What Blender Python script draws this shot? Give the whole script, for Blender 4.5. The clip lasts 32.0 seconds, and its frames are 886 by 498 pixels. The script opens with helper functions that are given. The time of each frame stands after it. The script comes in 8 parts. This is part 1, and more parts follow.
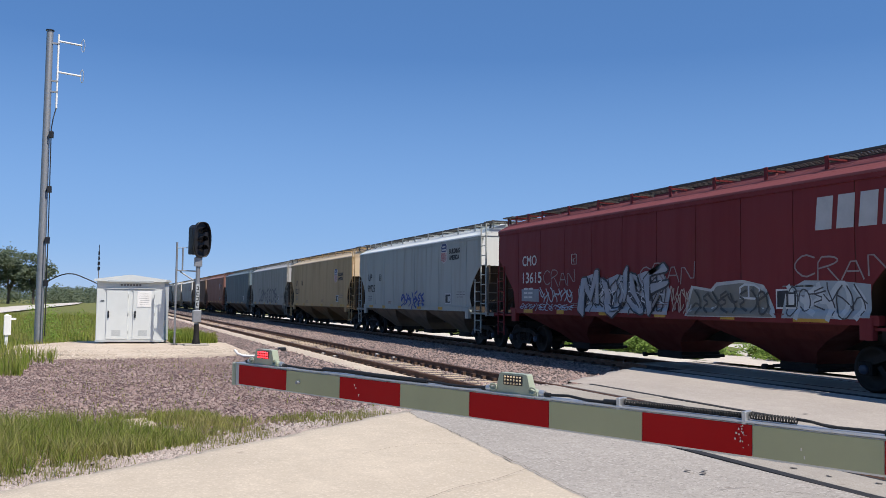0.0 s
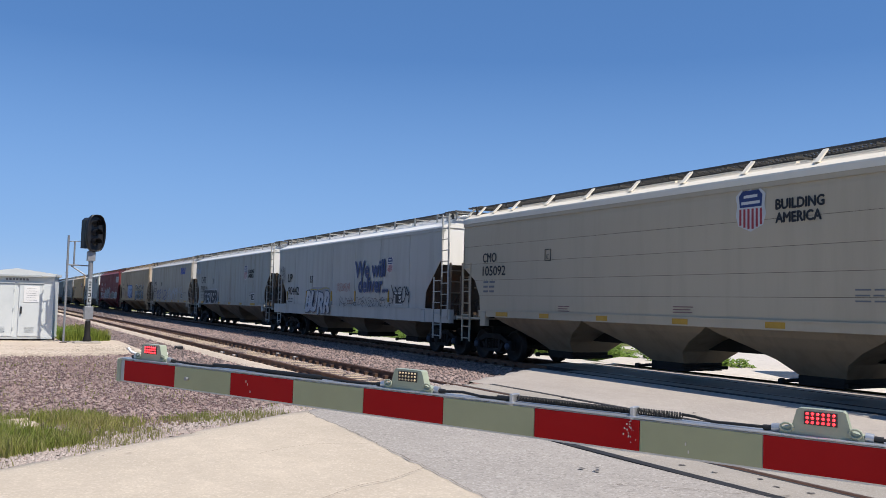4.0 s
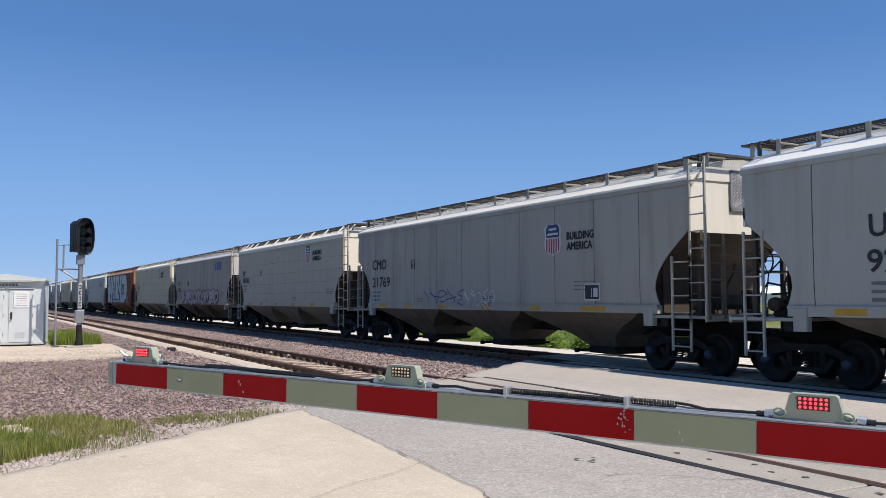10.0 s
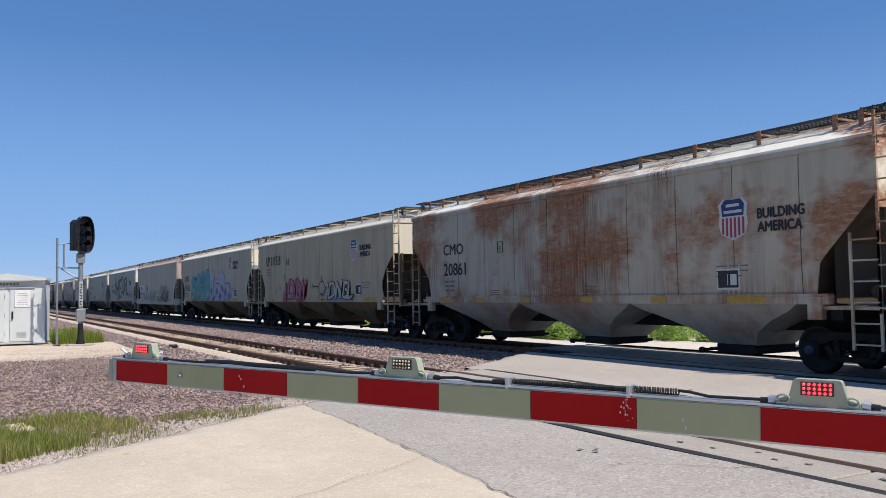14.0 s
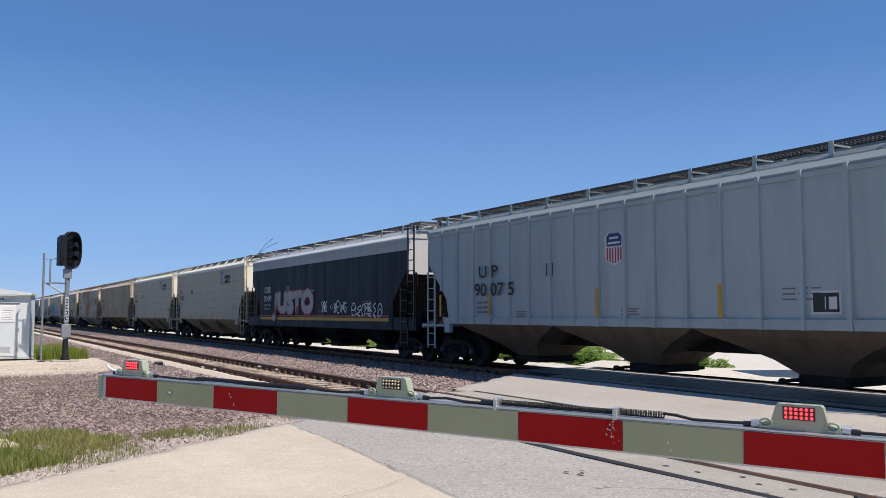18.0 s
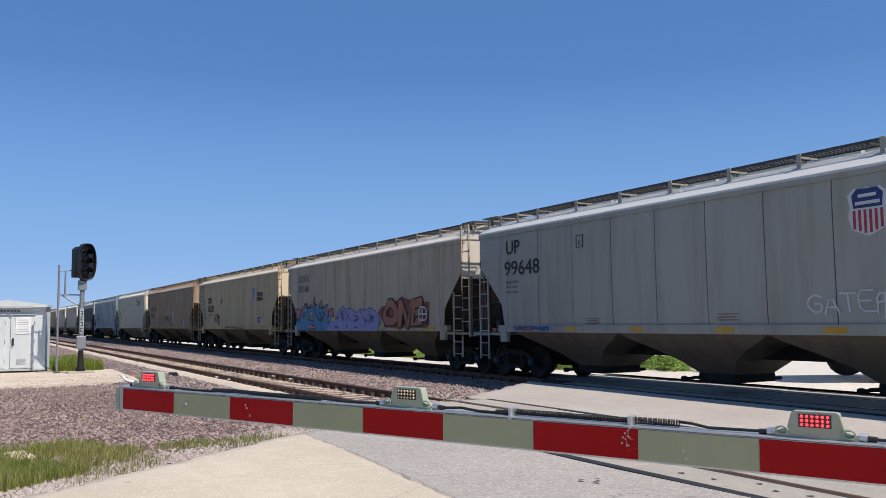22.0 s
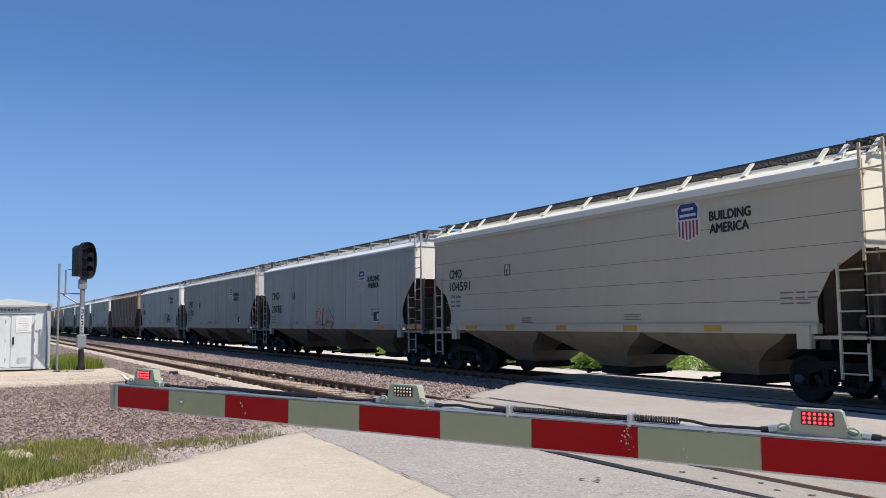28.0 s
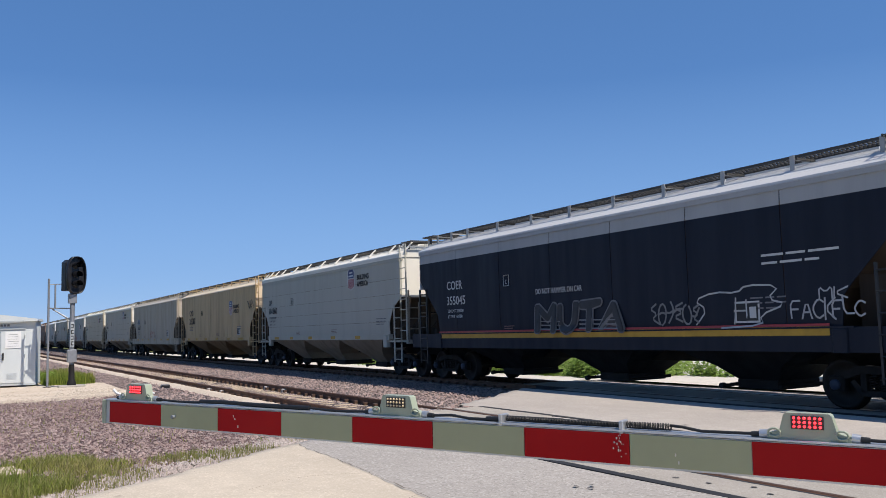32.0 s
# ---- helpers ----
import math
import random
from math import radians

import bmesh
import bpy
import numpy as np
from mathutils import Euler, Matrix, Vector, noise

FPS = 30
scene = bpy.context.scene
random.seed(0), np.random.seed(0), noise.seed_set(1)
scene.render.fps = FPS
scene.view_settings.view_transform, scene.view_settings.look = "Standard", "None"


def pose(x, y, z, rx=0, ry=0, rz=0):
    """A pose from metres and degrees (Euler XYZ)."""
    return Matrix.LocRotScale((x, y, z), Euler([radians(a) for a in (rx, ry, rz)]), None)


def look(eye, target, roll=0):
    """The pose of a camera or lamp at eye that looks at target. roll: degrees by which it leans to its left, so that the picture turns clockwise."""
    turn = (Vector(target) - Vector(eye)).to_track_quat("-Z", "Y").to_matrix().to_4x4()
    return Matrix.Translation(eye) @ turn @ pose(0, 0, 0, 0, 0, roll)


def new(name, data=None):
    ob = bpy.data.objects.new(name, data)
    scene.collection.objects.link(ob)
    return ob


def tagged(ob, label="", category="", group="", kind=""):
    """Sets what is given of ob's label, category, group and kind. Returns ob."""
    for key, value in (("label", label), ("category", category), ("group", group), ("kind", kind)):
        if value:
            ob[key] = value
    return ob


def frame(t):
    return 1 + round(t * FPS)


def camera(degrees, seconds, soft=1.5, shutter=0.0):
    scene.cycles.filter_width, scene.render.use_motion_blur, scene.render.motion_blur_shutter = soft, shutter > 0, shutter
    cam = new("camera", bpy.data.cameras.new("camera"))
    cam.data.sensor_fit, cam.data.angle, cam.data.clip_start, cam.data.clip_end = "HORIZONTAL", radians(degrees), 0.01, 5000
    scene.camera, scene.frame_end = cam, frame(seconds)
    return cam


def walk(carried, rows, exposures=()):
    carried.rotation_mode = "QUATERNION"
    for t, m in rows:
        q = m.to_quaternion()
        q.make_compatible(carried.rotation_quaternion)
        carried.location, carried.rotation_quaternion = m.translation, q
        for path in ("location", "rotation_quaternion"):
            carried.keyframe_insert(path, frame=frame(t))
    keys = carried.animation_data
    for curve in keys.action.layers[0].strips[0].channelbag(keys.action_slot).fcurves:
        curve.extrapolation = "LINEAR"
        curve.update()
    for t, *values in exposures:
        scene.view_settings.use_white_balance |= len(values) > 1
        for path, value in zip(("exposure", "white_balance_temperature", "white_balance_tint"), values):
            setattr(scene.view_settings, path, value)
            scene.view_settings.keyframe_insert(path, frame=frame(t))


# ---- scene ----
cam = camera(55.39, 32.0, 0.85)
walk(cam, [
    (0, pose(-0.058, -0.026, 1.620, 93.24, -0.67, -22.28)),
    (0.5, pose(-0.055, -0.028, 1.615, 93.36, -1.04, -23.04)),
    (1, pose(-0.042, -0.015, 1.612, 93.52, -1.59, -24.21)),
    (1.5, pose(-0.032, -0.011, 1.608, 93.78, -1.99, -25.55)),
    (2, pose(-0.023, -0.018, 1.607, 93.86, -2.04, -26.81)),
    (2.5, pose(-0.029, -0.011, 1.602, 93.89, -2.08, -27.70)),
    (3, pose(-0.020, -0.007, 1.602, 93.74, -1.85, -28.25)),
    (3.5, pose(-0.008, -0.001, 1.598, 93.56, -1.65, -28.51)),
    (5.5, pose(0.000, 0.003, 1.596, 93.12, -0.92, -29.12)),
    (6, pose(0.001, 0.004, 1.597, 93.04, -0.73, -29.27)),
    (6.5, pose(0.003, 0.002, 1.595, 92.99, -0.58, -29.44)),
    (7, pose(0.004, 0.002, 1.595, 92.92, -0.53, -29.59)),
    (7.5, pose(0.008, 0.006, 1.593, 92.92, -0.53, -29.71)),
    (8, pose(0.006, 0.001, 1.596, 92.88, -0.46, -29.72)),
    (8.5, pose(0.008, -0.010, 1.604, 92.82, -0.29, -29.58)),
    (9, pose(0.000, 0.000, 1.600, 92.87, -0.30, -29.41)),
    (9.5, pose(0.002, 0.004, 1.601, 92.91, -0.13, -29.26)),
    (10, pose(0.003, 0.005, 1.598, 93.04, 0.01, -29.22)),
    (10.5, pose(0.016, 0.014, 1.599, 93.14, 0.18, -29.30)),
    (11, pose(0.019, 0.017, 1.595, 93.13, 0.45, -29.43)),
    (11.5, pose(0.022, 0.019, 1.596, 93.06, 0.62, -29.49)),
    (12, pose(0.021, 0.012, 1.596, 92.92, 0.78, -29.48)),
    (12.5, pose(0.020, 0.015, 1.593, 92.81, 0.81, -29.42)),
    (13, pose(0.021, 0.017, 1.592, 92.67, 0.91, -29.31)),
    (13.5, pose(0.021, 0.023, 1.588, 92.60, 0.92, -29.19)),
    (14, pose(0.018, 0.023, 1.588, 92.60, 0.85, -29.15)),
    (14.5, pose(0.020, 0.020, 1.588, 92.72, 0.75, -29.13)),
    (16.5, pose(-0.023, -0.022, 1.591, 93.55, 0.31, -29.54)),
    (17, pose(-0.018, -0.019, 1.590, 93.69, 0.16, -29.70)),
    (17.5, pose(-0.015, -0.020, 1.591, 93.84, 0.08, -29.83)),
    (18, pose(-0.018, -0.018, 1.591, 93.99, 0.05, -29.99)),
    (18.5, pose(-0.023, -0.030, 1.593, 94.15, 0.06, -30.15)),
    (19, pose(-0.026, -0.033, 1.592, 94.27, 0.08, -30.28)),
    (19.5, pose(-0.023, -0.029, 1.589, 94.32, 0.12, -30.47)),
    (20, pose(-0.024, -0.030, 1.589, 94.33, 0.23, -30.61)),
    (20.5, pose(-0.018, -0.030, 1.590, 94.34, 0.26, -30.56)),
    (21, pose(-0.026, -0.030, 1.590, 94.41, 0.29, -30.30)),
    (21.5, pose(-0.025, -0.031, 1.595, 94.44, 0.52, -29.75)),
    (22, pose(-0.033, -0.032, 1.600, 94.52, 0.58, -29.14)),
    (22.5, pose(-0.034, -0.032, 1.598, 94.53, 0.82, -28.67)),
    (23, pose(-0.032, -0.039, 1.596, 94.45, 1.16, -28.41)),
    (23.5, pose(-0.032, -0.038, 1.596, 94.39, 1.37, -28.28)),
    (24, pose(-0.027, -0.033, 1.597, 94.39, 1.42, -28.21)),
    (24.5, pose(-0.028, -0.028, 1.598, 94.44, 1.32, -28.18)),
    (25, pose(-0.024, -0.017, 1.596, 94.61, 1.03, -28.24)),
    (25.5, pose(-0.017, -0.016, 1.594, 94.77, 0.83, -28.40)),
    (26, pose(-0.009, -0.010, 1.596, 94.88, 0.59, -28.57)),
    (26.5, pose(-0.009, -0.004, 1.594, 94.88, 0.45, -28.69)),
    (28.5, pose(0.008, 0.003, 1.588, 94.35, 0.72, -29.23)),
    (29, pose(0.000, -0.000, 1.588, 94.32, 0.92, -29.38)),
    (29.5, pose(0.005, -0.007, 1.587, 94.37, 1.05, -29.47)),
    (30, pose(0.004, -0.007, 1.588, 94.53, 1.12, -29.50)),
    (30.5, pose(0.002, -0.008, 1.587, 94.66, 1.24, -29.51)),
    (31, pose(0.002, -0.011, 1.588, 94.83, 1.34, -29.53)),
    (31.5, pose(0.002, -0.008, 1.591, 94.97, 1.40, -29.58)),
    (32, pose(0.000, -0.012, 1.593, 95.06, 1.45, -29.60)),
])

# ---- world, sun, exposure ----
world = bpy.data.worlds.new("world")
scene.world = world
world.use_nodes = True
wn = world.node_tree
sky = wn.nodes.new("ShaderNodeTexSky")
sky.sky_type = "NISHITA"
sky.sun_disc = False
sky.sun_elevation = radians(56)
sky.sun_rotation = radians(150.6)
sky.altitude = 1800
sky.air_density = 0.8
sky.dust_density = 0.0
sky.ozone_density = 4.0
wn.nodes["Background"].inputs["Strength"].default_value = 0.112
deep = wn.nodes.new("ShaderNodeHueSaturation")
deep.inputs["Saturation"].default_value = 1.2
wn.links.new(sky.outputs["Color"], deep.inputs["Color"])
hue = wn.nodes.new("ShaderNodeMix")
hue.data_type, hue.blend_type = "RGBA", "MULTIPLY"
hue.inputs[0].default_value = 1.0
hue.inputs[7].default_value = (1.16, 1.0, 1.02, 1)
wn.links.new(deep.outputs["Color"], hue.inputs[6])
even = wn.nodes.new("ShaderNodeMix")
even.data_type = "RGBA"
even.inputs[0].default_value = 0.42
even.inputs[7].default_value = (1.05, 2.35, 5.0, 1)
wn.links.new(hue.outputs[2], even.inputs[6])
# a band of summer haze that thickens towards the horizon
way = wn.nodes.new("ShaderNodeTexCoord")
up = wn.nodes.new("ShaderNodeSeparateXYZ")
wn.links.new(way.outputs["Generated"], up.inputs[0])
band = wn.nodes.new("ShaderNodeMapRange")
for key, value in (("From Min", 0.08), ("From Max", 0.275), ("To Min", 0.66), ("To Max", 0.0)):
    band.inputs[key].default_value = value
wn.links.new(up.outputs["Z"], band.inputs["Value"])
haze = wn.nodes.new("ShaderNodeMix")
haze.data_type = "RGBA"
haze.inputs[7].default_value = (1.95, 3.45, 6.1, 1)
wn.links.new(band.outputs["Result"], haze.inputs[0])
wn.links.new(even.outputs[2], haze.inputs[6])
wn.links.new(haze.outputs[2], wn.nodes["Background"].inputs["Color"])

sun = new("sun", bpy.data.lights.new("sun", "SUN"))
sun.data.energy = 5.0
sun.data.angle = radians(0.53)
sun.data.color = (1.0, 0.92, 0.83)
sun.matrix_world = look((0.335 * 60, -0.595 * 60, 60), (0, 0, 0))
scene.view_settings.exposure = 0.2

# ---- small tools ----
GRADE = -0.006
XC = 14.9          # centre line of the main track
X2 = 7.40          # centre line of the near track
SPEED = 22.0630      # metres a second
GRADE_DEG = math.degrees(math.atan(GRADE))


def gz(y):
    """Height of the gently falling ground along the railway."""
    return GRADE * (y - 8.0)


def edge_y(x):
    """The road's edge, which crosses the tracks at a skew."""
    return 8.35 + 0.765 * x


class Mesh:
    """Collects boxes, prisms, tubes and sheets into one mesh."""

    def __init__(self):
        self.v, self.f, self.s = [], [], []

    def add(self, verts, faces, smooth=False):
        n = len(self.v)
        self.v.extend(verts)
        self.f.extend(tuple(n + i for i in face) for face in faces)
        self.s.extend([smooth] * len(faces))
        return self

    def box(self, x0, x1, y0, y1, z0, z1, m=None):
        p = [(x, y, z) for z in (z0, z1) for y in (y0, y1) for x in (x0, x1)]
        if m is not None:
            p = [tuple(m @ Vector(q)) for q in p]
        return self.add(p, [(0, 2, 3, 1), (4, 5, 7, 6), (0, 1, 5, 4), (2, 6, 7, 3), (0, 4, 6, 2), (1, 3, 7, 5)])

    def rbox(self, x0, x1, y0, y1, z0, z1, b=0.01, m=None):
        """A box with chamfered upright edges and top."""
        def ring(z, i):
            return [(x0 + i, y0 + b, z), (x0 + b, y0 + i, z), (x1 - b, y0 + i, z), (x1 - i, y0 + b, z),
                    (x1 - i, y1 - b, z), (x1 - b, y1 - i, z), (x0 + b, y1 - i, z), (x0 + i, y1 - b, z)]
        p = ring(z0, 0) + ring(z1 - b, 0) + ring(z1, b)
        if m is not None:
            p = [tuple(m @ Vector(q)) for q in p]
        f = [tuple(reversed(range(8))), tuple(range(16, 24))]
        for k in (0, 8):
            f += [(k + i, k + (i + 1) % 8, k + 8 + (i + 1) % 8, k + 8 + i) for i in range(8)]
        return self.add(p, f)

    def prism(self, outline, a, b, axis="x", smooth=False):
        """An outline (u, v), counter-clockwise, pushed from a to b along an axis."""
        def at(u, v, w):
            return {"x": (w, u, v), "y": (u, w, v), "z": (u, v, w)}[axis]
        n = len(outline)
        p = [at(u, v, a) for u, v in outline] + [at(u, v, b) for u, v in outline]
        f = [tuple(reversed(range(n))), tuple(range(n, 2 * n))]
        f += [(i, (i + 1) % n, n + (i + 1) % n, n + i) for i in range(n)]
        if axis == "y":
            f = [tuple(reversed(q)) for q in f]
        return self.add(p, f, smooth)

    def tube(self, a, b, r, n=8, r2=None, caps=True, smooth=True):
        a, b = Vector(a), Vector(b)
        d = (b - a).normalized()
        u = d.orthogonal().normalized()
        w = d.cross(u)
        r2 = r if r2 is None else r2
        p = []
        for c, rr in ((a, r), (b, r2)):
            p += [tuple(c + rr * (math.cos(2 * math.pi * i / n) * u + math.sin(2 * math.pi * i / n) * w)) for i in range(n)]
        self.add(p, [(i, (i + 1) % n, n + (i + 1) % n, n + i) for i in range(n)], smooth)
        if caps:
            self.add(p, [tuple(reversed(range(n))), tuple(range(n, 2 * n))])
        return self

    def path(self, pts, r, n=6):
        for a, b in zip(pts, pts[1:]):
            if (Vector(a) - Vector(b)).length > 1e-5:
                self.tube(a, b, r, n)
        return self

    def lathe(self, prof, axis="z", n=20, at=(0, 0, 0), smooth=True):
        """A profile of (radius, height) turned round an axis."""
        p = []
        for r, h in prof:
            for i in range(n):
                c, s = r * math.cos(2 * math.pi * i / n), r * math.sin(2 * math.pi * i / n)
                q = {"z": (c, s, h), "x": (h, c, s), "y": (s, h, c)}[axis]
                p.append((q[0] + at[0], q[1] + at[1], q[2] + at[2]))
        f = []
        for k in range(len(prof) - 1):
            f += [(k * n + i, k * n + (i + 1) % n, (k + 1) * n + (i + 1) % n, (k + 1) * n + i) for i in range(n)]
        return self.add(p, f, smooth)

    def done(self, name):
        me = bpy.data.meshes.new(name)
        me.from_pydata(self.v, [], self.f)
        me.polygons.foreach_set("use_smooth", self.s)
        me.materials.append(None)
        me.update()
        return me


def put(name, mesh, mat, parent=None, label="", m=None):
    """One object on a mesh, with its own material, under a thing or a part."""
    ob = new(name, mesh.done(name) if isinstance(mesh, Mesh) else mesh)
    if not ob.data.materials:
        ob.data.materials.append(None)
    ob.material_slots[0].link = "OBJECT"
    ob.material_slots[0].material = mat
    if parent is not None:
        ob.parent = parent
    if m is not None:
        ob.matrix_basis = m
    if label:
        ob["label"] = label
    return ob


def thing(name, label, category, group="", kind="", m=None):
    ob = new(name)
    ob.empty_display_size = 0.2
    if m is not None:
        ob.matrix_basis = m
    return tagged(ob, label, category, group, kind)


# ---- materials ----
class Nodes:
    def __init__(self, name):
        self.mat = bpy.data.materials.new(name)
        self.mat.use_nodes = True
        self.t = self.mat.node_tree
        self.b = self.t.nodes["Principled BSDF"]
        self.co = None

    def node(self, kind, **values):
        n = self.t.nodes.new(kind)
        for k, v in values.items():
            n.inputs[k].default_value = v
        return n

    def link(self, a, b):
        self.t.links.new(a, b)

    def coords(self, scale=(1, 1, 1), shift=(0, 0, 0), kind="Object"):
        if self.co is None:
            self.co = self.t.nodes.new("ShaderNodeTexCoord")
        m = self.node("ShaderNodeMapping", Scale=scale, Location=shift)
        self.link(self.co.outputs[kind], m.inputs["Vector"])
        return m.outputs["Vector"]

    def noise(self, vec, scale, detail=4.0, rough=0.55):
        n = self.node("ShaderNodeTexNoise", Scale=scale, Detail=detail, Roughness=rough)
        self.link(vec, n.inputs["Vector"])
        return n.outputs["Fac"]

    def ramp(self, fac, lo, hi, a=0.0, b=1.0):
        n = self.node("ShaderNodeMapRange")
        n.inputs["From Min"].default_value, n.inputs["From Max"].default_value = lo, hi
        n.inputs["To Min"].default_value, n.inputs["To Max"].default_value = a, b
        self.link(fac, n.inputs["Value"])
        return n.outputs["Result"]

    def math(self, op, a, b):
        n = self.t.nodes.new("ShaderNodeMath")
        n.operation = op
        for i, q in enumerate((a, b)):
            if isinstance(q, (int, float)):
                n.inputs[i].default_value = q
            else:
                self.link(q, n.inputs[i])
        return n.outputs[0]

    def mix(self, fac, a, b, kind="MIX"):
        n = self.t.nodes.new("ShaderNodeMix")
        n.data_type, n.blend_type = "RGBA", kind
        for slot, q in ((0, fac), (6, a), (7, b)):
            if isinstance(q, tuple):
                n.inputs[slot].default_value = (*q[:3], 1)
            elif isinstance(q, (int, float)):
                n.inputs[slot].default_value = q
            else:
                self.link(q, n.inputs[slot])
        return n.outputs[2]

    def random(self):
        n = self.t.nodes.new("ShaderNodeObjectInfo")
        return n.outputs["Random"]

    def island(self):
        n = self.t.nodes.new("ShaderNodeNewGeometry")
        return n.outputs["Random Per Island"]

    def bump(self, height, strength=0.3, distance=0.02):
        n = self.node("ShaderNodeBump", Strength=strength, Distance=distance)
        self.link(height, n.inputs["Height"])
        self.link(n.outputs["Normal"], self.b.inputs["Normal"])

    def out(self, color, rough=0.6, metal=0.0, spec=None):
        for key, q in (("Base Color", color), ("Roughness", rough), ("Metallic", metal)):
            if isinstance(q, tuple):
                self.b.inputs[key].default_value = (*q[:3], 1)
            elif isinstance(q, (int, float)):
                self.b.inputs[key].default_value = q
            else:
                self.link(q, self.b.inputs[key])
        if spec is not None:
            self.b.inputs["Specular IOR Level"].default_value = spec
        return self.mat


def shade(c, k):
    return tuple(q * k for q in c)


def plain(name, color, rough=0.6, metal=0.0, vary=0.25, scale=3.0, bump=0.0):
    """Paint, plastic or metal with grime at two scales."""
    n = Nodes(name)
    v = n.coords()
    a = n.ramp(n.noise(v, scale), 0.35, 0.7)
    b = n.ramp(n.noise(v, scale * 9, 3), 0.35, 0.75)
    col = n.mix(n.math("MULTIPLY", a, vary), color, shade(color, 0.45))
    col = n.mix(n.math("MULTIPLY", b, vary * 0.6), col, shade(color, 1.25))
    if bump:
        n.bump(n.noise(v, scale * 14, 3), bump, 0.01)
    return n.out(col, n.ramp(a, 0, 1, rough, min(1.0, rough + 0.15)), metal)


def glow(name, color, strength):
    n = Nodes(name)
    n.b.inputs["Emission Color"].default_value = (*color, 1)
    n.b.inputs["Emission Strength"].default_value = strength
    return n.out(shade(color, 0.6), 0.3)


def paint(name, color, rust=0.1, grime=0.4, shift=0.0, rough=0.52, rust_color=(0.19, 0.075, 0.03), band=None):
    """Weathered freight-car paint: rain streaks, dust near the sill, rust blooms, faint panel tint."""
    n = Nodes(name)
    v = n.coords(shift=(0, shift, 0))
    streak = n.noise(n.coords((1.5, 1.7, 0.20), (0, shift * 1.7, 0)), 1.5, 5)
    fine = n.noise(n.coords((6, 9, 0.5), (0, shift, 0)), 2.0, 4)
    cloud = n.noise(v, 0.35, 3)
    speck = n.noise(v, 9.0, 6, 0.7)
    col = n.mix(n.ramp(n.random(), 0, 1, 0, 0.10), color, shade(color, 0.78))
    if band is not None:
        sep = n.t.nodes.new("ShaderNodeSeparateXYZ")
        n.link(n.coords(), sep.inputs[0])
        col = n.mix(n.ramp(sep.outputs["Z"], band[0], band[0] + 0.01), col, band[1])
    dirt = tuple(min(a, b * 0.6) for a, b in zip((0.24, 0.18, 0.125), color))
    col = n.mix(n.math("MULTIPLY", n.ramp(streak, 0.48, 0.78), grime), col, shade(dirt, 0.75))
    col = n.mix(n.math("MULTIPLY", n.ramp(fine, 0.5, 0.8), grime * 0.32), col, dirt)
    col = n.mix(n.math("MULTIPLY", n.ramp(cloud, 0.4, 0.75), grime * 0.4), col, shade(dirt, 1.3))
    bloom = n.math("MULTIPLY", n.ramp(cloud, 0.66 - 0.30 * rust, 0.80 - 0.25 * rust), n.ramp(fine, 0.36, 0.6))
    col = n.mix(n.math("MULTIPLY", bloom, min(1.0, rust * 1.5)), col, rust_color)
    if rust > 0.3:
        patch_n = n.noise(n.coords((1, 0.62, 0.75), (0, shift * 3.1, shift)), 0.62, 5, 0.6)
        worn = n.math("MULTIPLY", n.ramp(patch_n, 0.60 - 0.18 * rust, 0.68 - 0.16 * rust), n.ramp(n.noise(n.coords((3, 1.2, 7)), 2.6, 5, 0.7), 0.25, 0.5))
        col = n.mix(n.math("MULTIPLY", worn, min(0.9, rust * 1.15)), col, n.mix(n.ramp(speck, 0.4, 0.65), shade(rust_color, 1.9), shade(rust_color, 1.0)))
    col = n.mix(n.math("MULTIPLY", n.ramp(speck, 0.68, 0.74), min(1.0, rust * 1.5 + 0.1)), col, shade(rust_color, 0.7))
    n.bump(n.noise(n.coords((1, 0.9, 0.5), (0, shift, 0)), 1.1, 2), 0.25, 0.06)
    return n.out(col, n.ramp(streak, 0.3, 0.8, rough, rough + 0.25), 0.0, 0.17)


def ground_mat(name, tones, scales, bump=0.5, dist=0.02, rough=0.95, island=False):
    """Loose or hard ground: three tones mixed by noise at two scales, with relief."""
    n = Nodes(name)
    v = n.coords()
    a = n.ramp(n.noise(v, scales[0], 5), 0.35, 0.65)
    b = n.ramp(n.noise(v, scales[1], 4, 0.7), 0.3, 0.7)
    col = n.mix(a, tones[0], tones[1])
    col = n.mix(b, col, tones[2])
    col = n.mix(n.ramp(n.noise(v, scales[1] * 0.37, 3), 0.55, 0.75, 0, 0.5), col, shade(tones[0], 0.6))
    if island:
        col = n.mix(n.ramp(n.island(), 0, 1, 0, 0.7), col, shade(tones[1], 0.45))
    n.bump(n.noise(v, scales[1], 5, 0.7), bump, dist)
    return n.out(col, rough, 0.0, 0.2)


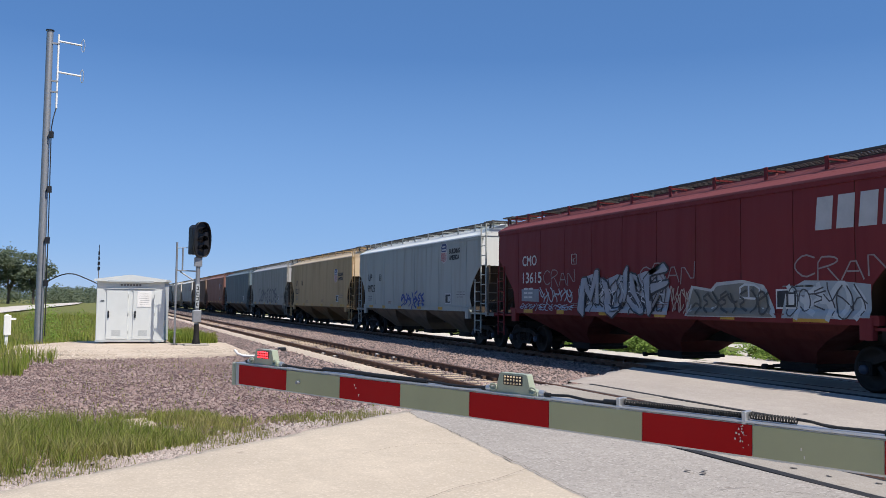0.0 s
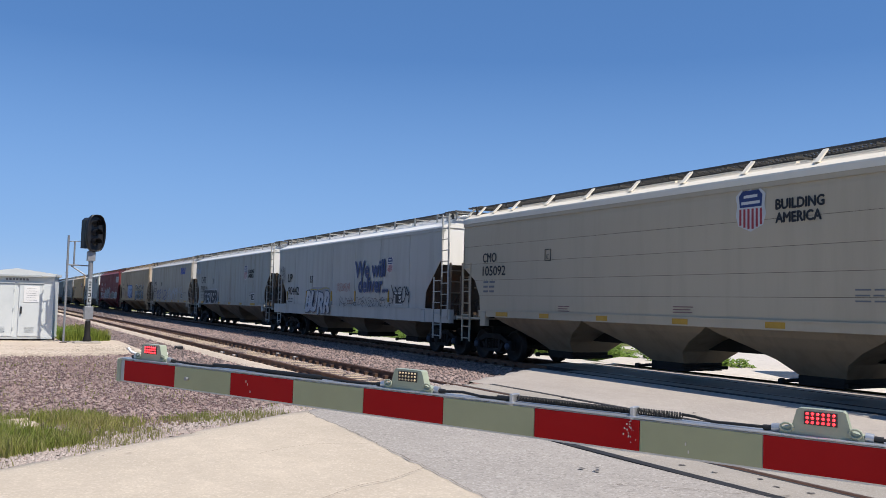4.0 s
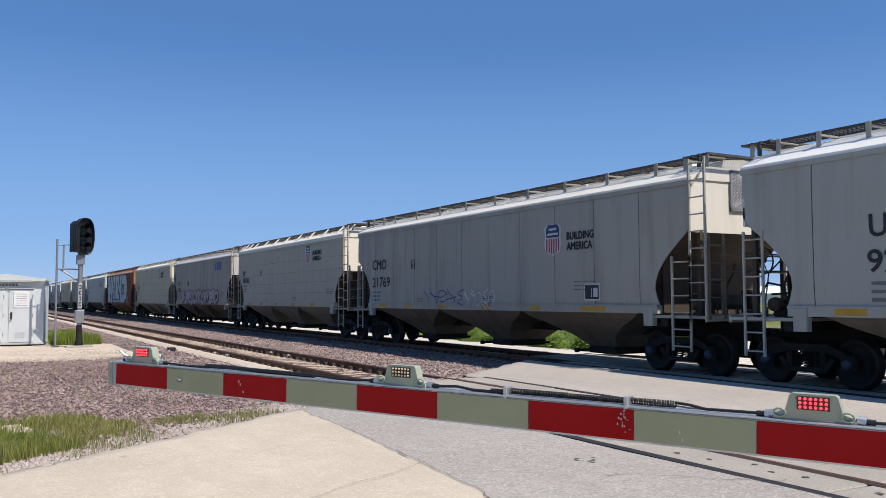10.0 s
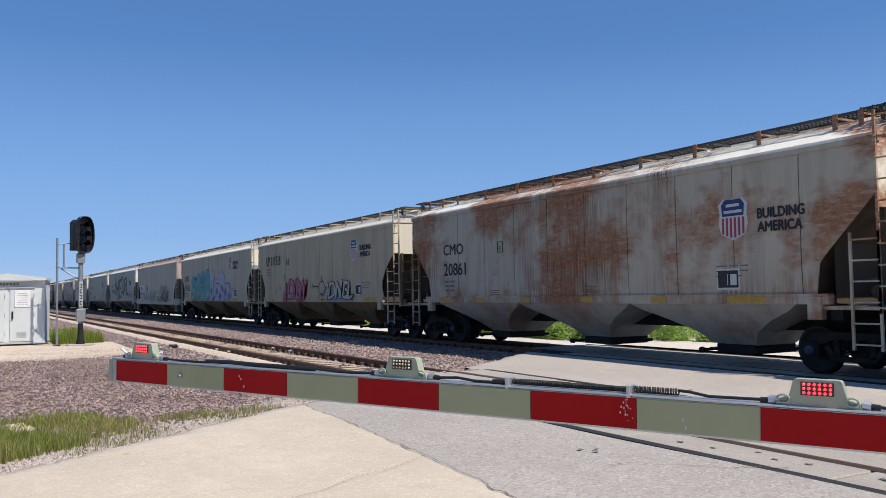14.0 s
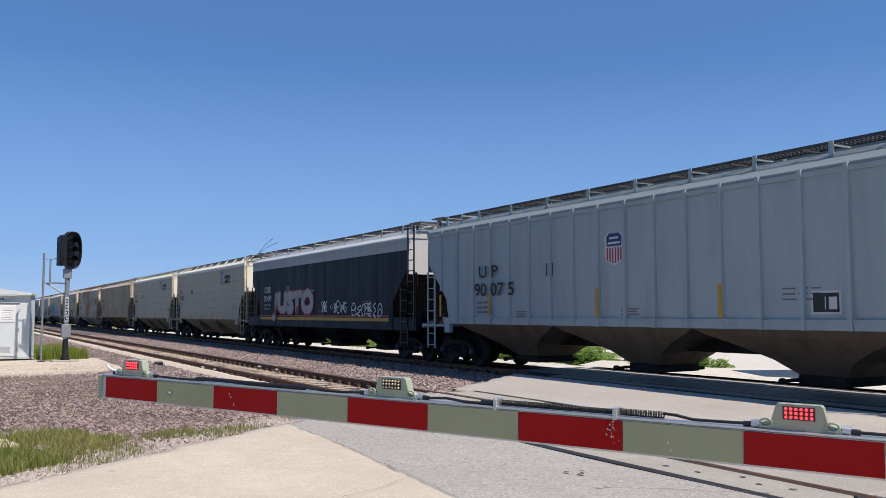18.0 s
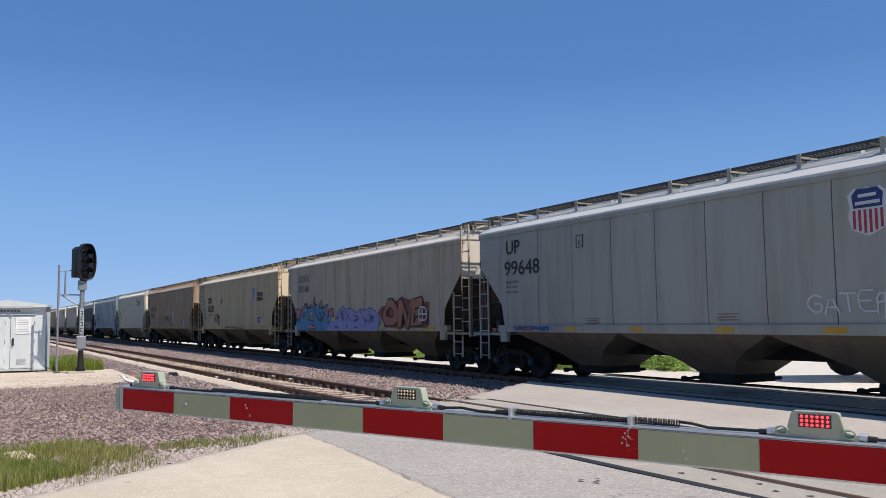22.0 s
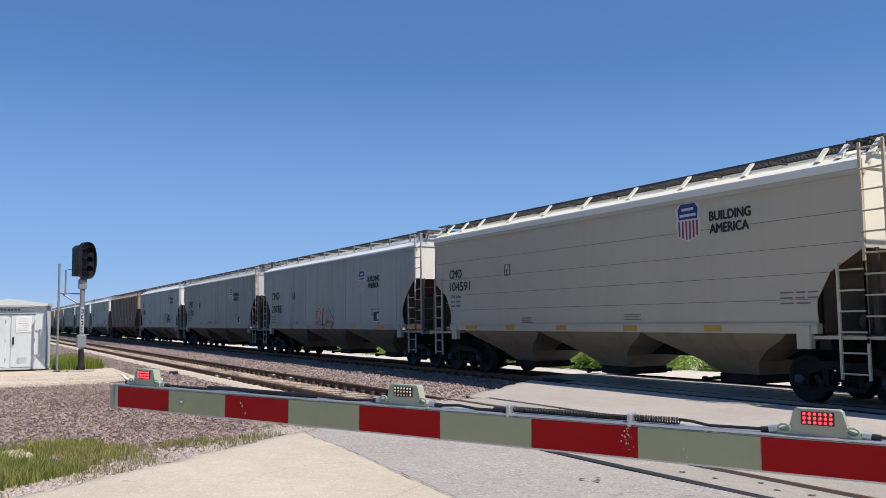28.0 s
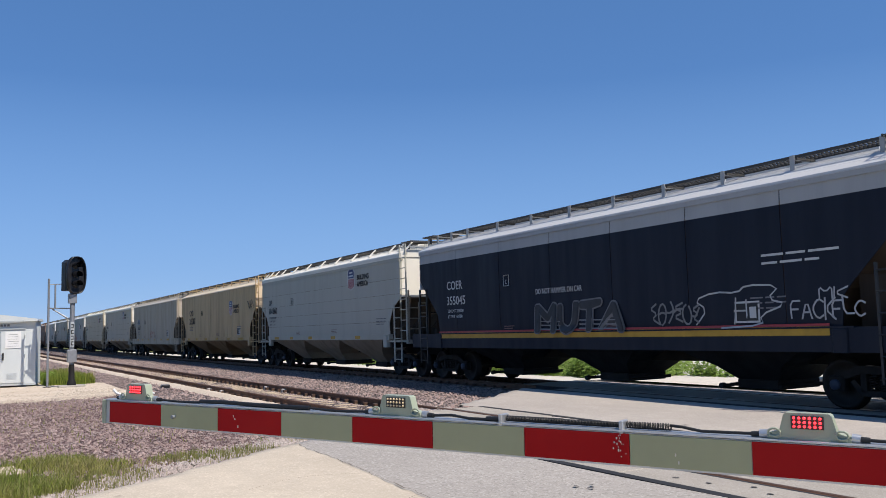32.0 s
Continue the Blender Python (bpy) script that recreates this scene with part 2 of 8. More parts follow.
def gravel_mat(name, tones, size=22.0):
    """Crushed stone: cells of uneven tone with dark gaps."""
    n = Nodes(name)
    v = n.coords()
    cell = n.node("ShaderNodeTexVoronoi", Scale=size, Randomness=1.0)
    n.link(v, cell.inputs["Vector"])
    gap = n.node("ShaderNodeTexVoronoi", Scale=size, Randomness=1.0)
    gap.feature = "DISTANCE_TO_EDGE"
    n.link(v, gap.inputs["Vector"])
    sep = n.t.nodes.new("ShaderNodeSeparateColor")
    n.link(cell.outputs["Color"], sep.inputs[0])
    col = n.mix(sep.outputs[0], tones[0], tones[1])
    col = n.mix(n.ramp(sep.outputs[1], 0.6, 1.0, 0, 0.8), col, tones[2])
    col = n.mix(n.ramp(n.noise(v, 0.6, 4), 0.4, 0.7, 0, 0.35), col, shade(tones[0], 0.7))
    e = n.ramp(gap.outputs["Distance"], 0.0, 0.14)
    col = n.mix(n.math("SUBTRACT", 1.0, e), col, shade(tones[0], 0.28))
    n.bump(n.math("ADD", e, sep.outputs[2]), 1.0, 0.03)
    return n.out(col, 0.95, 0.0, 0.15)


def leaf_mat(name, a, b, c):
    n = Nodes(name)
    r = n.island()
    col = n.mix(r, a, b)
    col = n.mix(n.ramp(n.noise(n.coords(), 0.5, 3), 0.45, 0.7), col, c)
    thin = n.t.nodes.new("ShaderNodeBsdfTranslucent")
    n.link(n.mix(0.5, col, (0.28, 0.31, 0.05)), thin.inputs["Color"])
    both = n.node("ShaderNodeMixShader", Fac=0.38)
    n.link(n.b.outputs[0], both.inputs[1])
    n.link(thin.outputs[0], both.inputs[2])
    n.link(both.outputs[0], n.t.nodes["Material Output"].inputs["Surface"])
    return n.out(col, 0.6, 0.0, 0.25)


def pavement_mat(name, base, grain, pit, stain, size=55.0, rough=1.0):
    """Worn pavement: aggregate grains, pits, tyre-worn patches and stains."""
    n = Nodes(name)
    v = n.coords()
    cell = n.node("ShaderNodeTexVoronoi", Scale=size, Randomness=1.0)
    n.link(v, cell.inputs["Vector"])
    sep = n.t.nodes.new("ShaderNodeSeparateColor")
    n.link(cell.outputs["Color"], sep.inputs[0])
    big = n.noise(v, 0.33, 5, 0.6)
    mid = n.noise(v, 3.2, 6, 0.7)
    fine = n.noise(v, 42.0, 5, 0.75)
    col = n.mix(n.ramp(big, 0.35, 0.68), base, shade(base, 0.80))
    col = n.mix(n.ramp(mid, 0.42, 0.70, 0.0, 0.55), col, shade(base, 0.72))
    col = n.mix(n.ramp(sep.outputs[0], 0.72, 0.95, 0.0, 0.45 * rough), col, grain)
    col = n.mix(n.ramp(sep.outputs[1], 0.80, 0.97, 0.0, 0.5 * rough), col, pit)
    worn = n.noise(n.coords((1.0, 0.28, 1.0)), 2.6, 5, 0.65)
    col = n.mix(n.ramp(worn, 0.46, 0.72, 0.0, 0.5), col, shade(base, 0.78))
    col = n.mix(n.ramp(n.noise(v, 9.0, 5, 0.7), 0.55, 0.78, 0.0, 0.5 * rough), col, pit)
    col = n.mix(n.ramp(fine, 0.50, 0.74, 0.0, 0.35 * rough), col, pit)
    col = n.mix(n.ramp(fine, 0.46, 0.30, 0.0, 0.35), col, grain)
    spot = n.noise(n.coords(shift=(4, 9, 0)), 2.1, 3, 0.5)
    col = n.mix(n.ramp(spot, 0.72, 0.76, 0.0, 0.7), col, stain)
    n.bump(n.math("ADD", fine, n.ramp(sep.outputs[2], 0, 1, 0, 0.4)), 0.55, 0.008)
    return n.out(col, 0.92, 0.0, 0.2)


M_SOIL = ground_mat("grassland", ((0.15, 0.16, 0.05), (0.24, 0.21, 0.085), (0.10, 0.13, 0.035)), (0.08, 3.0), 0.8, 0.08)
M_BALLAST = gravel_mat("ballast", ((0.155, 0.115, 0.108), (0.30, 0.235, 0.215), (0.53, 0.46, 0.42)), 19.0)
M_STONE = ground_mat("ballast_stone", ((0.23, 0.15, 0.135), (0.50, 0.40, 0.36), (0.32, 0.225, 0.20)), (0.7, 30.0), 0.4, 0.01, 0.9, True)
M_PINKGRAVEL = gravel_mat("pinkish_gravel", ((0.18, 0.105, 0.098), (0.34, 0.24, 0.22), (0.55, 0.47, 0.43)), 24.0)
M_PAD = ground_mat("pale_limestone_grit", ((0.56, 0.47, 0.37), (0.70, 0.61, 0.50), (0.42, 0.34, 0.26)), (0.6, 25.0), 0.6, 0.02)
M_CONCRETE = pavement_mat("worn_concrete", (0.57, 0.49, 0.385), (0.70, 0.62, 0.51), (0.42, 0.355, 0.28), (0.30, 0.25, 0.20))
M_PALE = pavement_mat("bleached_concrete", (0.44, 0.395, 0.35), (0.55, 0.50, 0.45), (0.30, 0.265, 0.23), (0.22, 0.19, 0.165))
M_ASPHALT = pavement_mat("pale_asphalt", (0.405, 0.372, 0.335), (0.52, 0.485, 0.445), (0.20, 0.185, 0.165), (0.10, 0.09, 0.085), 48.0, 1.35)
M_PANEL = pavement_mat("crossing_concrete", (0.39, 0.355, 0.31), (0.48, 0.44, 0.39), (0.25, 0.22, 0.18), (0.16, 0.13, 0.11), 80.0)
M_LOT = ground_mat("pale_gravel_lot", ((0.56, 0.52, 0.46), (0.64, 0.60, 0.54), (0.48, 0.44, 0.39)), (0.12, 9.0), 0.4, 0.02)
M_RUBBER = plain("rubber", (0.018, 0.018, 0.02), 0.7)
M_RAIL = plain("rusty_rail", (0.17, 0.085, 0.05), 0.7, 0.3, 0.5, 6.0)
M_RUSTHEAD = plain("rusty_rail_head", (0.10, 0.055, 0.038), 0.6, 0.3, 0.4, 4.0)
M_STAIN = plain("tar_stain", (0.11, 0.10, 0.095), 0.9, 0.0, 0.5, 9.0)
M_RAILTOP = plain("worn_rail_head", (0.30, 0.26, 0.23), 0.35, 0.8, 0.3, 4.0)
M_TIE = plain("weathered_tie", (0.46, 0.36, 0.25), 0.9, 0.0, 0.6, 5.0, 0.5)
M_CLIP = plain("rusty_clip", (0.10, 0.055, 0.035), 0.8, 0.2, 0.4, 9.0)
M_STEEL = plain("galvanised_steel", (0.31, 0.32, 0.335), 0.45, 0.6, 0.3, 6.0)
M_DARKSTEEL = plain("sooty_steel", (0.010, 0.009, 0.0085), 0.75, 0.2, 0.6, 4.0, 0.3)
M_WHEEL = plain("worn_wheel_steel", (0.018, 0.015, 0.013), 0.6, 0.4, 0.5, 3.0)
M_CAPBLUE = plain("blue_bearing_cap", (0.025, 0.04, 0.07), 0.5)
M_HUT = plain("white_hut_paint", (0.60, 0.635, 0.63), 0.5, 0.0, 0.12, 1.5)
M_HUTTRIM = plain("hut_trim", (0.42, 0.45, 0.455), 0.5, 0.0, 0.2, 2.0)
M_BLACK = plain("black_enamel", (0.012, 0.012, 0.014), 0.35, 0.0, 0.2)
M_WHITE = plain("white_paint", (0.80, 0.80, 0.78), 0.5, 0.0, 0.15)
M_INK = plain("black_stencil", (0.02, 0.02, 0.022), 0.6, 0.0, 0.15)
M_INKWHITE = plain("white_stencil", (0.55, 0.55, 0.53), 0.6, 0.0, 0.2)
M_INKGREY = plain("faded_stencil", (0.16, 0.16, 0.17), 0.7, 0.0, 0.3)
M_INKRED = plain("faded_red_stencil", (0.22, 0.13, 0.12), 0.7, 0.0, 0.3)
M_YELLOW = plain("yellow_reflective_tape", (0.50, 0.28, 0.02), 0.45, 0.0, 0.35, 4.0)
M_NAVY = plain("navy_emblem", (0.015, 0.03, 0.13), 0.45, 0.0, 0.15)
M_EMRED = plain("red_emblem", (0.34, 0.035, 0.045), 0.45, 0.0, 0.2)
M_ARMRED = plain("red_reflective_sheeting", (0.34, 0.003, 0.004), 0.6, 0.0, 0.10, 2.0)
M_ARMRED.node_tree.nodes["Principled BSDF"].inputs["Specular IOR Level"].default_value = 0.2
M_ARMWHITE = plain("aged_white_sheeting", (0.34, 0.35, 0.205), 0.6, 0.0, 0.18, 2.0)
M_ALU = plain("aluminium", (0.55, 0.56, 0.57), 0.38, 0.8, 0.25, 8.0)
M_LAMPBODY = plain("greenish_lamp_housing", (0.33, 0.37, 0.28), 0.35, 0.0, 0.2, 10.0)
M_BOARD = plain("dark_led_board", (0.03, 0.025, 0.025), 0.4)
M_LED = glow("lit_red_led", (1.0, 0.03, 0.04), 3.2)
M_LEDOFF = plain("unlit_led", (0.60, 0.48, 0.30), 0.3)
M_CABLE = plain("black_cable", (0.012, 0.012, 0.012), 0.5)
M_GRATE = plain("galvanised_grating", (0.075, 0.073, 0.07), 0.6, 0.3, 0.4, 5.0)
M_TRUNK = plain("bark", (0.13, 0.10, 0.075), 0.9, 0.0, 0.5, 4.0, 0.6)
# far leaves lightened and greyed in the colour to imitate haze
M_LEAF = leaf_mat("tree_leaf", (0.075, 0.105, 0.07), (0.14, 0.165, 0.115), (0.09, 0.12, 0.09))
M_BUSH = leaf_mat("bush_leaf", (0.12, 0.22, 0.035), (0.25, 0.36, 0.07), (0.17, 0.27, 0.05))
M_GRASS = leaf_mat("grass_blade", (0.12, 0.19, 0.025), (0.28, 0.32, 0.06), (0.36, 0.33, 0.11))
M_STRAW = leaf_mat("dry_grass_blade", (0.30, 0.26, 0.11), (0.20, 0.23, 0.07), (0.36, 0.30, 0.15))
# blue put into the hills' colour to stand in for distance haze
M_HILL = plain("hazy_hill", (0.10, 0.15, 0.19), 1.0, 0.0, 0.3, 0.004)

# ---- the ground, roads and tracks ----
def sheet(xs, ys, height):
    m = Mesh()
    p = [(x, y, height(x, y)) for y in ys for x in xs]
    w = len(xs)
    m.add(p, [(j * w + i, j * w + i + 1, (j + 1) * w + i + 1, (j + 1) * w + i) for j in range(len(ys) - 1) for i in range(w - 1)], True)
    return m


def spread(a, b, fine0, fine1, step, far):
    """Coordinates that are close together from fine0 to fine1 and widen outwards."""
    out = list(np.arange(fine0, fine1 + 1e-6, step))
    q, d = fine0, step
    while q > a:
        d *= far
        q -= d
        out.insert(0, max(q, a))
    q, d = fine1, step
    while q < b:
        d *= far
        q += d
        out.append(min(q, b))
    return [float(v) for v in out]


def bumpy(x, y, amount):
    return amount * (noise.noise((x * 0.21, y * 0.21, 3.1)) + 0.5 * noise.noise((x * 0.7, y * 0.7, 7.7)))


def ground_height(x, y):
    h = -0.42
    if x < 2 and y > 8:
        h = -0.20 + 0.10 * min(1.0, max(0.0, (-x - 3) / 6))
    if x > 20:
        h = -0.40
    k = 1.0 if (x < -3 or x > 24) else 0.25
    return gz(y) + h + bumpy(x, y, 0.10 * k)


put("ground", sheet(spread(-3000, 3500, -24, 44, 0.8, 1.22), spread(-950, 4200, -12, 90, 0.8, 1.16), ground_height), M_SOIL)
tagged(bpy.data.objects["ground"], "level grassland with worn soil round a railway crossing", "ground", kind="structure")


def lane(name, label, xs, y0, y1, height, mat, category, steps=40, grow=1.0):
    """A strip whose ends follow functions of x."""
    m = Mesh()
    rows = [(k / steps) ** grow for k in range(steps + 1)]
    p = []
    for r in rows:
        for x in xs:
            y = y0(x) + (y1(x) - y0(x)) * r
            p.append((x, y, gz(y) + height(x, y)))
    w = len(xs)
    m.add(p, [(j * w + i, j * w + i + 1, (j + 1) * w + i + 1, (j + 1) * w + i) for j in range(steps) for i in range(w - 1)], True)
    ob = put(name, m, mat)
    return tagged(ob, label, category, kind="structure")


BED = ((2.3, -0.44), (3.4, -0.33), (4.6, -0.20), (5.6, -0.165), (7.4, -0.16), (9.2, -0.165), (10.2, -0.21), (11.3, -0.26),
       (12.6, -0.285), (14.9, -0.285), (17.1, -0.285), (18.2, -0.38), (19.6, -0.52))


def bed_height(x, y):
    h = float(np.interp(x, [q[0] for q in BED], [q[1] for q in BED]))
    return h + 0.018 * noise.noise((x * 1.7, y * 1.7, 0)) if y < 90 else h


bed_xs = [2.3 + 17.3 * k / 44 for k in range(45)]
lane("ballast_bed", "pinkish grey crushed-stone ballast bed under two tracks", bed_xs, lambda x: edge_y(x) + 0.1, lambda x: 1700.0,
     bed_height, M_BALLAST, "ballast", 220, 4.0)
lane("ballast_bed", "pinkish grey crushed-stone ballast bed beyond the crossing", bed_xs[::3], lambda x: -940.0, lambda x: edge_y(x) - 15.0,
     bed_height, M_BALLAST, "ballast", 60, 1.0)


def blotch(x, y, s, seed):
    return noise.noise((x * s, y * s, seed))


# pinkish gravel apron between the road and the hut
lane("gravel_apron", "pinkish brown gravel apron beside the road", [-14 + 0.45 * k for k in range(41)],
     lambda x: edge_y(x) + 0.25 + 0.35 * blotch(x, 0, 0.9, 2), lambda x: 25.6 + 0.9 * blotch(x, 5, 0.5, 4) + 0.45 * max(0.0, -x),
     lambda x, y: -0.09 + bumpy(x, y, 0.03), M_PINKGRAVEL, "gravel", 60)
lane("gravel_verge", "pale dusty grit along the pavement's broken edge", [-9 + 0.3 * k for k in range(46)],
     lambda x: edge_y(x) - 0.02, lambda x: edge_y(x) + 0.75 + 0.35 * blotch(x, 2, 0.8, 12) + 0.18 * blotch(x, 2, 2.7, 13),
     lambda x, y: -0.076 + bumpy(x, y, 0.03), gravel_mat("dusty_grit", ((0.25, 0.19, 0.145), (0.40, 0.325, 0.255), (0.55, 0.47, 0.39)), 40.0), "gravel", 10)
lane("limestone_pad", "pale limestone grit pad round the signal hut", [-2.6 + 0.2 * k for k in range(36)],
     lambda x: 25.3 + 0.5 * blotch(x, 1, 0.6, 9) + 0.12 * (x - 1) ** 2, lambda x: 35.2 + 0.4 * blotch(x, 3, 0.7, 5) - 0.25 * (x - 1) ** 2,
     lambda x, y: -0.052 - 0.05 * max(0.0, 1 - (y - 25.0 - 0.12 * (x - 1) ** 2) / 1.1) + bumpy(x, y, 0.03) + 0.012 * blotch(x, y, 2.0, 4), M_PAD, "gravel pad", 44)


def crack(y):
    """The ragged joint between the concrete apron and the asphalt."""
    return 3.64 + 0.115 * (y - 6.0) - 0.006 * (y - 6.0) ** 2 + 0.09 * noise.noise((y * 0.9, 1.0, 0.0)) + 0.06 * noise.noise((y * 3.1, 4.0, 0.0)) + 0.025 * noise.noise((y * 9.0, 2.0, 0.0))


def road_sheet(name, label, left, right, mat, cols=40, rows=130, y0=-14.0, y1=12.5, lift=0.0):
    """A paved strip between two lines x(y), cut off at the road's edge."""
    m = Mesh()
    p, ok = [], []
    for j in range(rows + 1):
        y = y0 + (y1 - y0) * j / rows
        a, b = left(y), right(y)
        for i in range(cols + 1):
            x = a + (b - a) * i / cols
            lim = edge_y(x) + 0.14 * noise.noise((x * 1.3, 2.0, 0.0)) + 0.06 * noise.noise((x * 5.0, 1.0, 0.0))
            yy = min(y, lim)
            p.append((x, yy, gz(yy) + lift + 0.012 * noise.noise((x * 0.35, yy * 0.35, 1.0)) - (0.05 if y > lim + 0.1 else 0.0)))
            ok.append(y <= lim + 0.25)
    w = cols + 1
    f = []
    for j in range(rows):
        for i in range(cols):
            q = (j * w + i, j * w + i + 1, (j + 1) * w + i + 1, (j + 1) * w + i)
            if ok[q[0]] or ok[q[1]]:
                f.append(q)
    m.add(p, f, True)
    return tagged(put(name, m, mat), label, "road", kind="structure")


def slab_joint(x):
    """A crack that runs across the concrete towards the camera's side."""
    return 7.05 + 0.55 * (x - 3.7) + 0.06 * noise.noise((x * 2.3, 0.0, 6.0))


road_sheet("road", "sun-bleached tan concrete apron with hairline cracks", lambda y: -13.0, lambda y: crack(y) - 0.004, M_CONCRETE, 70, 150)
road_sheet("road", "worn pale grey asphalt beside the near rails", lambda y: crack(y) + 0.004, lambda y: 5.862, M_ASPHALT, 16, 150, lift=-0.004)
road_sheet("road", "bleached concrete between the two tracks", lambda y: 8.93, lambda y: 12.45, M_PALE, 16, 120, -12.0, 18.2, lift=-0.03)
m = Mesh()
def cw(y):
    return 0.018 * max(0.0, noise.noise((y * 1.9, 9.0, 0.0)))


for k in range(180):
    y = -6 + k * 0.1
    for a, b in ((crack(y), crack(y + 0.1)),):
        if y + 0.1 < edge_y(a) - 0.15:
            m.add([(a - 0.003 - cw(y), y, gz(y) + 0.010), (a + 0.003, y, gz(y) + 0.010), (b + 0.003, y + 0.1, gz(y) + 0.009), (b - 0.003 - cw(y + 0.1), y + 0.1, gz(y) + 0.009)], [(0, 1, 2, 3)])
for k in range(22):
    x = 1.6 + k * 0.1
    a, b = slab_joint(x), slab_joint(x + 0.1)
    m.add([(x, a - 0.003, gz(a) + 0.014), (x + 0.1, b - 0.003, gz(b) + 0.014), (x + 0.1, b + 0.003, gz(b) + 0.014), (x, a + 0.003, gz(a) + 0.014)], [(0, 1, 2, 3)])
for k in range(18):
    x = 2.5 + k * 0.07
    a, b = (8.35 + 0.35 * math.sin((q - 2.5) * 2.0) + 0.10 * noise.noise((q * 3.0, 0.0, 3.0)) for q in (x, x + 0.07))
    m.add([(x, a - 0.0022, gz(a) + 0.013), (x + 0.07, b - 0.0022, gz(b) + 0.013), (x + 0.07, b + 0.0022, gz(b) + 0.013), (x, a + 0.0022, gz(a) + 0.013)], [(0, 1, 2, 3)])
for k in range(26):
    x = 4.9 + k * 0.045
    a = 5.9 - 0.9 * (x - 4.9) + 0.16 * noise.noise((x * 4, 0, 8.0))
    b = 5.9 - 0.9 * (x + 0.045 - 4.9) + 0.16 * noise.noise(((x + 0.045) * 4, 0, 8.0))
    m.add([(x, a - 0.005, gz(a) + 0.009), (x + 0.045, b - 0.005, gz(b) + 0.009), (x + 0.045, b + 0.005, gz(b) + 0.009), (x, a + 0.005, gz(a) + 0.009)], [(0, 1, 2, 3)])
tagged(put("pavement_crack", m, plain("crack_dirt", (0.13, 0.10, 0.075), 0.95)), "dark cracks in the pavement", "crack", kind="structure")
lane("road", "pale gravel lot beyond the main track", [17.3 + 1.2 * k for k in range(34)], lambda x: -30.0, lambda x: edge_y(x) - 0.4 + 0.5 * blotch(x, 1, 0.4, 3) if x < 24 else 29 + 0.8 * blotch(x, 2, 0.3, 3),
     lambda x, y: -0.16, M_LOT, "lot", 50)
lane("gravel_shoulder", "pale gravel shoulder behind the main track", [17.5 + 0.15 * k for k in range(18)], lambda x: edge_y(x) - 1.0, lambda x: 120.0 + 3 * blotch(x, 1, 2.0, 3),
     lambda x, y: -0.335 - 0.02 * (x - 17.5) + 0.03 * blotch(x, y, 1.5, 7), M_LOT, "gravel", 80, 2.0)
lane("gravel_road", "pale gravel farm road along the field", [-13.5 + 0.25 * k for k in range(37)], lambda x: max(70.0, 102 + 34 * (x + 8.5)), lambda x: max(72.0, 165 + 22 * (x + 13.5)),
     lambda x, y: 0.06, M_LOT, "road", 24)

lane("dust_strip", "pale sandy dust banked along the near rail", [6.02 + 0.09 * k for k in range(7)], lambda x: edge_y(x) + 0.8, lambda x: 120.0,
     lambda x, y: bed_height(x, y) - 0.02 + 0.09 * math.sin(math.pi * min(1.0, (x - 6.02) / 0.7)) + 0.02 * blotch(x, y, 1.4, 6), M_PAD, "gravel", 120, 2.0)

# far fields and wooded hills
def ridge(name, label, pts, depth, mat, seed, rough):
    """A long wooded rise with an uneven crest, three rows deep."""
    m = Mesh()
    p, n = [], len(pts)
    for (x, y, h), k in zip(pts, range(n)):
        d = Vector((x, y, 0)).normalized()
        z = gz(min(y, 1500))
        hh = h * (1 + rough * noise.noise((k * 0.37, seed, 0)) + rough * 0.6 * noise.noise((k * 1.3, seed, 2)))
        p += [(x, y, z - 3), (x + d.x * depth * 0.4, y + d.y * depth * 0.4, z + hh * 0.8), (x + d.x * depth, y + d.y * depth, z + hh)]
    f = []
    for k in range(n - 1):
        for j in range(2):
            f.append((k * 3 + j, k * 3 + 3 + j, k * 3 + 4 + j, k * 3 + 1 + j))
    m.add(p, f, True)
    return tagged(put(name, m, mat), label, "hills", kind="structure")


def arc(r, a0, a1, n, h):
    return [(r * math.sin(radians(a0 + (a1 - a0) * k / n)), r * math.cos(radians(a0 + (a1 - a0) * k / n)), h) for k in range(n + 1)]


ridge("backdrop", "low blue hazy wooded hills on the horizon", arc(2600, -60, 140, 220, 26), 400, M_HILL, 1.0, 0.28)


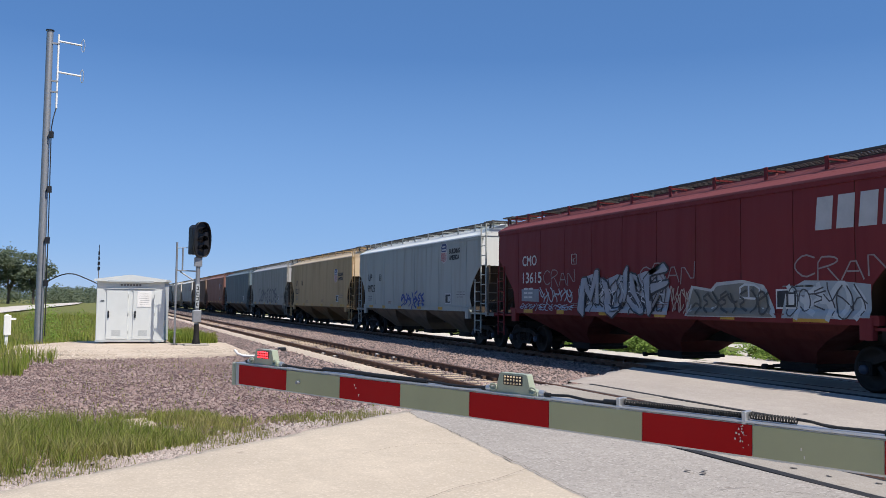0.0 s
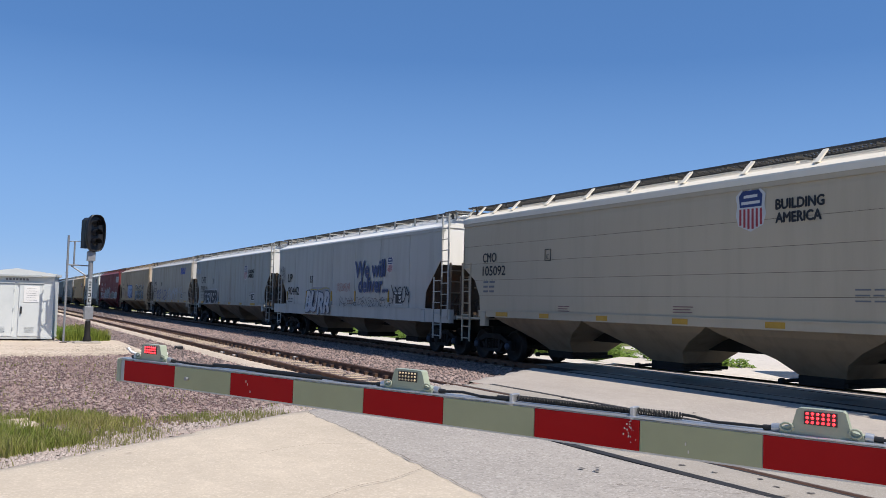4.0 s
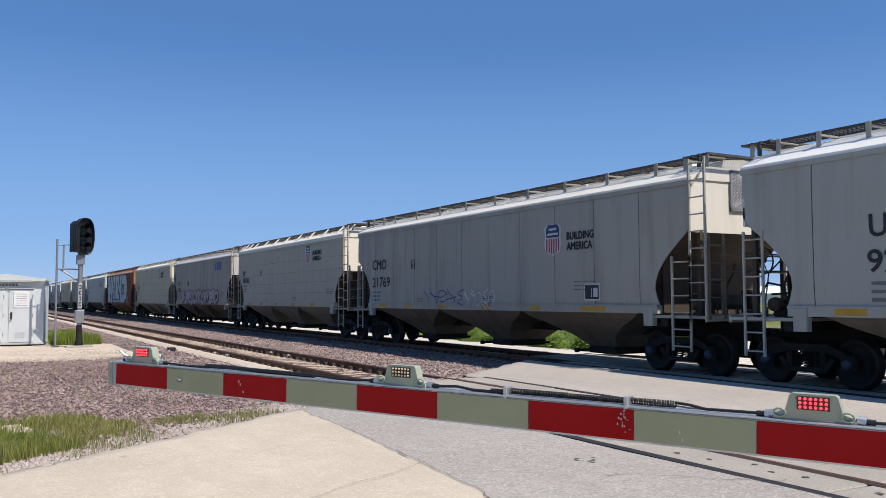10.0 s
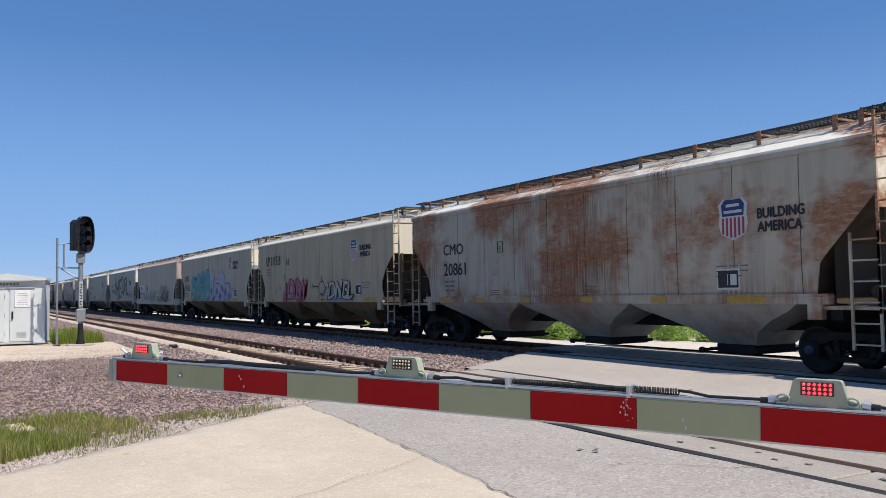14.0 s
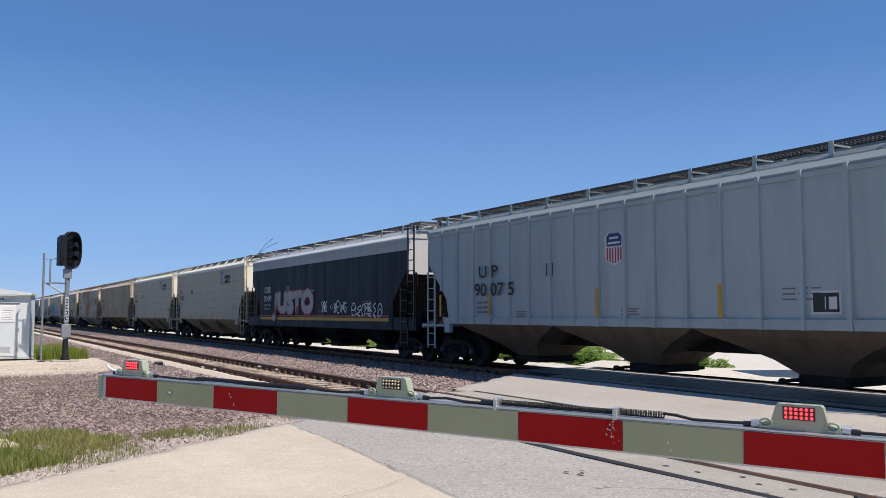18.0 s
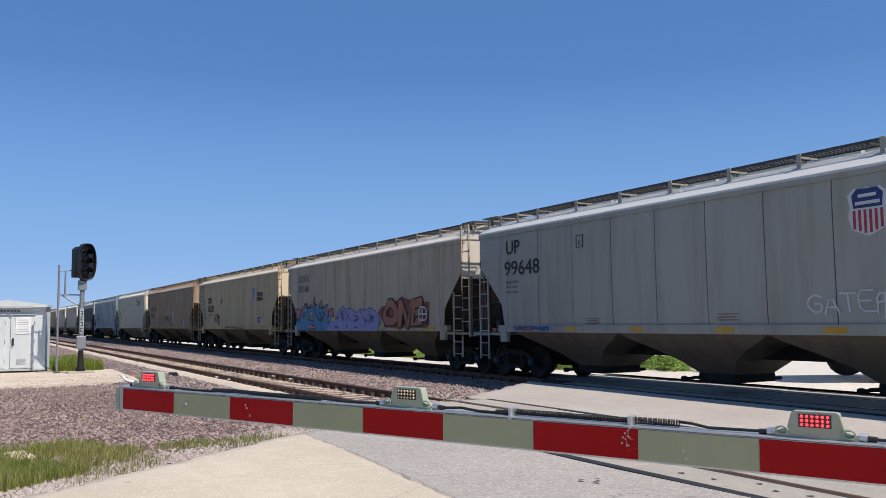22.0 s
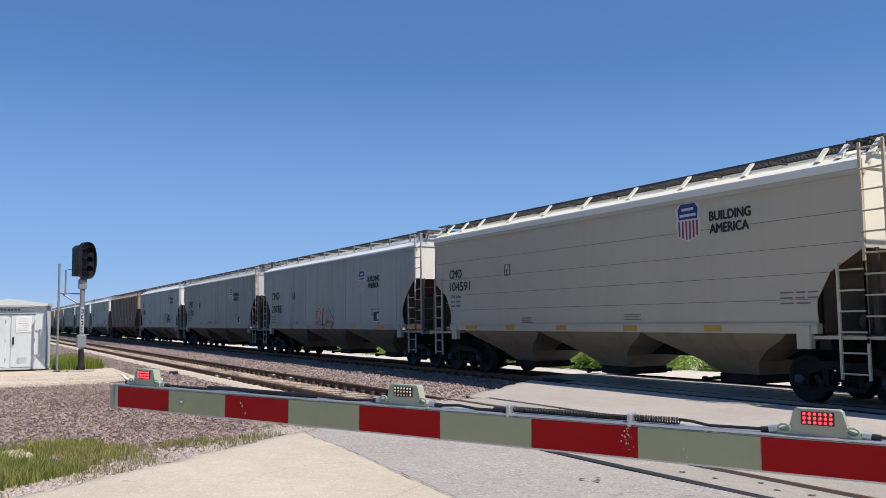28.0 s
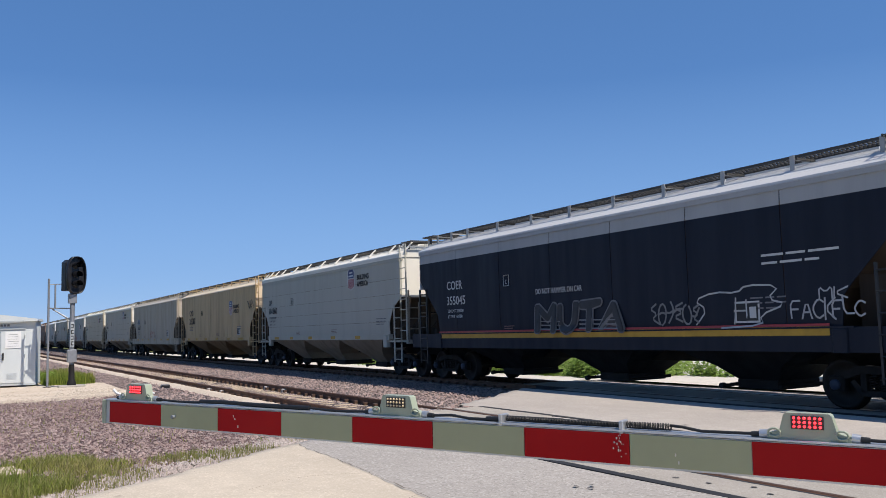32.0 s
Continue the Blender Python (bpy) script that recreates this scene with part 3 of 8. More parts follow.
def track(name, label, xc, top, spacing, near0, near1, wood, head):
    """Rails, ties and clips of one track."""
    t = thing(name, label, "railway track", kind="structure", m=Matrix.Translation((xc, 0, top)))
    prof = [(-0.075, -0.17), (0.075, -0.17), (0.075, -0.155), (0.012, -0.135), (0.012, -0.045), (0.037, -0.035), (0.037, -0.006), (0.03, 0.0),
            (-0.03, 0.0), (-0.037, -0.006), (-0.037, -0.035), (-0.012, -0.045), (-0.012, -0.135), (-0.075, -0.155)]
    for s in (-1, 1):
        m = Mesh()
        n = len(prof)
        p = [(s * 0.755 + u, y, gz(y) + v) for y in (-940.0, 1700.0) for u, v in prof]
        m.add(p, [(i, n + i, n + (i + 1) % n, (i + 1) % n) for i in range(n)])
        rail = put("rail", m, M_RAIL, t, "rust-brown steel rail")
        m = Mesh()
        p = [(s * 0.755 + u, y, gz(y) + 0.003) for y in (-940.0, 1700.0) for u in (-0.026, 0.026)]
        m.add(p, [(0, 1, 3, 2)])
        put("rail_head", m, head, rail, "worn running surface")
    tie = Mesh().rbox(-1.28, 1.28, -0.115, 0.115, -0.16, 0.0, 0.012).done("tie")
    y = near0
    rest = Mesh()
    clips = Mesh()
    k = 0
    rnd = random.Random(5 + int(xc))
    while y < 330:
        if y > edge_y(xc) + 0.9:
            jig = rnd.uniform(-0.03, 0.03)
            mm = Matrix.Translation((jig, y, gz(y) - 0.155)) @ pose(0, 0, 0, GRADE_DEG, 0, rnd.uniform(-0.6, 0.6))
            if y < near1:
                put("tie", tie, wood, t, m=mm)
            else:
                rest.box(-1.28, 1.28, -0.115, 0.115, -0.16, 0.0, mm)
            if y < 75:
                for s in (-1, 1):
                    for q in (-1, 1):
                        c = s * 0.755 + q * 0.105
                        clips.box(c - 0.045, c + 0.045, y - 0.06, y + 0.06, gz(y) - 0.155, gz(y) - 0.085)
        y += spacing
        k += 1
    tagged(put("far_ties", rest, wood, t), "ties receding along the track", kind="stuff")
    tagged(put("rail_clips", clips, M_CLIP, t), "rusty rail clips", kind="stuff")
    return t


near_track = track("near_track", "empty near track with rusty rails on weathered ties", X2, 0.0, 0.55, 8.5, 62.0, M_TIE, M_RUSTHEAD)
main_track = track("main_track", "main track under the passing grain train", XC, -0.13, 0.55, 8.5, 50.0, M_TIE, M_RAILTOP)
# joint bars and bond wires on the near track
for s in (-1, 1):
    for q in (-1, 1):
        c = s * 0.755 + q * 0.03
        put("joint_bar", Mesh().box(c - 0.018, c + 0.018, 26.2, 27.1, gz(27) - 0.13, gz(27) - 0.05), M_CLIP, near_track)
for s, y in ((-1, 26.0), (-1, 24.6), (1, 25.2), (1, 23.6)):
    put("bond_clamp", Mesh().rbox(s * 0.755 - 0.13, s * 0.755 + 0.13, y - 0.07, y + 0.07, gz(y) - 0.15, gz(y) - 0.06, 0.02), M_PALE, near_track, "pale bonding clamp beside the rail joint")
m = Mesh().rbox(-1.62, -1.36, 29.0, 29.25, gz(28) - 0.22, gz(28) - 0.06, 0.03)
put("junction_box", m, M_BLACK, near_track, "small black track junction box")


def crossing(track_ob, xc, top, y_first, n, side=True):
    """Concrete crossing panels with rubber flangeways, each panel an object."""
    rnd = random.Random(9)
    spans = ((-0.69, 0.69), (-1.42, -0.85), (0.85, 1.42))
    for a, b in spans:
        panel = Mesh().rbox(a, b, -1.205, 1.205, -0.16, 0.0, 0.014).done("crossing_panel")
        for k in range(n):
            y = y_first - 2.44 * k
            lim = edge_y(xc + (a + b) / 2)
            if y + 1.2 > lim + 0.7:
                continue
            put("crossing_panel", panel, M_PANEL, track_ob, m=pose((rnd.random() - 0.5) * 0.006, y, gz(y) + rnd.uniform(-0.007, 0.002), GRADE_DEG, 0, 0))
    y0, y1 = y_first - 2.44 * (n - 0.5), y_first + 1.2
    for c, w in ((-0.822, 0.03), (-0.702, 0.014), (0.702, 0.014), (0.822, 0.03), (-1.478, 0.058), (1.478, 0.058)):
        lim = min(y1, edge_y(xc + c) + 0.4)
        m = Mesh()
        m.add([(c + u * w, y, z + gz(y)) for y in (y0, lim) for z in (-0.12, 0.001 if abs(c) > 1 else -0.006) for u in (-1, 1)], [(0, 2, 3, 1), (4, 5, 7, 6), (0, 1, 5, 4), (2, 6, 7, 3), (0, 4, 6, 2), (1, 3, 7, 5)])
        put("flangeway_filler", m, M_RUBBER, track_ob, "black rubber flangeway filler")


crossing(near_track, X2, 0.0, 13.0, 9)
crossing(main_track, XC, -0.13, 19.2, 11)
m = Mesh()
for k, (x, y) in enumerate(((6.2, 6.3), (6.25, 5.2), (6.32, 4.9), (6.22, 5.9), (6.4, 5.5), (6.3, 4.2), (5.2, 6.4), (5.3, 6.5), (5.15, 6.55), (9.6, 9.5), (10.1, 8.1))):
    rnd = random.Random(k)
    n = 7
    pts = [(x + rnd.uniform(0.012, 0.04) * math.cos(6.28 * i / n), y + rnd.uniform(0.02, 0.06) * math.sin(6.28 * i / n), gz(y) + (0.006 if x < 8.9 else -0.012)) for i in range(n)]
    m.add(pts, [tuple(range(n))])
tagged(put("tar_spots", m, M_STAIN), "dark tar and oil spots on the pavement", "stain", kind="stuff")


# loose ballast stones and grass
def stones(name, label, region, count, size, mat, seed):
    rnd = random.Random(seed)
    m = Mesh()
    base = [(1, 0, -0.2), (0.3, 0.95, 0.1), (-0.8, 0.5, -0.1), (-0.7, -0.7, 0.1), (0.5, -0.9, -0.1), (0.1, 0.05, 0.8)]
    faces = [(0, 1, 5), (1, 2, 5), (2, 3, 5), (3, 4, 5), (4, 0, 5)]
    for _ in range(count):
        x, y, z = region(rnd)
        s = size * rnd.uniform(0.55, 1.4)
        a = rnd.uniform(0, 6.28)
        c, d = math.cos(a) * s, math.sin(a) * s
        h = s * rnd.uniform(0.6, 1.1)
        tx, ty = rnd.uniform(-0.5, 0.5), rnd.uniform(-0.5, 0.5)
        m.add([(x + c * q[0] - d * q[1], y + d * q[0] + c * q[1], z + h * (q[2] + tx * q[0] * 0.4 + ty * q[1] * 0.4)) for q in base], faces)
    return tagged(put(name, m, mat), label, "gravel", kind="stuff")


def in_bed(rnd):
    while True:
        y = 12 + 60 * rnd.random() ** 2.2
        x = rnd.uniform(3.0, 13.6)
        if y > edge_y(x) + 0.15 and abs(abs(x - X2) - 0.755) > 0.12:
            if abs(x - X2) < 1.3 and y < 40 and rnd.random() < 0.75:
                continue
            return x, y, gz(y) + bed_height(x, y) + 0.012


def apron_top(x, y):
    return gz(y) - 0.09 + bumpy(x, y, 0.03)


def in_apron(rnd):
    while True:
        y = 8.5 + 18 * rnd.random() ** 1.5
        x = rnd.uniform(-4.5, 4.6)
        if y > edge_y(x) + 0.1:
            return x, y, apron_top(x, y) + 0.008


def along_edge(rnd):
    x = rnd.uniform(-3.0, 8.5)
    y = edge_y(x) + rnd.gauss(0.48, 0.36)
    return x, y, gz(y) - 0.02 if y < edge_y(x) else apron_top(x, y) + 0.02


stones("ballast_stones", "loose pinkish grey ballast stones between the tracks", in_bed, 15000, 0.036, M_STONE, 1)
stones("apron_stones", "loose pinkish gravel on the apron", in_apron, 17000, 0.024, M_STONE, 2)
def on_pad(rnd):
    x = rnd.uniform(-2.5, 4.3)
    front = 25.3 + 0.12 * (x - 1) ** 2
    y = front + (rnd.gauss(0.1, 0.45) if rnd.random() < 0.6 else rnd.uniform(0, 6.0))
    return x, y, gz(y) - 0.06 if y > front + 0.6 else apron_top(x, y) + 0.01


stones("pad_grit", "pale limestone chips round the signal hut", on_pad, 5000, 0.028, ground_mat("limestone_chip", ((0.50, 0.42, 0.33), (0.68, 0.60, 0.49), (0.38, 0.31, 0.24)), (0.9, 30.0), 0.4, 0.01, 0.9, True), 5)
stones("edge_rubble", "pale rubble along the pavement's broken edge", along_edge, 9000, 0.023, ground_mat("pale_rubble", ((0.40, 0.33, 0.29), (0.60, 0.53, 0.47), (0.32, 0.26, 0.24)), (0.9, 30.0), 0.4, 0.01, 0.9, True), 3)


def blades(name, label, region, count, height, mat, seed, width=0.007, lean=0.35):
    rnd = random.Random(seed)
    m = Mesh()
    for _ in range(count):
        x, y, z, k = region(rnd)
        h = height * k * rnd.uniform(0.5, 1.25)
        a, l = rnd.uniform(0, 6.28), h * lean * rnd.random()
        w = width * rnd.uniform(0.7, 1.5)
        b = rnd.uniform(0, 6.28)
        cx, cy = w * math.cos(b), w * math.sin(b)
        dx, dy = l * math.cos(a), l * math.sin(a)
        m.add([(x - cx, y - cy, z), (x + cx, y + cy, z), (x + dx * 0.4 + cx * 0.7, y + dy * 0.4 + cy * 0.7, z + h * 0.6),
               (x + dx * 0.4 - cx * 0.7, y + dy * 0.4 - cy * 0.7, z + h * 0.6), (x + dx, y + dy, z + h)], [(0, 1, 2, 3), (3, 2, 4)])
    return tagged(put(name, m, mat), label, "grass", kind="stuff")


def verge(rnd):
    """The grass strip between the road's edge and the gravel."""
    while True:
        x = rnd.uniform(-9, 4.0)
        d = rnd.uniform(0.8, 5.0)
        y = edge_y(x) + d
        top = np.interp(x, [-9, -1, 1, 2, 2.6, 4.0], [5.2, 4.2, 3.5, 2.4, 1.5, 1.3])
        if d > top + 0.5 * blotch(x, y, 0.9, 1):
            continue
        if blotch(x, y, 0.8, 3) + 0.5 * blotch(x, y, 2.6, 5) + 0.6 * blotch(x, y, 5.0, 7) + (0.12 if x < 1.6 else -0.3) + 0.3 * min(0.0, d - 1.5) < rnd.uniform(-0.3, 0.3):
            continue
        k = 0.4 + 0.9 * max(0.0, min(1.0, (1.6 - x) / 2.6)) * (0.55 + 0.45 * min(1.0, d / 1.5))
        return x, y, apron_top(x, y), k


def verge_dry(rnd):
    while True:
        x = rnd.uniform(-6, 5.6)
        d = rnd.uniform(0.2, 1.5 if x < 3 else 0.9)
        y = edge_y(x) + d
        if blotch(x, y, 1.1, 6) < rnd.uniform(-0.3, 0.5):
            continue
        return x, y, apron_top(x, y), rnd.uniform(0.3, 0.9)


def meadow(rnd):
    """Tall grass behind and beside the hut."""
    while True:
        y = 20 + 70 * rnd.random() ** 1.6
        x = rnd.uniform(-16 - 0.12 * y, 4.3)
        pad = -2.5 < x < 4.6 and 25.0 < y < 35.0
        if pad and ((x - 1.2) / 3.4) ** 2 + ((y - 30) / 4.8) ** 2 < 1:
            continue
        if x > -1.0 and y < 30.5 or x > 3.0 + 0.3 * blotch(x, y, 0.5, 2) or y < 21.8 - 1.5 * x and x < 0 and y < 26 and x > -1.5:
            continue
        if y > 95:
            continue
        return x, y, ground_height(x, y), 0.7 + 0.5 * blotch(x, y, 0.3, 8)


blades("verge_grass", "green roadside grass on the gravel verge", verge, 46000, 0.22, M_GRASS, 11, 0.0042, 0.9)
blades("verge_straw", "dry yellow grass along the pavement edge", verge_dry, 9000, 0.13, M_STRAW, 12, 0.004)
blades("verge_seed_grass", "straw-coloured stalks among the roadside grass", verge, 24000, 0.25, M_STRAW, 16, 0.0035, 0.9)
blades("meadow_grass", "tall green and straw-coloured meadow grass", meadow, 56000, 0.55, M_GRASS, 13, 0.012)
blades("meadow_straw", "dry seed heads in the meadow", meadow, 20000, 0.5, M_STRAW, 14, 0.009)
blades("hut_grass", "tall green grass between the hut and the track", lambda r: (lambda x, y: (x, y, gz(y) - 0.07, 0.7 + 0.4 * blotch(x, y, 0.6, 4)))(r.uniform(2.5, 4.1), 32.0 + 9 * r.random() ** 1.4), 9000, 0.42, M_GRASS, 17, 0.010)
blades("crossing_weeds", "small weeds in the gravel", lambda r: (lambda x, y: (x, y, apron_top(x, y), 0.5))(r.uniform(-1, 3.6), r.uniform(13, 24)), 900, 0.12, M_STRAW, 15)


def bush(rnd, m, x, y, z, w, h, n, leaf):
    for _ in range(n):
        a, r = rnd.uniform(0, 6.28), math.sqrt(rnd.random())
        t = rnd.random()
        k = math.sqrt(max(0.05, 1 - t * t))
        p = Vector((x + w * r * k * math.cos(a), y + w * r * k * math.sin(a), z + h * t * rnd.uniform(0.7, 1.1)))
        u = Vector((rnd.gauss(0, 1), rnd.gauss(0, 1), rnd.gauss(0, 0.7))).normalized() * leaf * rnd.uniform(0.6, 1.4)
        v = u.orthogonal().normalized() * leaf * 0.4
        m.add([tuple(p - u), tuple(p + v), tuple(p + u), tuple(p - v)], [(0, 1, 2, 3)])


def thicket(rnd_seed, label, spots, mat, leaf, n):
    rnd = random.Random(rnd_seed)
    m = Mesh()
    for x, y, w, h in spots:
        bush(rnd, m, x, y, ground_height(x, y) - 0.05, w, h, n, leaf)
    return tagged(put("thicket", m, mat), label, "shrubs", kind="stuff")


rnd = random.Random(77)
spots = []
for k in range(95):
    y = 20.4 + k * 0.8 + rnd.uniform(-0.4, 0.4)
    x = max(19.6, (y - 8.35) / 0.765 * 0.0 + 19.8) + rnd.uniform(0, 2.6)
    if y > edge_y(x) - 4.5:
        spots.append((x, y, rnd.uniform(0.6, 1.1), rnd.uniform(0.6, 1.15)))
for k in range(60):
    y = 18.2 + k * 0.34 + rnd.uniform(-0.15, 0.15)
    spots.append((19.95 + 0.25 * math.sin(k * 0.7) + rnd.uniform(-0.2, 0.3), y, rnd.uniform(0.35, 0.55), rnd.uniform(0.5, 0.9) * (0.55 if k % 9 in (4, 5) else 1.0)))
thicket(21, "bright green weeds and shrubs behind the main track", spots, M_BUSH, 0.06, 620)
spots = [(2.75, 33.6, 0.32, 0.75), (3.0, 34.8, 0.4, 0.8), (2.6, 35.8, 0.4, 0.9), (3.7, 31.7, 0.28, 0.4), (2.95, 32.5, 0.2, 0.45)] + [(rnd.uniform(-2.4, -1.2), 37 + rnd.uniform(-1, 1), 0.5, 1.5) for k in range(3)] + [(-0.6, 38, 0.5, 1.3)]
thicket(22, "tall green weeds beside the hut", spots, M_BUSH, 0.05, 260)

# ---- things along the railway ----
HZ = -0.055   # top of the limestone pad, before the grade


def at(x, y, z=HZ, rz=0.0):
    return pose(x, y, gz(y) + z, 0, 0, rz)


def hut():
    t = thing("signal_hut", "white steel signal hut with double doors and a low gabled roof", "signal hut", m=at(1.22, 33.2, HZ + 0.02, -9))
    w, d = 1.16, 0.85
    for x in (-0.95, 0.95):
        for y in (-0.6, 0.6):
            put("foot", Mesh().rbox(x - 0.1, x + 0.1, y - 0.1, y + 0.1, -0.05, 0.09, 0.02), M_PANEL, t, "concrete footing block")
    put("body", Mesh().rbox(-w, w, -d, d, 0.09, 2.26, 0.015), M_HUT, t)
    put("base_rail", Mesh().rbox(-w - 0.015, w + 0.015, -d - 0.015, d + 0.015, 0.06, 0.13, 0.01), M_HUTTRIM, t)
    roof = [(-w - 0.07, 2.22), (w + 0.07, 2.22), (w + 0.07, 2.30), (0, 2.47), (-w - 0.07, 2.30)]
    put("roof", Mesh().prism(roof, -d - 0.14, d + 0.14, "y"), M_HUT, t, "white gabled roof")
    put("drip_edge", Mesh().box(-0.78, 0.78, -d - 0.16, -d - 0.02, 2.19, 2.25), M_HUTTRIM, t)
    for x, a, b in ((-0.44, -0.82, -0.08), (0.44, 0.08, 0.82)):
        door = put("door", Mesh().rbox(a, b, -d - 0.03, -d + 0.005, 0.16, 1.93, 0.006), M_HUT, t)
        put("hood", Mesh().box(a - 0.02, b + 0.02, -d - 0.06, -d, 1.95, 1.99), M_HUTTRIM, door, "dark drip hood")
        hx = a + 0.08
        put("handle", Mesh().rbox(hx - 0.025, hx + 0.025, -d - 0.075, -d - 0.03, 0.92, 1.17, 0.01), M_BLACK, door, "black door handle")
        for z in (0.4, 1.05, 1.7):
            put("hinge", Mesh().tube((b, -d - 0.035, z - 0.06), (b, -d - 0.035, z + 0.06), 0.016), M_HUTTRIM, door)
        for k in range(6):
            put("louvre", Mesh().box(a + 0.2, a + 0.5, -d - 0.036, -d - 0.03, 0.28 + k * 0.035, 0.295 + k * 0.035), M_HUTTRIM, door)
    sign = put("notice", Mesh().rbox(0.22, 0.70, -d - 0.045, -d - 0.032, 1.32, 1.88, 0.004), M_WHITE, t, "white notice with faint lines of writing")
    m = Mesh()
    for k in range(6):
        m.box(0.28 + 0.02 * (k % 3), 0.64 - 0.03 * (k % 2), -d - 0.05, -d - 0.046, 1.39 + k * 0.078, 1.397 + k * 0.078)
    put("writing", m, M_INKGREY, sign)["kind"] = "stuff"
    m = Mesh()
    for k in range(7):
        m.box(-0.36 + 0.105 * k, -0.29 + 0.105 * k, -d - 0.012, -d - 0.002, 2.06, 2.13)
    put("name_bar", m, M_INKGREY, t, "row of plain dark marks")
    put("vent", Mesh().box(-1.02, -0.9, -d - 0.02, -d, 1.5, 1.54), M_BLACK, t)


def mono_pole():
    t = thing("antenna_pole", "tall grey steel pole with two dipole antennas", "pole", m=at(-1.95, 33.7, HZ - 0.05))
    shaft = put("shaft", Mesh().tube((0, 0, 0), (0, 0, 11.45), 0.15, 16, 0.115), M_STEEL, t)
    put("cap", Mesh().tube((0, 0, 11.45), (0, 0, 11.49), 0.145, 16), M_BLACK, shaft)
    mast = put("mast", Mesh().tube((0.30, -0.05, 8.6), (0.30, -0.05, 11.35), 0.035, 8), M_WHITE, t)
    for z in (11.1, 9.95):
        m = Mesh().tube((0.30, -0.05, z), (1.10, -0.05, z - 0.07), 0.035, 8)
        arm = put("antenna_arm", m, M_WHITE, t)
        ring = [(1.13 + 0.06 * math.cos(k / 12 * 6.283), -0.05, z - 0.07 + 0.24 * math.sin(k / 12 * 6.283)) for k in range(13)]
        put("dipole", Mesh().path(ring, 0.014), M_ALU, arm, "thin folded dipole loop")
    for z in (11.0, 9.6, 9.2):
        put("bracket", Mesh().rbox(-0.02, 0.34, -0.09, -0.01, z - 0.03, z + 0.03, 0.006), M_STEEL, t)
    put("feed_cable", Mesh().path([(0.30, -0.08, 8.6), (0.22, -0.2, 8.2), (0.17, -0.2, 7.8), (0.2, -0.18, 4.2), (0.2, -0.2, 2.6), (0.21, -0.2, 0.3)], 0.02), M_CABLE, t)
    for z in (7.6, 5.6, 3.75, 2.2):
        put("clamp", Mesh().rbox(0.10, 0.26, -0.25, -0.1, z - 0.12, z + 0.12, 0.02), M_BLACK, t)
    put("conduit", Mesh().tube((0.1, -0.19, 0), (0.1, -0.17, 3.6), 0.03), M_STEEL, t)


def hut_cable():
    t = thing("overhead_cable", "sagging black cable from the pole to the hut", "cable", m=at(0, 33.6, 0))
    pts = []
    for k in range(13):
        s = k / 12
        pts.append((-1.72 + 1.85 * s, 0.0 - 0.3 * s, 2.15 + 0.42 * math.sin(min(1, s * 1.6) * 3.14 * 0.6) - 0.55 * s * s))
    put("cable", Mesh().path(pts, 0.022), M_CABLE, t)


def whip_antenna():
    t = thing("whip_antenna", "slim whip antenna with a dark coil behind the hut", "antenna", m=at(-0.02, 35.2, HZ - 0.05))
    put("mast", Mesh().tube((0, 0, 0), (0, 0, 2.75), 0.018), M_STEEL, t)
    m = Mesh()
    for z in (2.75, 2.95, 3.15, 3.35):
        m.tube((0, 0, z), (0, 0, z + 0.14), 0.045 if z < 3 else 0.03, 8)
    m.tube((0, 0, 2.75), (0, 0, 3.75), 0.014, 6)
    put("coil", m, M_BLACK, t)


M_LENS = plain("dark_lens", (0.03, 0.03, 0.028), 0.15)


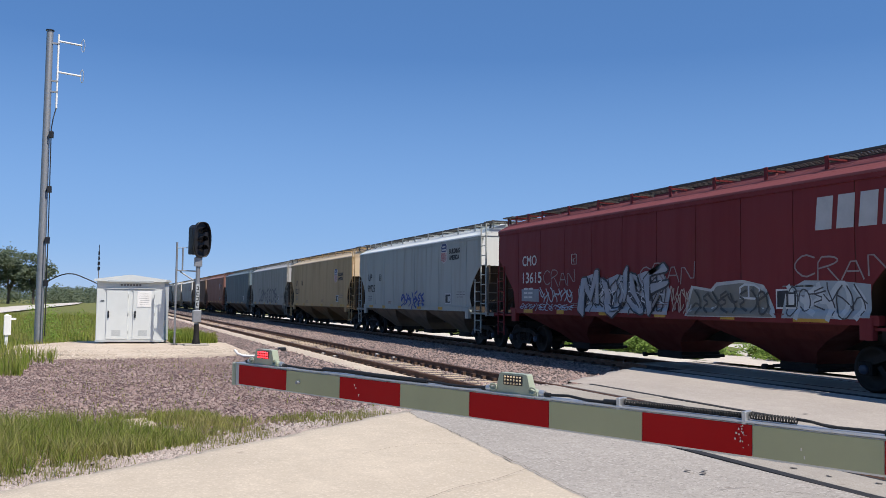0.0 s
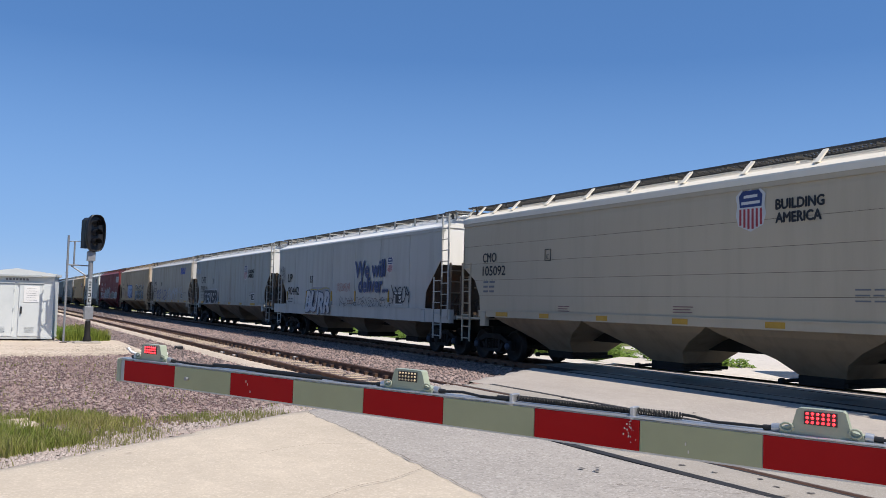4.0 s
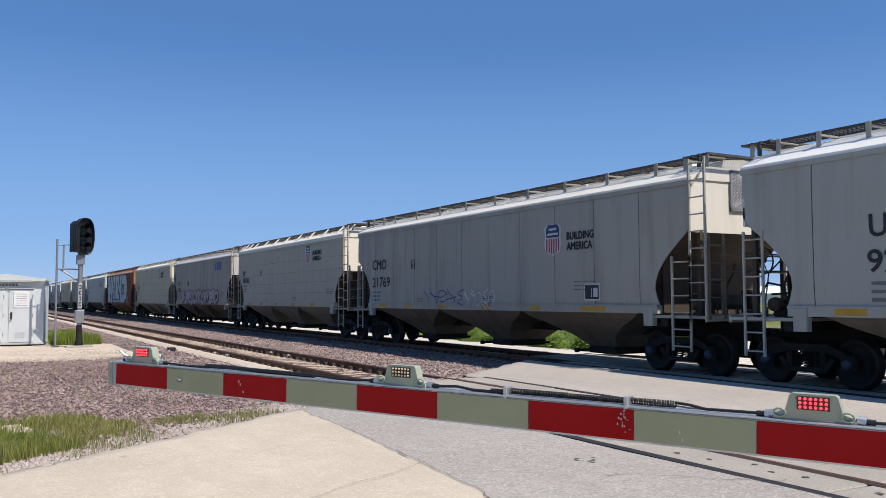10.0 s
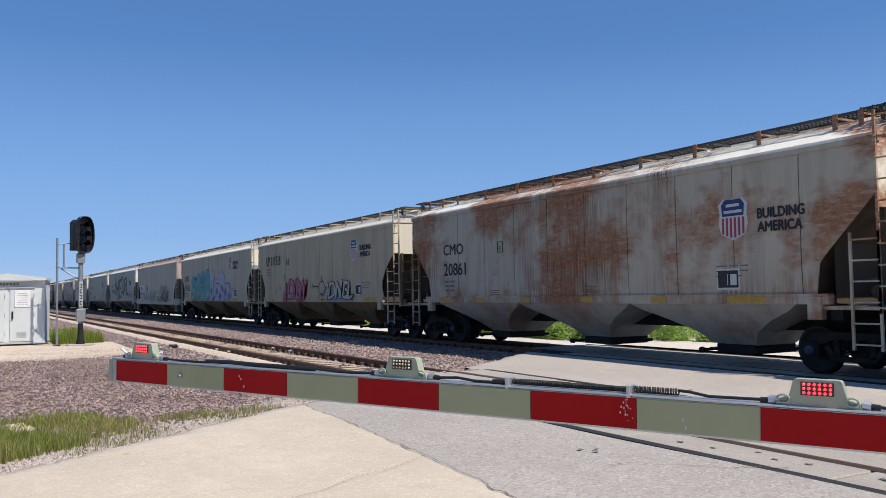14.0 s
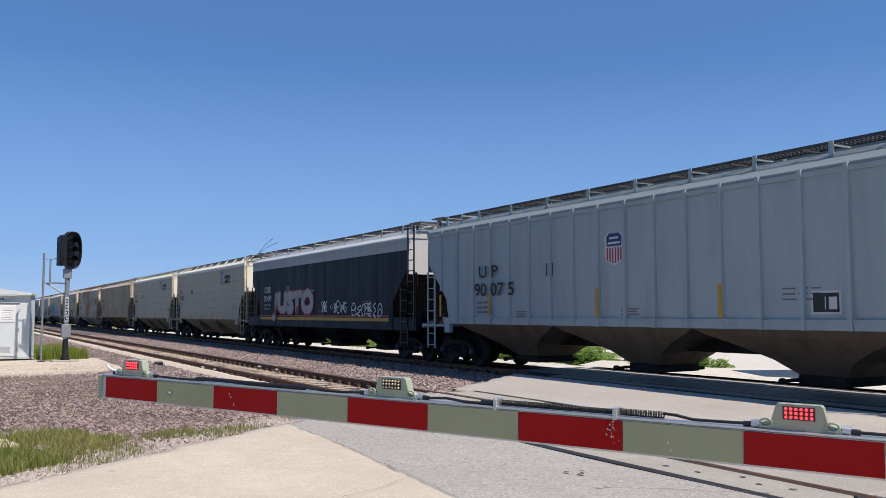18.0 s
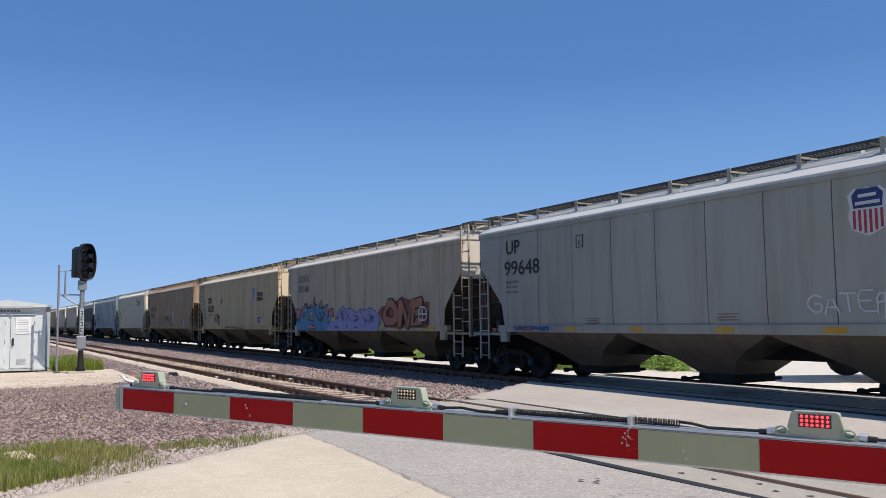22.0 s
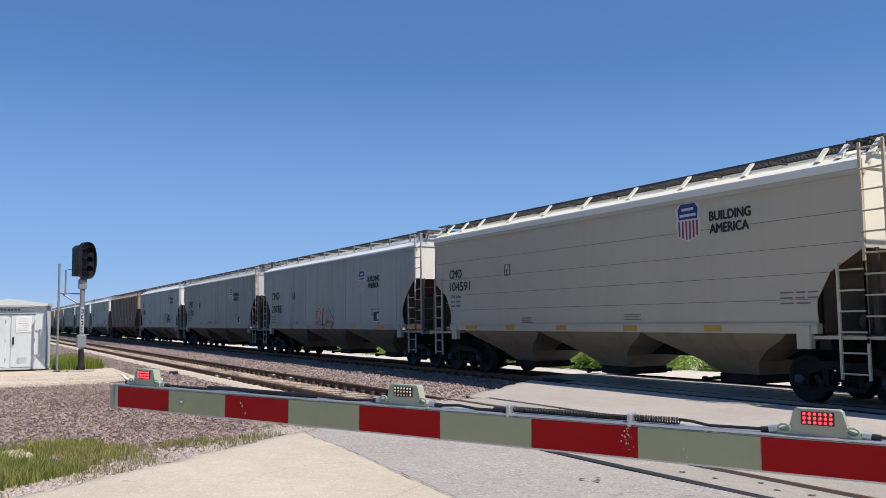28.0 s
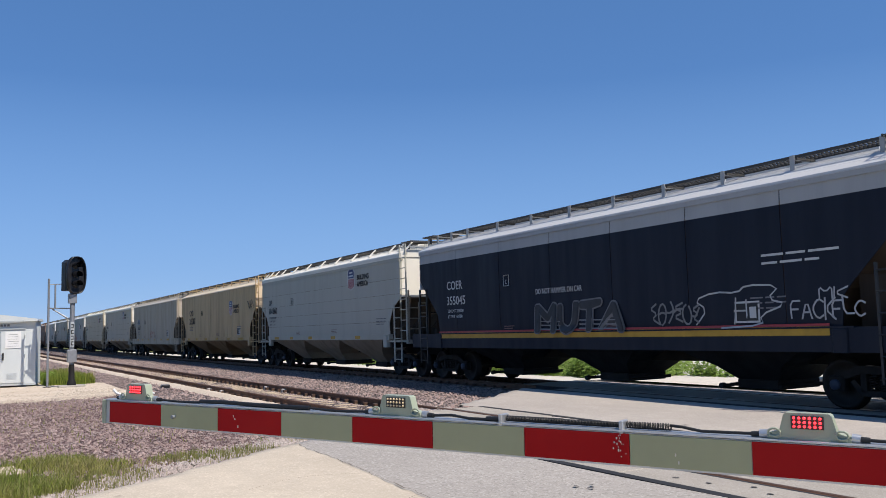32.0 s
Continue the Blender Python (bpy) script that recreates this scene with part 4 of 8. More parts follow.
def signal():
    t = thing("railway_signal", "black colour-light railway signal with its lamps dark, on a grey mast", "signal", m=at(3.215, 30.75))
    put("base", Mesh().rbox(-0.42, 0.42, -0.3, 0.3, -0.1, 0.07, 0.03), M_PANEL, t, "concrete foundation")
    mast = put("mast", Mesh().tube((0, 0, 0.05), (0, 0, 3.2), 0.075, 14), M_STEEL, t)
    put("shoe", Mesh().lathe([(0.145, 0.05), (0.145, 0.12), (0.10, 0.25), (0.085, 0.75)], "z", 14), M_DARKSTEEL, t, "dark cast mast shoe")
    put("case", Mesh().rbox(-0.145, 0.145, -0.13, 0.13, 0.82, 1.24, 0.02), M_STEEL, t, "grey terminal box")
    plate = put("number_board", Mesh().rbox(-0.06, 0.06, -0.10, -0.065, 1.32, 2.15, 0.008), M_HUTTRIM, t, "pale board with a column of dark marks")
    m = Mesh()
    for k in range(4):
        z = 1.38 + k * 0.19
        m.box(-0.04, 0.04, -0.108, -0.101, z, z + 0.03)
        m.box(-0.04 + 0.055 * (k % 2), -0.015 + 0.055 * (k % 2), -0.108, -0.101, z + 0.03, z + 0.10)
        m.box(-0.04, 0.04, -0.108, -0.101, z + 0.10, z + 0.13)
    put("numeral", m, M_INK, plate)["kind"] = "stuff"
    turn = pose(0.06, -0.02, 0, 0, 0, 24)
    oval = [(0.335 * math.copysign(abs(math.cos(a)) ** 0.72, math.cos(a)), 3.72 + 0.63 * math.copysign(abs(math.sin(a)) ** 0.85, math.sin(a))) for a in [k / 32 * 6.2832 for k in range(32)]]
    put("background_plate", Mesh().prism(oval, -0.05, -0.02, "y"), M_BLACK, t, "black oval background plate", turn)
    rim = Mesh()
    n = len(oval)
    rim.add([(u, -0.05, v) for u, v in oval] + [(u, -0.16, v) for u, v in oval] + [(u * 0.93, -0.16, 3.72 + (v - 3.72) * 0.95) for u, v in oval] + [(u * 0.93, -0.05, 3.72 + (v - 3.72) * 0.95) for u, v in oval],
            [(r * n + i, r * n + (i + 1) % n, (r + 1) * n + (i + 1) % n, (r + 1) * n + i) for r in range(3) for i in range(n)], True)
    put("rim", rim, M_BLACK, t, "raised black rim", turn)
    put("housing", Mesh().rbox(-0.30, 0.24, -0.02, 0.40, 3.20, 4.24, 0.10), M_BLACK, t, "black lamp housing", turn)
    for z in (4.03, 3.72, 3.41):
        hood = Mesh()
        n, p = 14, []
        for r, y in ((0.13, -0.05), (0.13, -0.30)):
            p += [(r * math.cos(3.6 * (k / n - 0.5) + 1.571), y, z + r * math.sin(3.6 * (k / n - 0.5) + 1.571)) for k in range(n + 1)]
        hood.add(p, [(k, k + 1, n + 2 + k, n + 1 + k) for k in range(n)], True)
        h = put("hood", hood, M_BLACK, t, "black lamp hood", turn)
        put("lens", Mesh().lathe([(0.0, -0.085), (0.06, -0.08), (0.11, -0.051)], "y", 16, (0, 0, z)), M_LENS, h, "dark unlit lens")
    put("neck", Mesh().tube((0, 0.0, 2.75), (0, 0.0, 3.25), 0.085, 12), M_STEEL, t)
    put("bracket", Mesh().rbox(-0.13, 0.13, -0.11, 0.15, 2.78, 3.1, 0.02), M_STEEL, t)
    return t


def signal_ladder():
    t = thing("signal_ladder", "narrow grey steel ladder frame beside the signal mast", "ladder", m=at(2.51, 31.0))
    put("stile", Mesh().tube((0, 0, 0), (0, 0, 3.62), 0.035), M_STEEL, t)
    put("stile", Mesh().tube((0.20, 0, 2.62), (0.20, 0, 3.42), 0.028), M_STEEL, t)
    put("stay", Mesh().tube((0, 0, 2.63), (0.70, -0.2, 2.61), 0.022), M_STEEL, t)
    put("brace", Mesh().tube((0.12, 0, 2.60), (0.70, -0.2, 2.20), 0.026), M_STEEL, t)
    put("top_bar", Mesh().tube((0.0, 0, 3.42), (0.42, -0.02, 3.44), 0.014), M_STEEL, t)
    for k in range(9):
        put("rung", Mesh().box(-0.05, 0.05, -0.02, 0.02, 0.25 + k * 0.3, 0.27 + k * 0.3), M_STEEL, t)
    put("foot", Mesh().rbox(-0.12, 0.12, -0.08, 0.08, -0.03, 0.04, 0.015), M_DARKSTEEL, t)


def marker_post():
    t = thing("utility_pedestal", "short white utility pedestal in the grass", "pedestal", m=at(-2.85, 32.2, HZ - 0.1))
    put("post", Mesh().rbox(-0.05, 0.05, -0.05, 0.05, 0, 1.15, 0.015), M_WHITE, t)
    put("box", Mesh().rbox(-0.09, 0.13, -0.09, 0.09, 0.45, 1.12, 0.02), M_WHITE, t)
    put("lug", Mesh().rbox(0.12, 0.28, -0.03, 0.03, 0.96, 1.03, 0.01), M_WHITE, t)


def hose():
    t = thing("drain_pipe", "curved white plastic pipe end lying on the gravel", "pipe", m=at(3.65, 24.4, -0.09))
    pts = [(0.0, 0.3, 0.22), (0.07, 0.2, 0.12), (0.2, 0.1, 0.07), (0.4, 0.0, 0.06), (0.7, -0.15, 0.07), (0.95, -0.3, 0.1)]
    put("pipe", Mesh().path(pts, 0.035, 8), M_WHITE, t)


def slab_stone():
    t = thing("broken_slab", "broken lump of pale concrete in the grass", "rubble", m=at(0.32, 11.8, -0.12))
    rnd = random.Random(4)
    m = Mesh()
    for k in range(5):
        x, y = rnd.uniform(-0.25, 0.25), rnd.uniform(-0.2, 0.2)
        m.rbox(x - 0.16, x + 0.16, y - 0.1, y + 0.1, -0.03, rnd.uniform(0.06, 0.13), 0.03, pose(0, 0, 0, rnd.uniform(-12, 12), rnd.uniform(-12, 12), rnd.uniform(0, 90)))
    put("lump", m, M_PAD, t)


# ---- the lowered gate arm ----
ARM_TIP = Vector((0.6925, 4.808, 1.1805))
ARM_DIR = Vector((0.46576, -0.88484, -0.01126)).normalized()


def gate_arm():
    yaw = math.degrees(math.atan2(ARM_DIR.y, ARM_DIR.x))
    t = thing("crossing_gate", "lowered crossing gate arm with red and off-white reflective stripes", "crossing gate",
              m=Matrix.Translation(ARM_TIP) @ pose(0, 0, 0, 0, -math.degrees(math.asin(ARM_DIR.z)), yaw))
    # x runs from the tip to the mast, -y faces the road user
    beam = put("arm", Mesh().rbox(0.0, 8.6, -0.022, 0.03, -0.062, 0.056, 0.004), M_ALU, t, "grey aluminium arm")
    put("top_flange", Mesh().rbox(0.0, 8.6, -0.03, 0.034, 0.056, 0.062, 0.002), M_ALU, beam)
    put("end_cap", Mesh().rbox(-0.03, 0.0, -0.028, 0.036, -0.064, 0.06, 0.006), M_LAMPBODY, beam)
    k = 0
    x = 0.035
    widths = [0.4064] * 21
    for w in widths:
        if x + w > 8.6:
            break
        red = k % 2 == 0
        put("stripe", Mesh().rbox(x + 0.001, x + w - 0.001, -0.0265, -0.0221, -0.055, 0.050, 0.001), M_ARMRED if red else M_ARMWHITE, beam, "red reflective stripe" if red else "off-white reflective stripe")
        x += w
        k += 1
    rnd = random.Random(3)
    m = Mesh()
    for _ in range(18):
        a, z = 2.846 + rnd.gauss(0, 0.011), rnd.uniform(-0.04, 0.045)
        r = rnd.uniform(0.0008, 0.0022)
        m.box(a - r, a + r, -0.0290, -0.0270, z - r * 1.5, z + r * 1.5)
    for a, z in ((0.955, 0.018), (0.965, 0.005), (0.985, -0.028), (0.525, 0.0), (3.04, -0.01), (3.05, -0.035)):
        m.box(a - 0.002, a + 0.002, -0.0290, -0.0270, z - 0.005, z + 0.005)
    put("chipped_paint", m, plain("chipped_sheeting", (0.62, 0.58, 0.50), 0.6), beam, "pale chips in the sheeting")["kind"] = "stuff"
    put("bolt", Mesh().tube((0.545, -0.045, -0.004), (0.545, -0.02, -0.004), 0.009, 8), M_STEEL, beam)

    def lamp(x0, lit, big=1.0, turned=1):
        lamp_body = Mesh()
        def low(v):
            return 0.062 + (v - 0.062) * 0.97
        prof = [(-0.122, 0.062), (0.122, 0.062), (0.118, 0.08), (0.084, 0.09), (0.070, 0.142), (0.063, 0.148), (-0.063, 0.148), (-0.070, 0.142), (-0.084, 0.09), (-0.118, 0.08)]
        lamp_body.prism([(u + x0, low(v)) for u, v in prof], -0.018, 0.022, "y")
        body = put("lamp", lamp_body, M_LAMPBODY, t, "greenish moulded gate lamp housing")
        for s in (-1, 1):
            loop = [(x0 + s * (0.098 + 0.018 * math.cos(a)), -0.022, 0.083 + 0.013 * math.sin(a)) for a in [q / 10 * 6.283 for q in range(11)]]
            put("moulded_loop", Mesh().path(loop, 0.004, 5), M_LAMPBODY, body)
            put("gland", Mesh().tube((x0 + s * 0.122, 0, 0.075), (x0 + s * 0.146, 0, 0.072), 0.014, 10), M_ALU, body, "metal cable gland")
            put("boot", Mesh().tube((x0 + s * 0.146, 0, 0.072), (x0 + s * 0.172, 0, 0.071), 0.009, 8), M_CABLE, body)
        board = put("led_board", Mesh().rbox(x0 - 0.048, x0 + 0.048, -0.0215, -0.0181, low(0.098), low(0.140), 0.001), M_BOARD, body, "dark board of small lamps")
        for i in range(6):
            for j in range(3):
                c = Vector((x0 - 0.038 + i * 0.0152, -0.0225, low(0.106 + j * 0.0135)))
                put("led", Mesh().lathe([(0.0046, 0.0), (0.0043, -0.003), (0.0026, -0.0052), (0.0, -0.0056)], "y", 8, tuple(c)), M_LED if lit else M_LEDOFF, board)
        return body

    lamp(0.238, True)
    lamp(1.884, False)
    lamp(3.454, True)
    # cables and coiled wire along the top
    put("cable", Mesh().path([(0.41, 0, 0.071), (0.56, 0.004, 0.066), (0.66, 0, 0.068), (0.72, 0, 0.070)], 0.006), M_CABLE, t)
    put("taped_cable", Mesh().path([(0.70, 0.0, 0.074), (0.86, 0.0, 0.076), (1.05, 0.004, 0.072), (1.25, 0.0, 0.072), (1.40, 0.0, 0.072)], 0.010, 8), M_CABLE, t, "black cable thickened with tape")
    put("cable", Mesh().path([(1.40, 0, 0.072), (1.56, 0, 0.066), (1.713, 0, 0.071)], 0.006), M_CABLE, t)
    put("cable", Mesh().path([(2.055, 0, 0.071), (2.14, 0.002, 0.076), (2.22, 0, 0.068), (2.30, 0, 0.068)], 0.006), M_CABLE, t)
    put("splice", Mesh().tube((2.30, 0, 0.070), (2.37, 0, 0.072), 0.010, 8), M_CABLE, t)

    def coil(a, b, turns, r, wire):
        pts = []
        n = turns * 9
        for q in range(n + 1):
            s = q / n
            ang = 6.2832 * turns * s
            pts.append((a + (b - a) * s, 0.006 + r * math.cos(ang), 0.066 + r + r * math.sin(ang)))
        return Mesh().path(pts, wire, 4)
    put("coiled_cable", coil(2.385, 2.62, 36, 0.0095, 0.0026), M_CABLE, t, "tightly coiled black cable")
    put("coiled_cable", coil(2.62, 2.842, 40, 0.0085, 0.0026), M_CABLE, t, "tightly coiled black cable")
    put("coiled_cable", coil(2.861, 3.015, 17, 0.0105, 0.0030), M_CABLE, t, "coiled black cable")
    for a in (2.373, 2.850):
        put("clip", Mesh().rbox(a - 0.008, a + 0.008, -0.026, 0.03, 0.03, 0.092, 0.002), M_ALU, t, "bent metal clip")
    put("cable", Mesh().path([(3.015, 0.006, 0.082), (3.06, 0, 0.080), (3.12, 0, 0.070), (3.20, 0, 0.071), (3.284, 0, 0.072)], 0.0055), M_CABLE, t)
    put("cable", Mesh().path([(3.624, 0, 0.071), (3.75, 0, 0.070), (3.9, 0, 0.068), (4.4, 0, 0.068)], 0.0055), M_CABLE, t)
    # mast out of sight that carries the arm
    p = ARM_TIP + ARM_DIR * 8.5
    g = thing("gate_mast", "grey steel gate mast that carries the arm", "mast", m=pose(p.x, p.y, gz(p.y), 0, 0, yaw))
    put("base", Mesh().rbox(-0.3, 0.3, -0.3, 0.3, -0.1, 0.06, 0.03), M_PANEL, g)
    put("post", Mesh().tube((0.12, 0.12, 0), (0.12, 0.12, 3.4), 0.06, 14), M_STEEL, g)
    put("motor_case", Mesh().rbox(-0.12, 0.34, 0.04, 0.3, 0.75, 1.45, 0.03), M_STEEL, g)


hut()
mono_pole()
hut_cable()
whip_antenna()
signal()
signal_ladder()
marker_post()
hose()
slab_stone()
gate_arm()


# ---- trees and far things ----
def tree(seed, x, y, h, spread_r, n, leaf, z=-0.3):
    rnd = random.Random(seed)
    t = thing("tree", "broad leafy tree at the field's edge", "tree", "trees along the field", m=pose(x, y, gz(y) + z))
    trunk = Mesh().tube((0, 0, -0.2), (0.1, 0, h * 0.35), 0.03 * h, 9, 0.02 * h)
    tips = []
    for k in range(9):
        a = k * 2.4 + rnd.uniform(-0.3, 0.3)
        q = h * rnd.uniform(0.2, 0.36)
        r = spread_r * rnd.uniform(0.45, 0.85)
        e = Vector((r * math.cos(a), r * math.sin(a), h * rnd.uniform(0.5, 0.92)))
        trunk.tube((0.05, 0, q), tuple(e), 0.011 * h, 6, 0.003 * h)
        tips.append(e)
    tips.append(Vector((0, 0, h * 0.95)))
    put("trunk", trunk, M_TRUNK, t)
    m = Mesh()
    clumps = []
    for e in tips:
        for _ in range(5):
            clumps.append((e + Vector((rnd.gauss(0, 0.16), rnd.gauss(0, 0.16), rnd.gauss(0, 0.11))) * h * 0.9, h * rnd.uniform(0.06, 0.14)))
    for c, r in clumps:
        for _ in range(n // len(clumps)):
            p = c + Vector((rnd.gauss(0, 1), rnd.gauss(0, 1), rnd.gauss(0, 0.8))) * r * 0.6
            u = Vector((rnd.gauss(0, 1), rnd.gauss(0, 1), rnd.gauss(0, 0.7))).normalized() * leaf * rnd.uniform(0.6, 1.5)
            v = u.orthogonal().normalized() * leaf * 0.5
            m.add([tuple(p - u), tuple(p + v), tuple(p + u), tuple(p - v)], [(0, 1, 2, 3)])
    put("crown", m, M_LEAF, t)


rnd = random.Random(31)
for k, (x, y, h, r) in enumerate(((-32, 250, 12.5, 4.6), (-27, 254, 13.5, 4.6), (-21.5, 248, 13, 3.6), (-15.5, 246, 11.5, 2.6), (-41, 262, 12, 6), (-49, 258, 13, 6), (-58, 268, 14, 6))):
    tree(40 + k, x, y, h, r, 3400, 0.42)


def hedge_line(seed, label, pts, w, h, n, leaf):
    rnd = random.Random(seed)
    m = Mesh()
    for (x0, y0), (x1, y1) in zip(pts, pts[1:]):
        d = math.hypot(x1 - x0, y1 - y0)
        steps = max(2, int(d / (w * 0.8)))
        for k in range(steps):
            s = k / steps
            x, y = x0 + (x1 - x0) * s + rnd.uniform(-0.5, 0.5) * w, y0 + (y1 - y0) * s + rnd.uniform(-0.5, 0.5) * w
            bush(rnd, m, x, y, gz(min(y, 1500)) - 0.6, w * rnd.uniform(0.7, 1.2), h * rnd.uniform(0.6, 1.25), n, leaf)
    return tagged(put("far_woods", m, M_LEAF), label, "woods", kind="stuff")


hedge_line(51, "dark hedge and woods along the far field", [(-95, 250), (-45, 262), (-14, 275), (4, 420)], 4.0, 5.5, 150, 0.5)
hedge_line(52, "distant tree line beyond the field", [(-160, 640), (-20, 700), (90, 760)], 12, 9, 120, 1.4)
hedge_line(53, "distant tree line on the far side of the railway", [(120, 520), (260, 330), (330, 180), (360, 30), (340, -120)], 11, 9.5, 150, 1.3)


def trailer(x, y, rz, length):
    t = thing("flatbed_trailer", "parked white semi-trailer on the gravel lot", "trailer", m=pose(x, y, gz(y) - 0.15, 0, 0, rz))
    put("deck", Mesh().rbox(-1.25, 1.25, 0, length, 1.05, 1.3, 0.03), M_WHITE, t)
    put("box", Mesh().rbox(-1.25, 1.25, 0.05, length - 0.05, 1.3, 2.2, 0.04), M_WHITE, t)
    for yy in (0.9, 2.1, length - 1.2):
        for s in (-1, 1):
            put("wheel", Mesh().lathe([(0.2, s * 0.85), (0.5, s * 0.87), (0.52, s * 1.0), (0.5, s * 1.13), (0.3, s * 1.15), (0.0, s * 1.12)], "x", 18, (0, yy, 0.52)), M_RUBBER, t, "black tyre")
    put("bumper", Mesh().rbox(-1.1, 1.1, -0.1, 0.0, 0.55, 0.7, 0.01), M_DARKSTEEL, t)


trailer(27.5, 10.5, 62, 9.0)


def far_shed(x, y, rz, w, l, h):
    t = thing("farm_shed", "long low white farm shed far across the field", "shed", m=pose(x, y, gz(y) - 0.5, 0, 0, rz))
    put("wall", Mesh().rbox(-w, w, 0, l, 0, h, 0.1), M_WHITE, t)
    put("roof", Mesh().prism([(-w - 0.4, h), (w + 0.4, h), (0, h + w * 0.45)], -0.5, l + 0.5, "y"), M_WHITE, t, "white metal roof")


far_shed(236, 170, 40, 5, 26, 3.2)

# ---- the grain train ----
Z0, Z1 = 1.36, 4.12      # side sheet from the sill to the eave
HALF = [(1.36, 1.575), (1.6, 1.595), (1.9, 1.60), (3.5, 1.60), (3.85, 1.592), (4.12, 1.565)]


def half_width(z):
    return float(np.interp(z, [q[0] for q in HALF], [q[1] for q in HALF]))


def inset(z, cut):
    """How far the side sheet's end is cut back at height z."""
    if cut == "round":
        t = (3.05 - z) / (3.05 - Z0)
        if t <= 0:
            return 0.0
        return 1.12 * math.sin(min(1.0, t * 1.3) * math.pi / 2) - (0.14 * (t - 0.8) / 0.2 if t > 0.8 else 0.0)
    if cut == "diagonal":
        return 0.0 if z > 3.16 else 1.18 * min(1.0, (3.16 - z) / 1.18) + 0.10 * max(0.0, (1.98 - z) / (1.98 - Z0))
    if z > 2.72:
        return 0.0
    return 0.72 * min(1.0, (2.72 - z) / 0.42) + 0.30 * min(1.0, max(0.0, (2.3 - z) / 0.5))


def skin(z):
    """How far out paint lies on the near side at height z, over the sill's lip too."""
    q = z - LIFT
    return half_width(max(Z0, min(Z1, q))) if q > 1.50 else 1.650 - (1.650 - half_width(1.50)) * max(0.0, min(1.0, (q - 1.40) / 0.10))


CACHE = {}


LIFT = 0.12


def cached(key, build, lift=LIFT):
    if key not in CACHE:
        m = build()
        m.v = [(x, y, z + lift) for x, y, z in m.v]
        CACHE[key] = m.done(key[0])
    return CACHE[key]


def side_piece(ya, yb, za, zb, L, cut, side=-1, proud=0.0, rows=14):
    """A bowed piece of side sheet between two heights, with returned edges."""
    m = Mesh()
    zs = sorted(set([za, zb] + [za + (zb - za) * k / rows for k in range(1, rows)]))
    p = []
    for d in (0.0, 0.022):
        for z in zs:
            lim = L / 2 - inset(z, cut)
            a, b = max(ya, -lim), min(yb, lim)
            if b < a:
                a = b = max(-lim, min(lim, (ya if ya > 0 else yb)))
            x = side * (half_width(z) + proud - d)
            p += [(x, a, z), (x, b, z)]
    n = len(zs)
    f = []
    for k in range(n - 1):
        q = (2 * k, 2 * k + 2, 2 * k + 3, 2 * k + 1)
        f.append(q if side < 0 else q[::-1])
        o = 2 * n
        f.append((2 * k, o + 2 * k, o + 2 * k + 2, 2 * k + 2))
        f.append((2 * k + 1, 2 * k + 3, o + 2 * k + 3, o + 2 * k + 1))
    o = 2 * n
    f.append((0, 1, o + 1, o))
    f.append((o - 2, 2 * o - 2, 2 * o - 1, o - 1))
    m.add(p, f)
    return m


def hull_mesh(L, cut):
    """The closed tank behind the side sheets: upright top ends, sloping lower ends."""
    m = Mesh()
    zs = [Z0 + (Z1 + 0.02 - Z0) * k / 12 for k in range(13)]
    p = []
    for z in zs:
        y = L / 2 - inset(z, cut) - 0.06
        x = half_width(min(z, Z1)) - 0.014
        p += [(-x, -y, z), (x, -y, z), (x, y, z), (-x, y, z)]
    f = []
    for k in range(12):
        a = 4 * k
        f += [(a, a + 4, a + 7, a + 3), (a + 1, a + 2, a + 6, a + 5), (a, a + 1, a + 5, a + 4), (a + 2, a + 3, a + 7, a + 6)]
    f += [(0, 3, 2, 1), (48, 49, 50, 51)]
    return m.add(p, f)


def end_sheet_mesh(L, s, low):
    m = Mesh()
    y = s * (L / 2 - 0.01)
    top = [(-1.56, 4.08), (-1.38, 4.24), (-0.6, 4.54), (0.6, 4.54), (1.38, 4.24), (1.56, 4.08), (1.60, 3.5), (1.60, low), (-1.60, low), (-1.60, 3.5)]
    m.prism(top[::-1] if s > 0 else top[::-1], min(y, y - s * 0.05), max(y, y - s * 0.05), "y")
    return m


def slope_sheet_mesh(L, s, cut, low):
    m = Mesh()
    zs = [Z0 - 0.05 + (low - Z0 + 0.05) * k / 8 for k in range(9)]
    p = []
    for z in zs:
        y = s * (L / 2 - 0.04 - 1.02 * inset(max(z, Z0), cut) - 0.9 * (low - z) / (low - Z0))
        p += [(-1.57, y, z), (1.57, y, z)]
    f = [(2 * k, 2 * k + 1, 2 * k + 3, 2 * k + 2) for k in range(8)]
    return m.add(p, f, True)


def roof_mesh(L):
    prof = [(-1.50, 4.08), (-1.36, 4.26), (-1.1, 4.40), (-0.55, 4.56), (0.0, 4.60), (0.55, 4.56), (1.1, 4.40), (1.36, 4.26), (1.50, 4.08)]
    return Mesh().prism(prof[::-1], -L / 2 - 0.02, L / 2 + 0.02, "y")


def chord_mesh(L, s):
    """Upright band under the eave, with a rolled lower lip."""
    prof = [(-1.612, 3.97), (-1.52, 3.97), (-1.52, 4.07), (-1.608, 4.07), (-1.608, 4.0)]
    if s > 0:
        prof = [(-u, v) for u, v in prof][::-1]
    return Mesh().prism(prof, -L / 2 - 0.02, L / 2 + 0.02, "y")


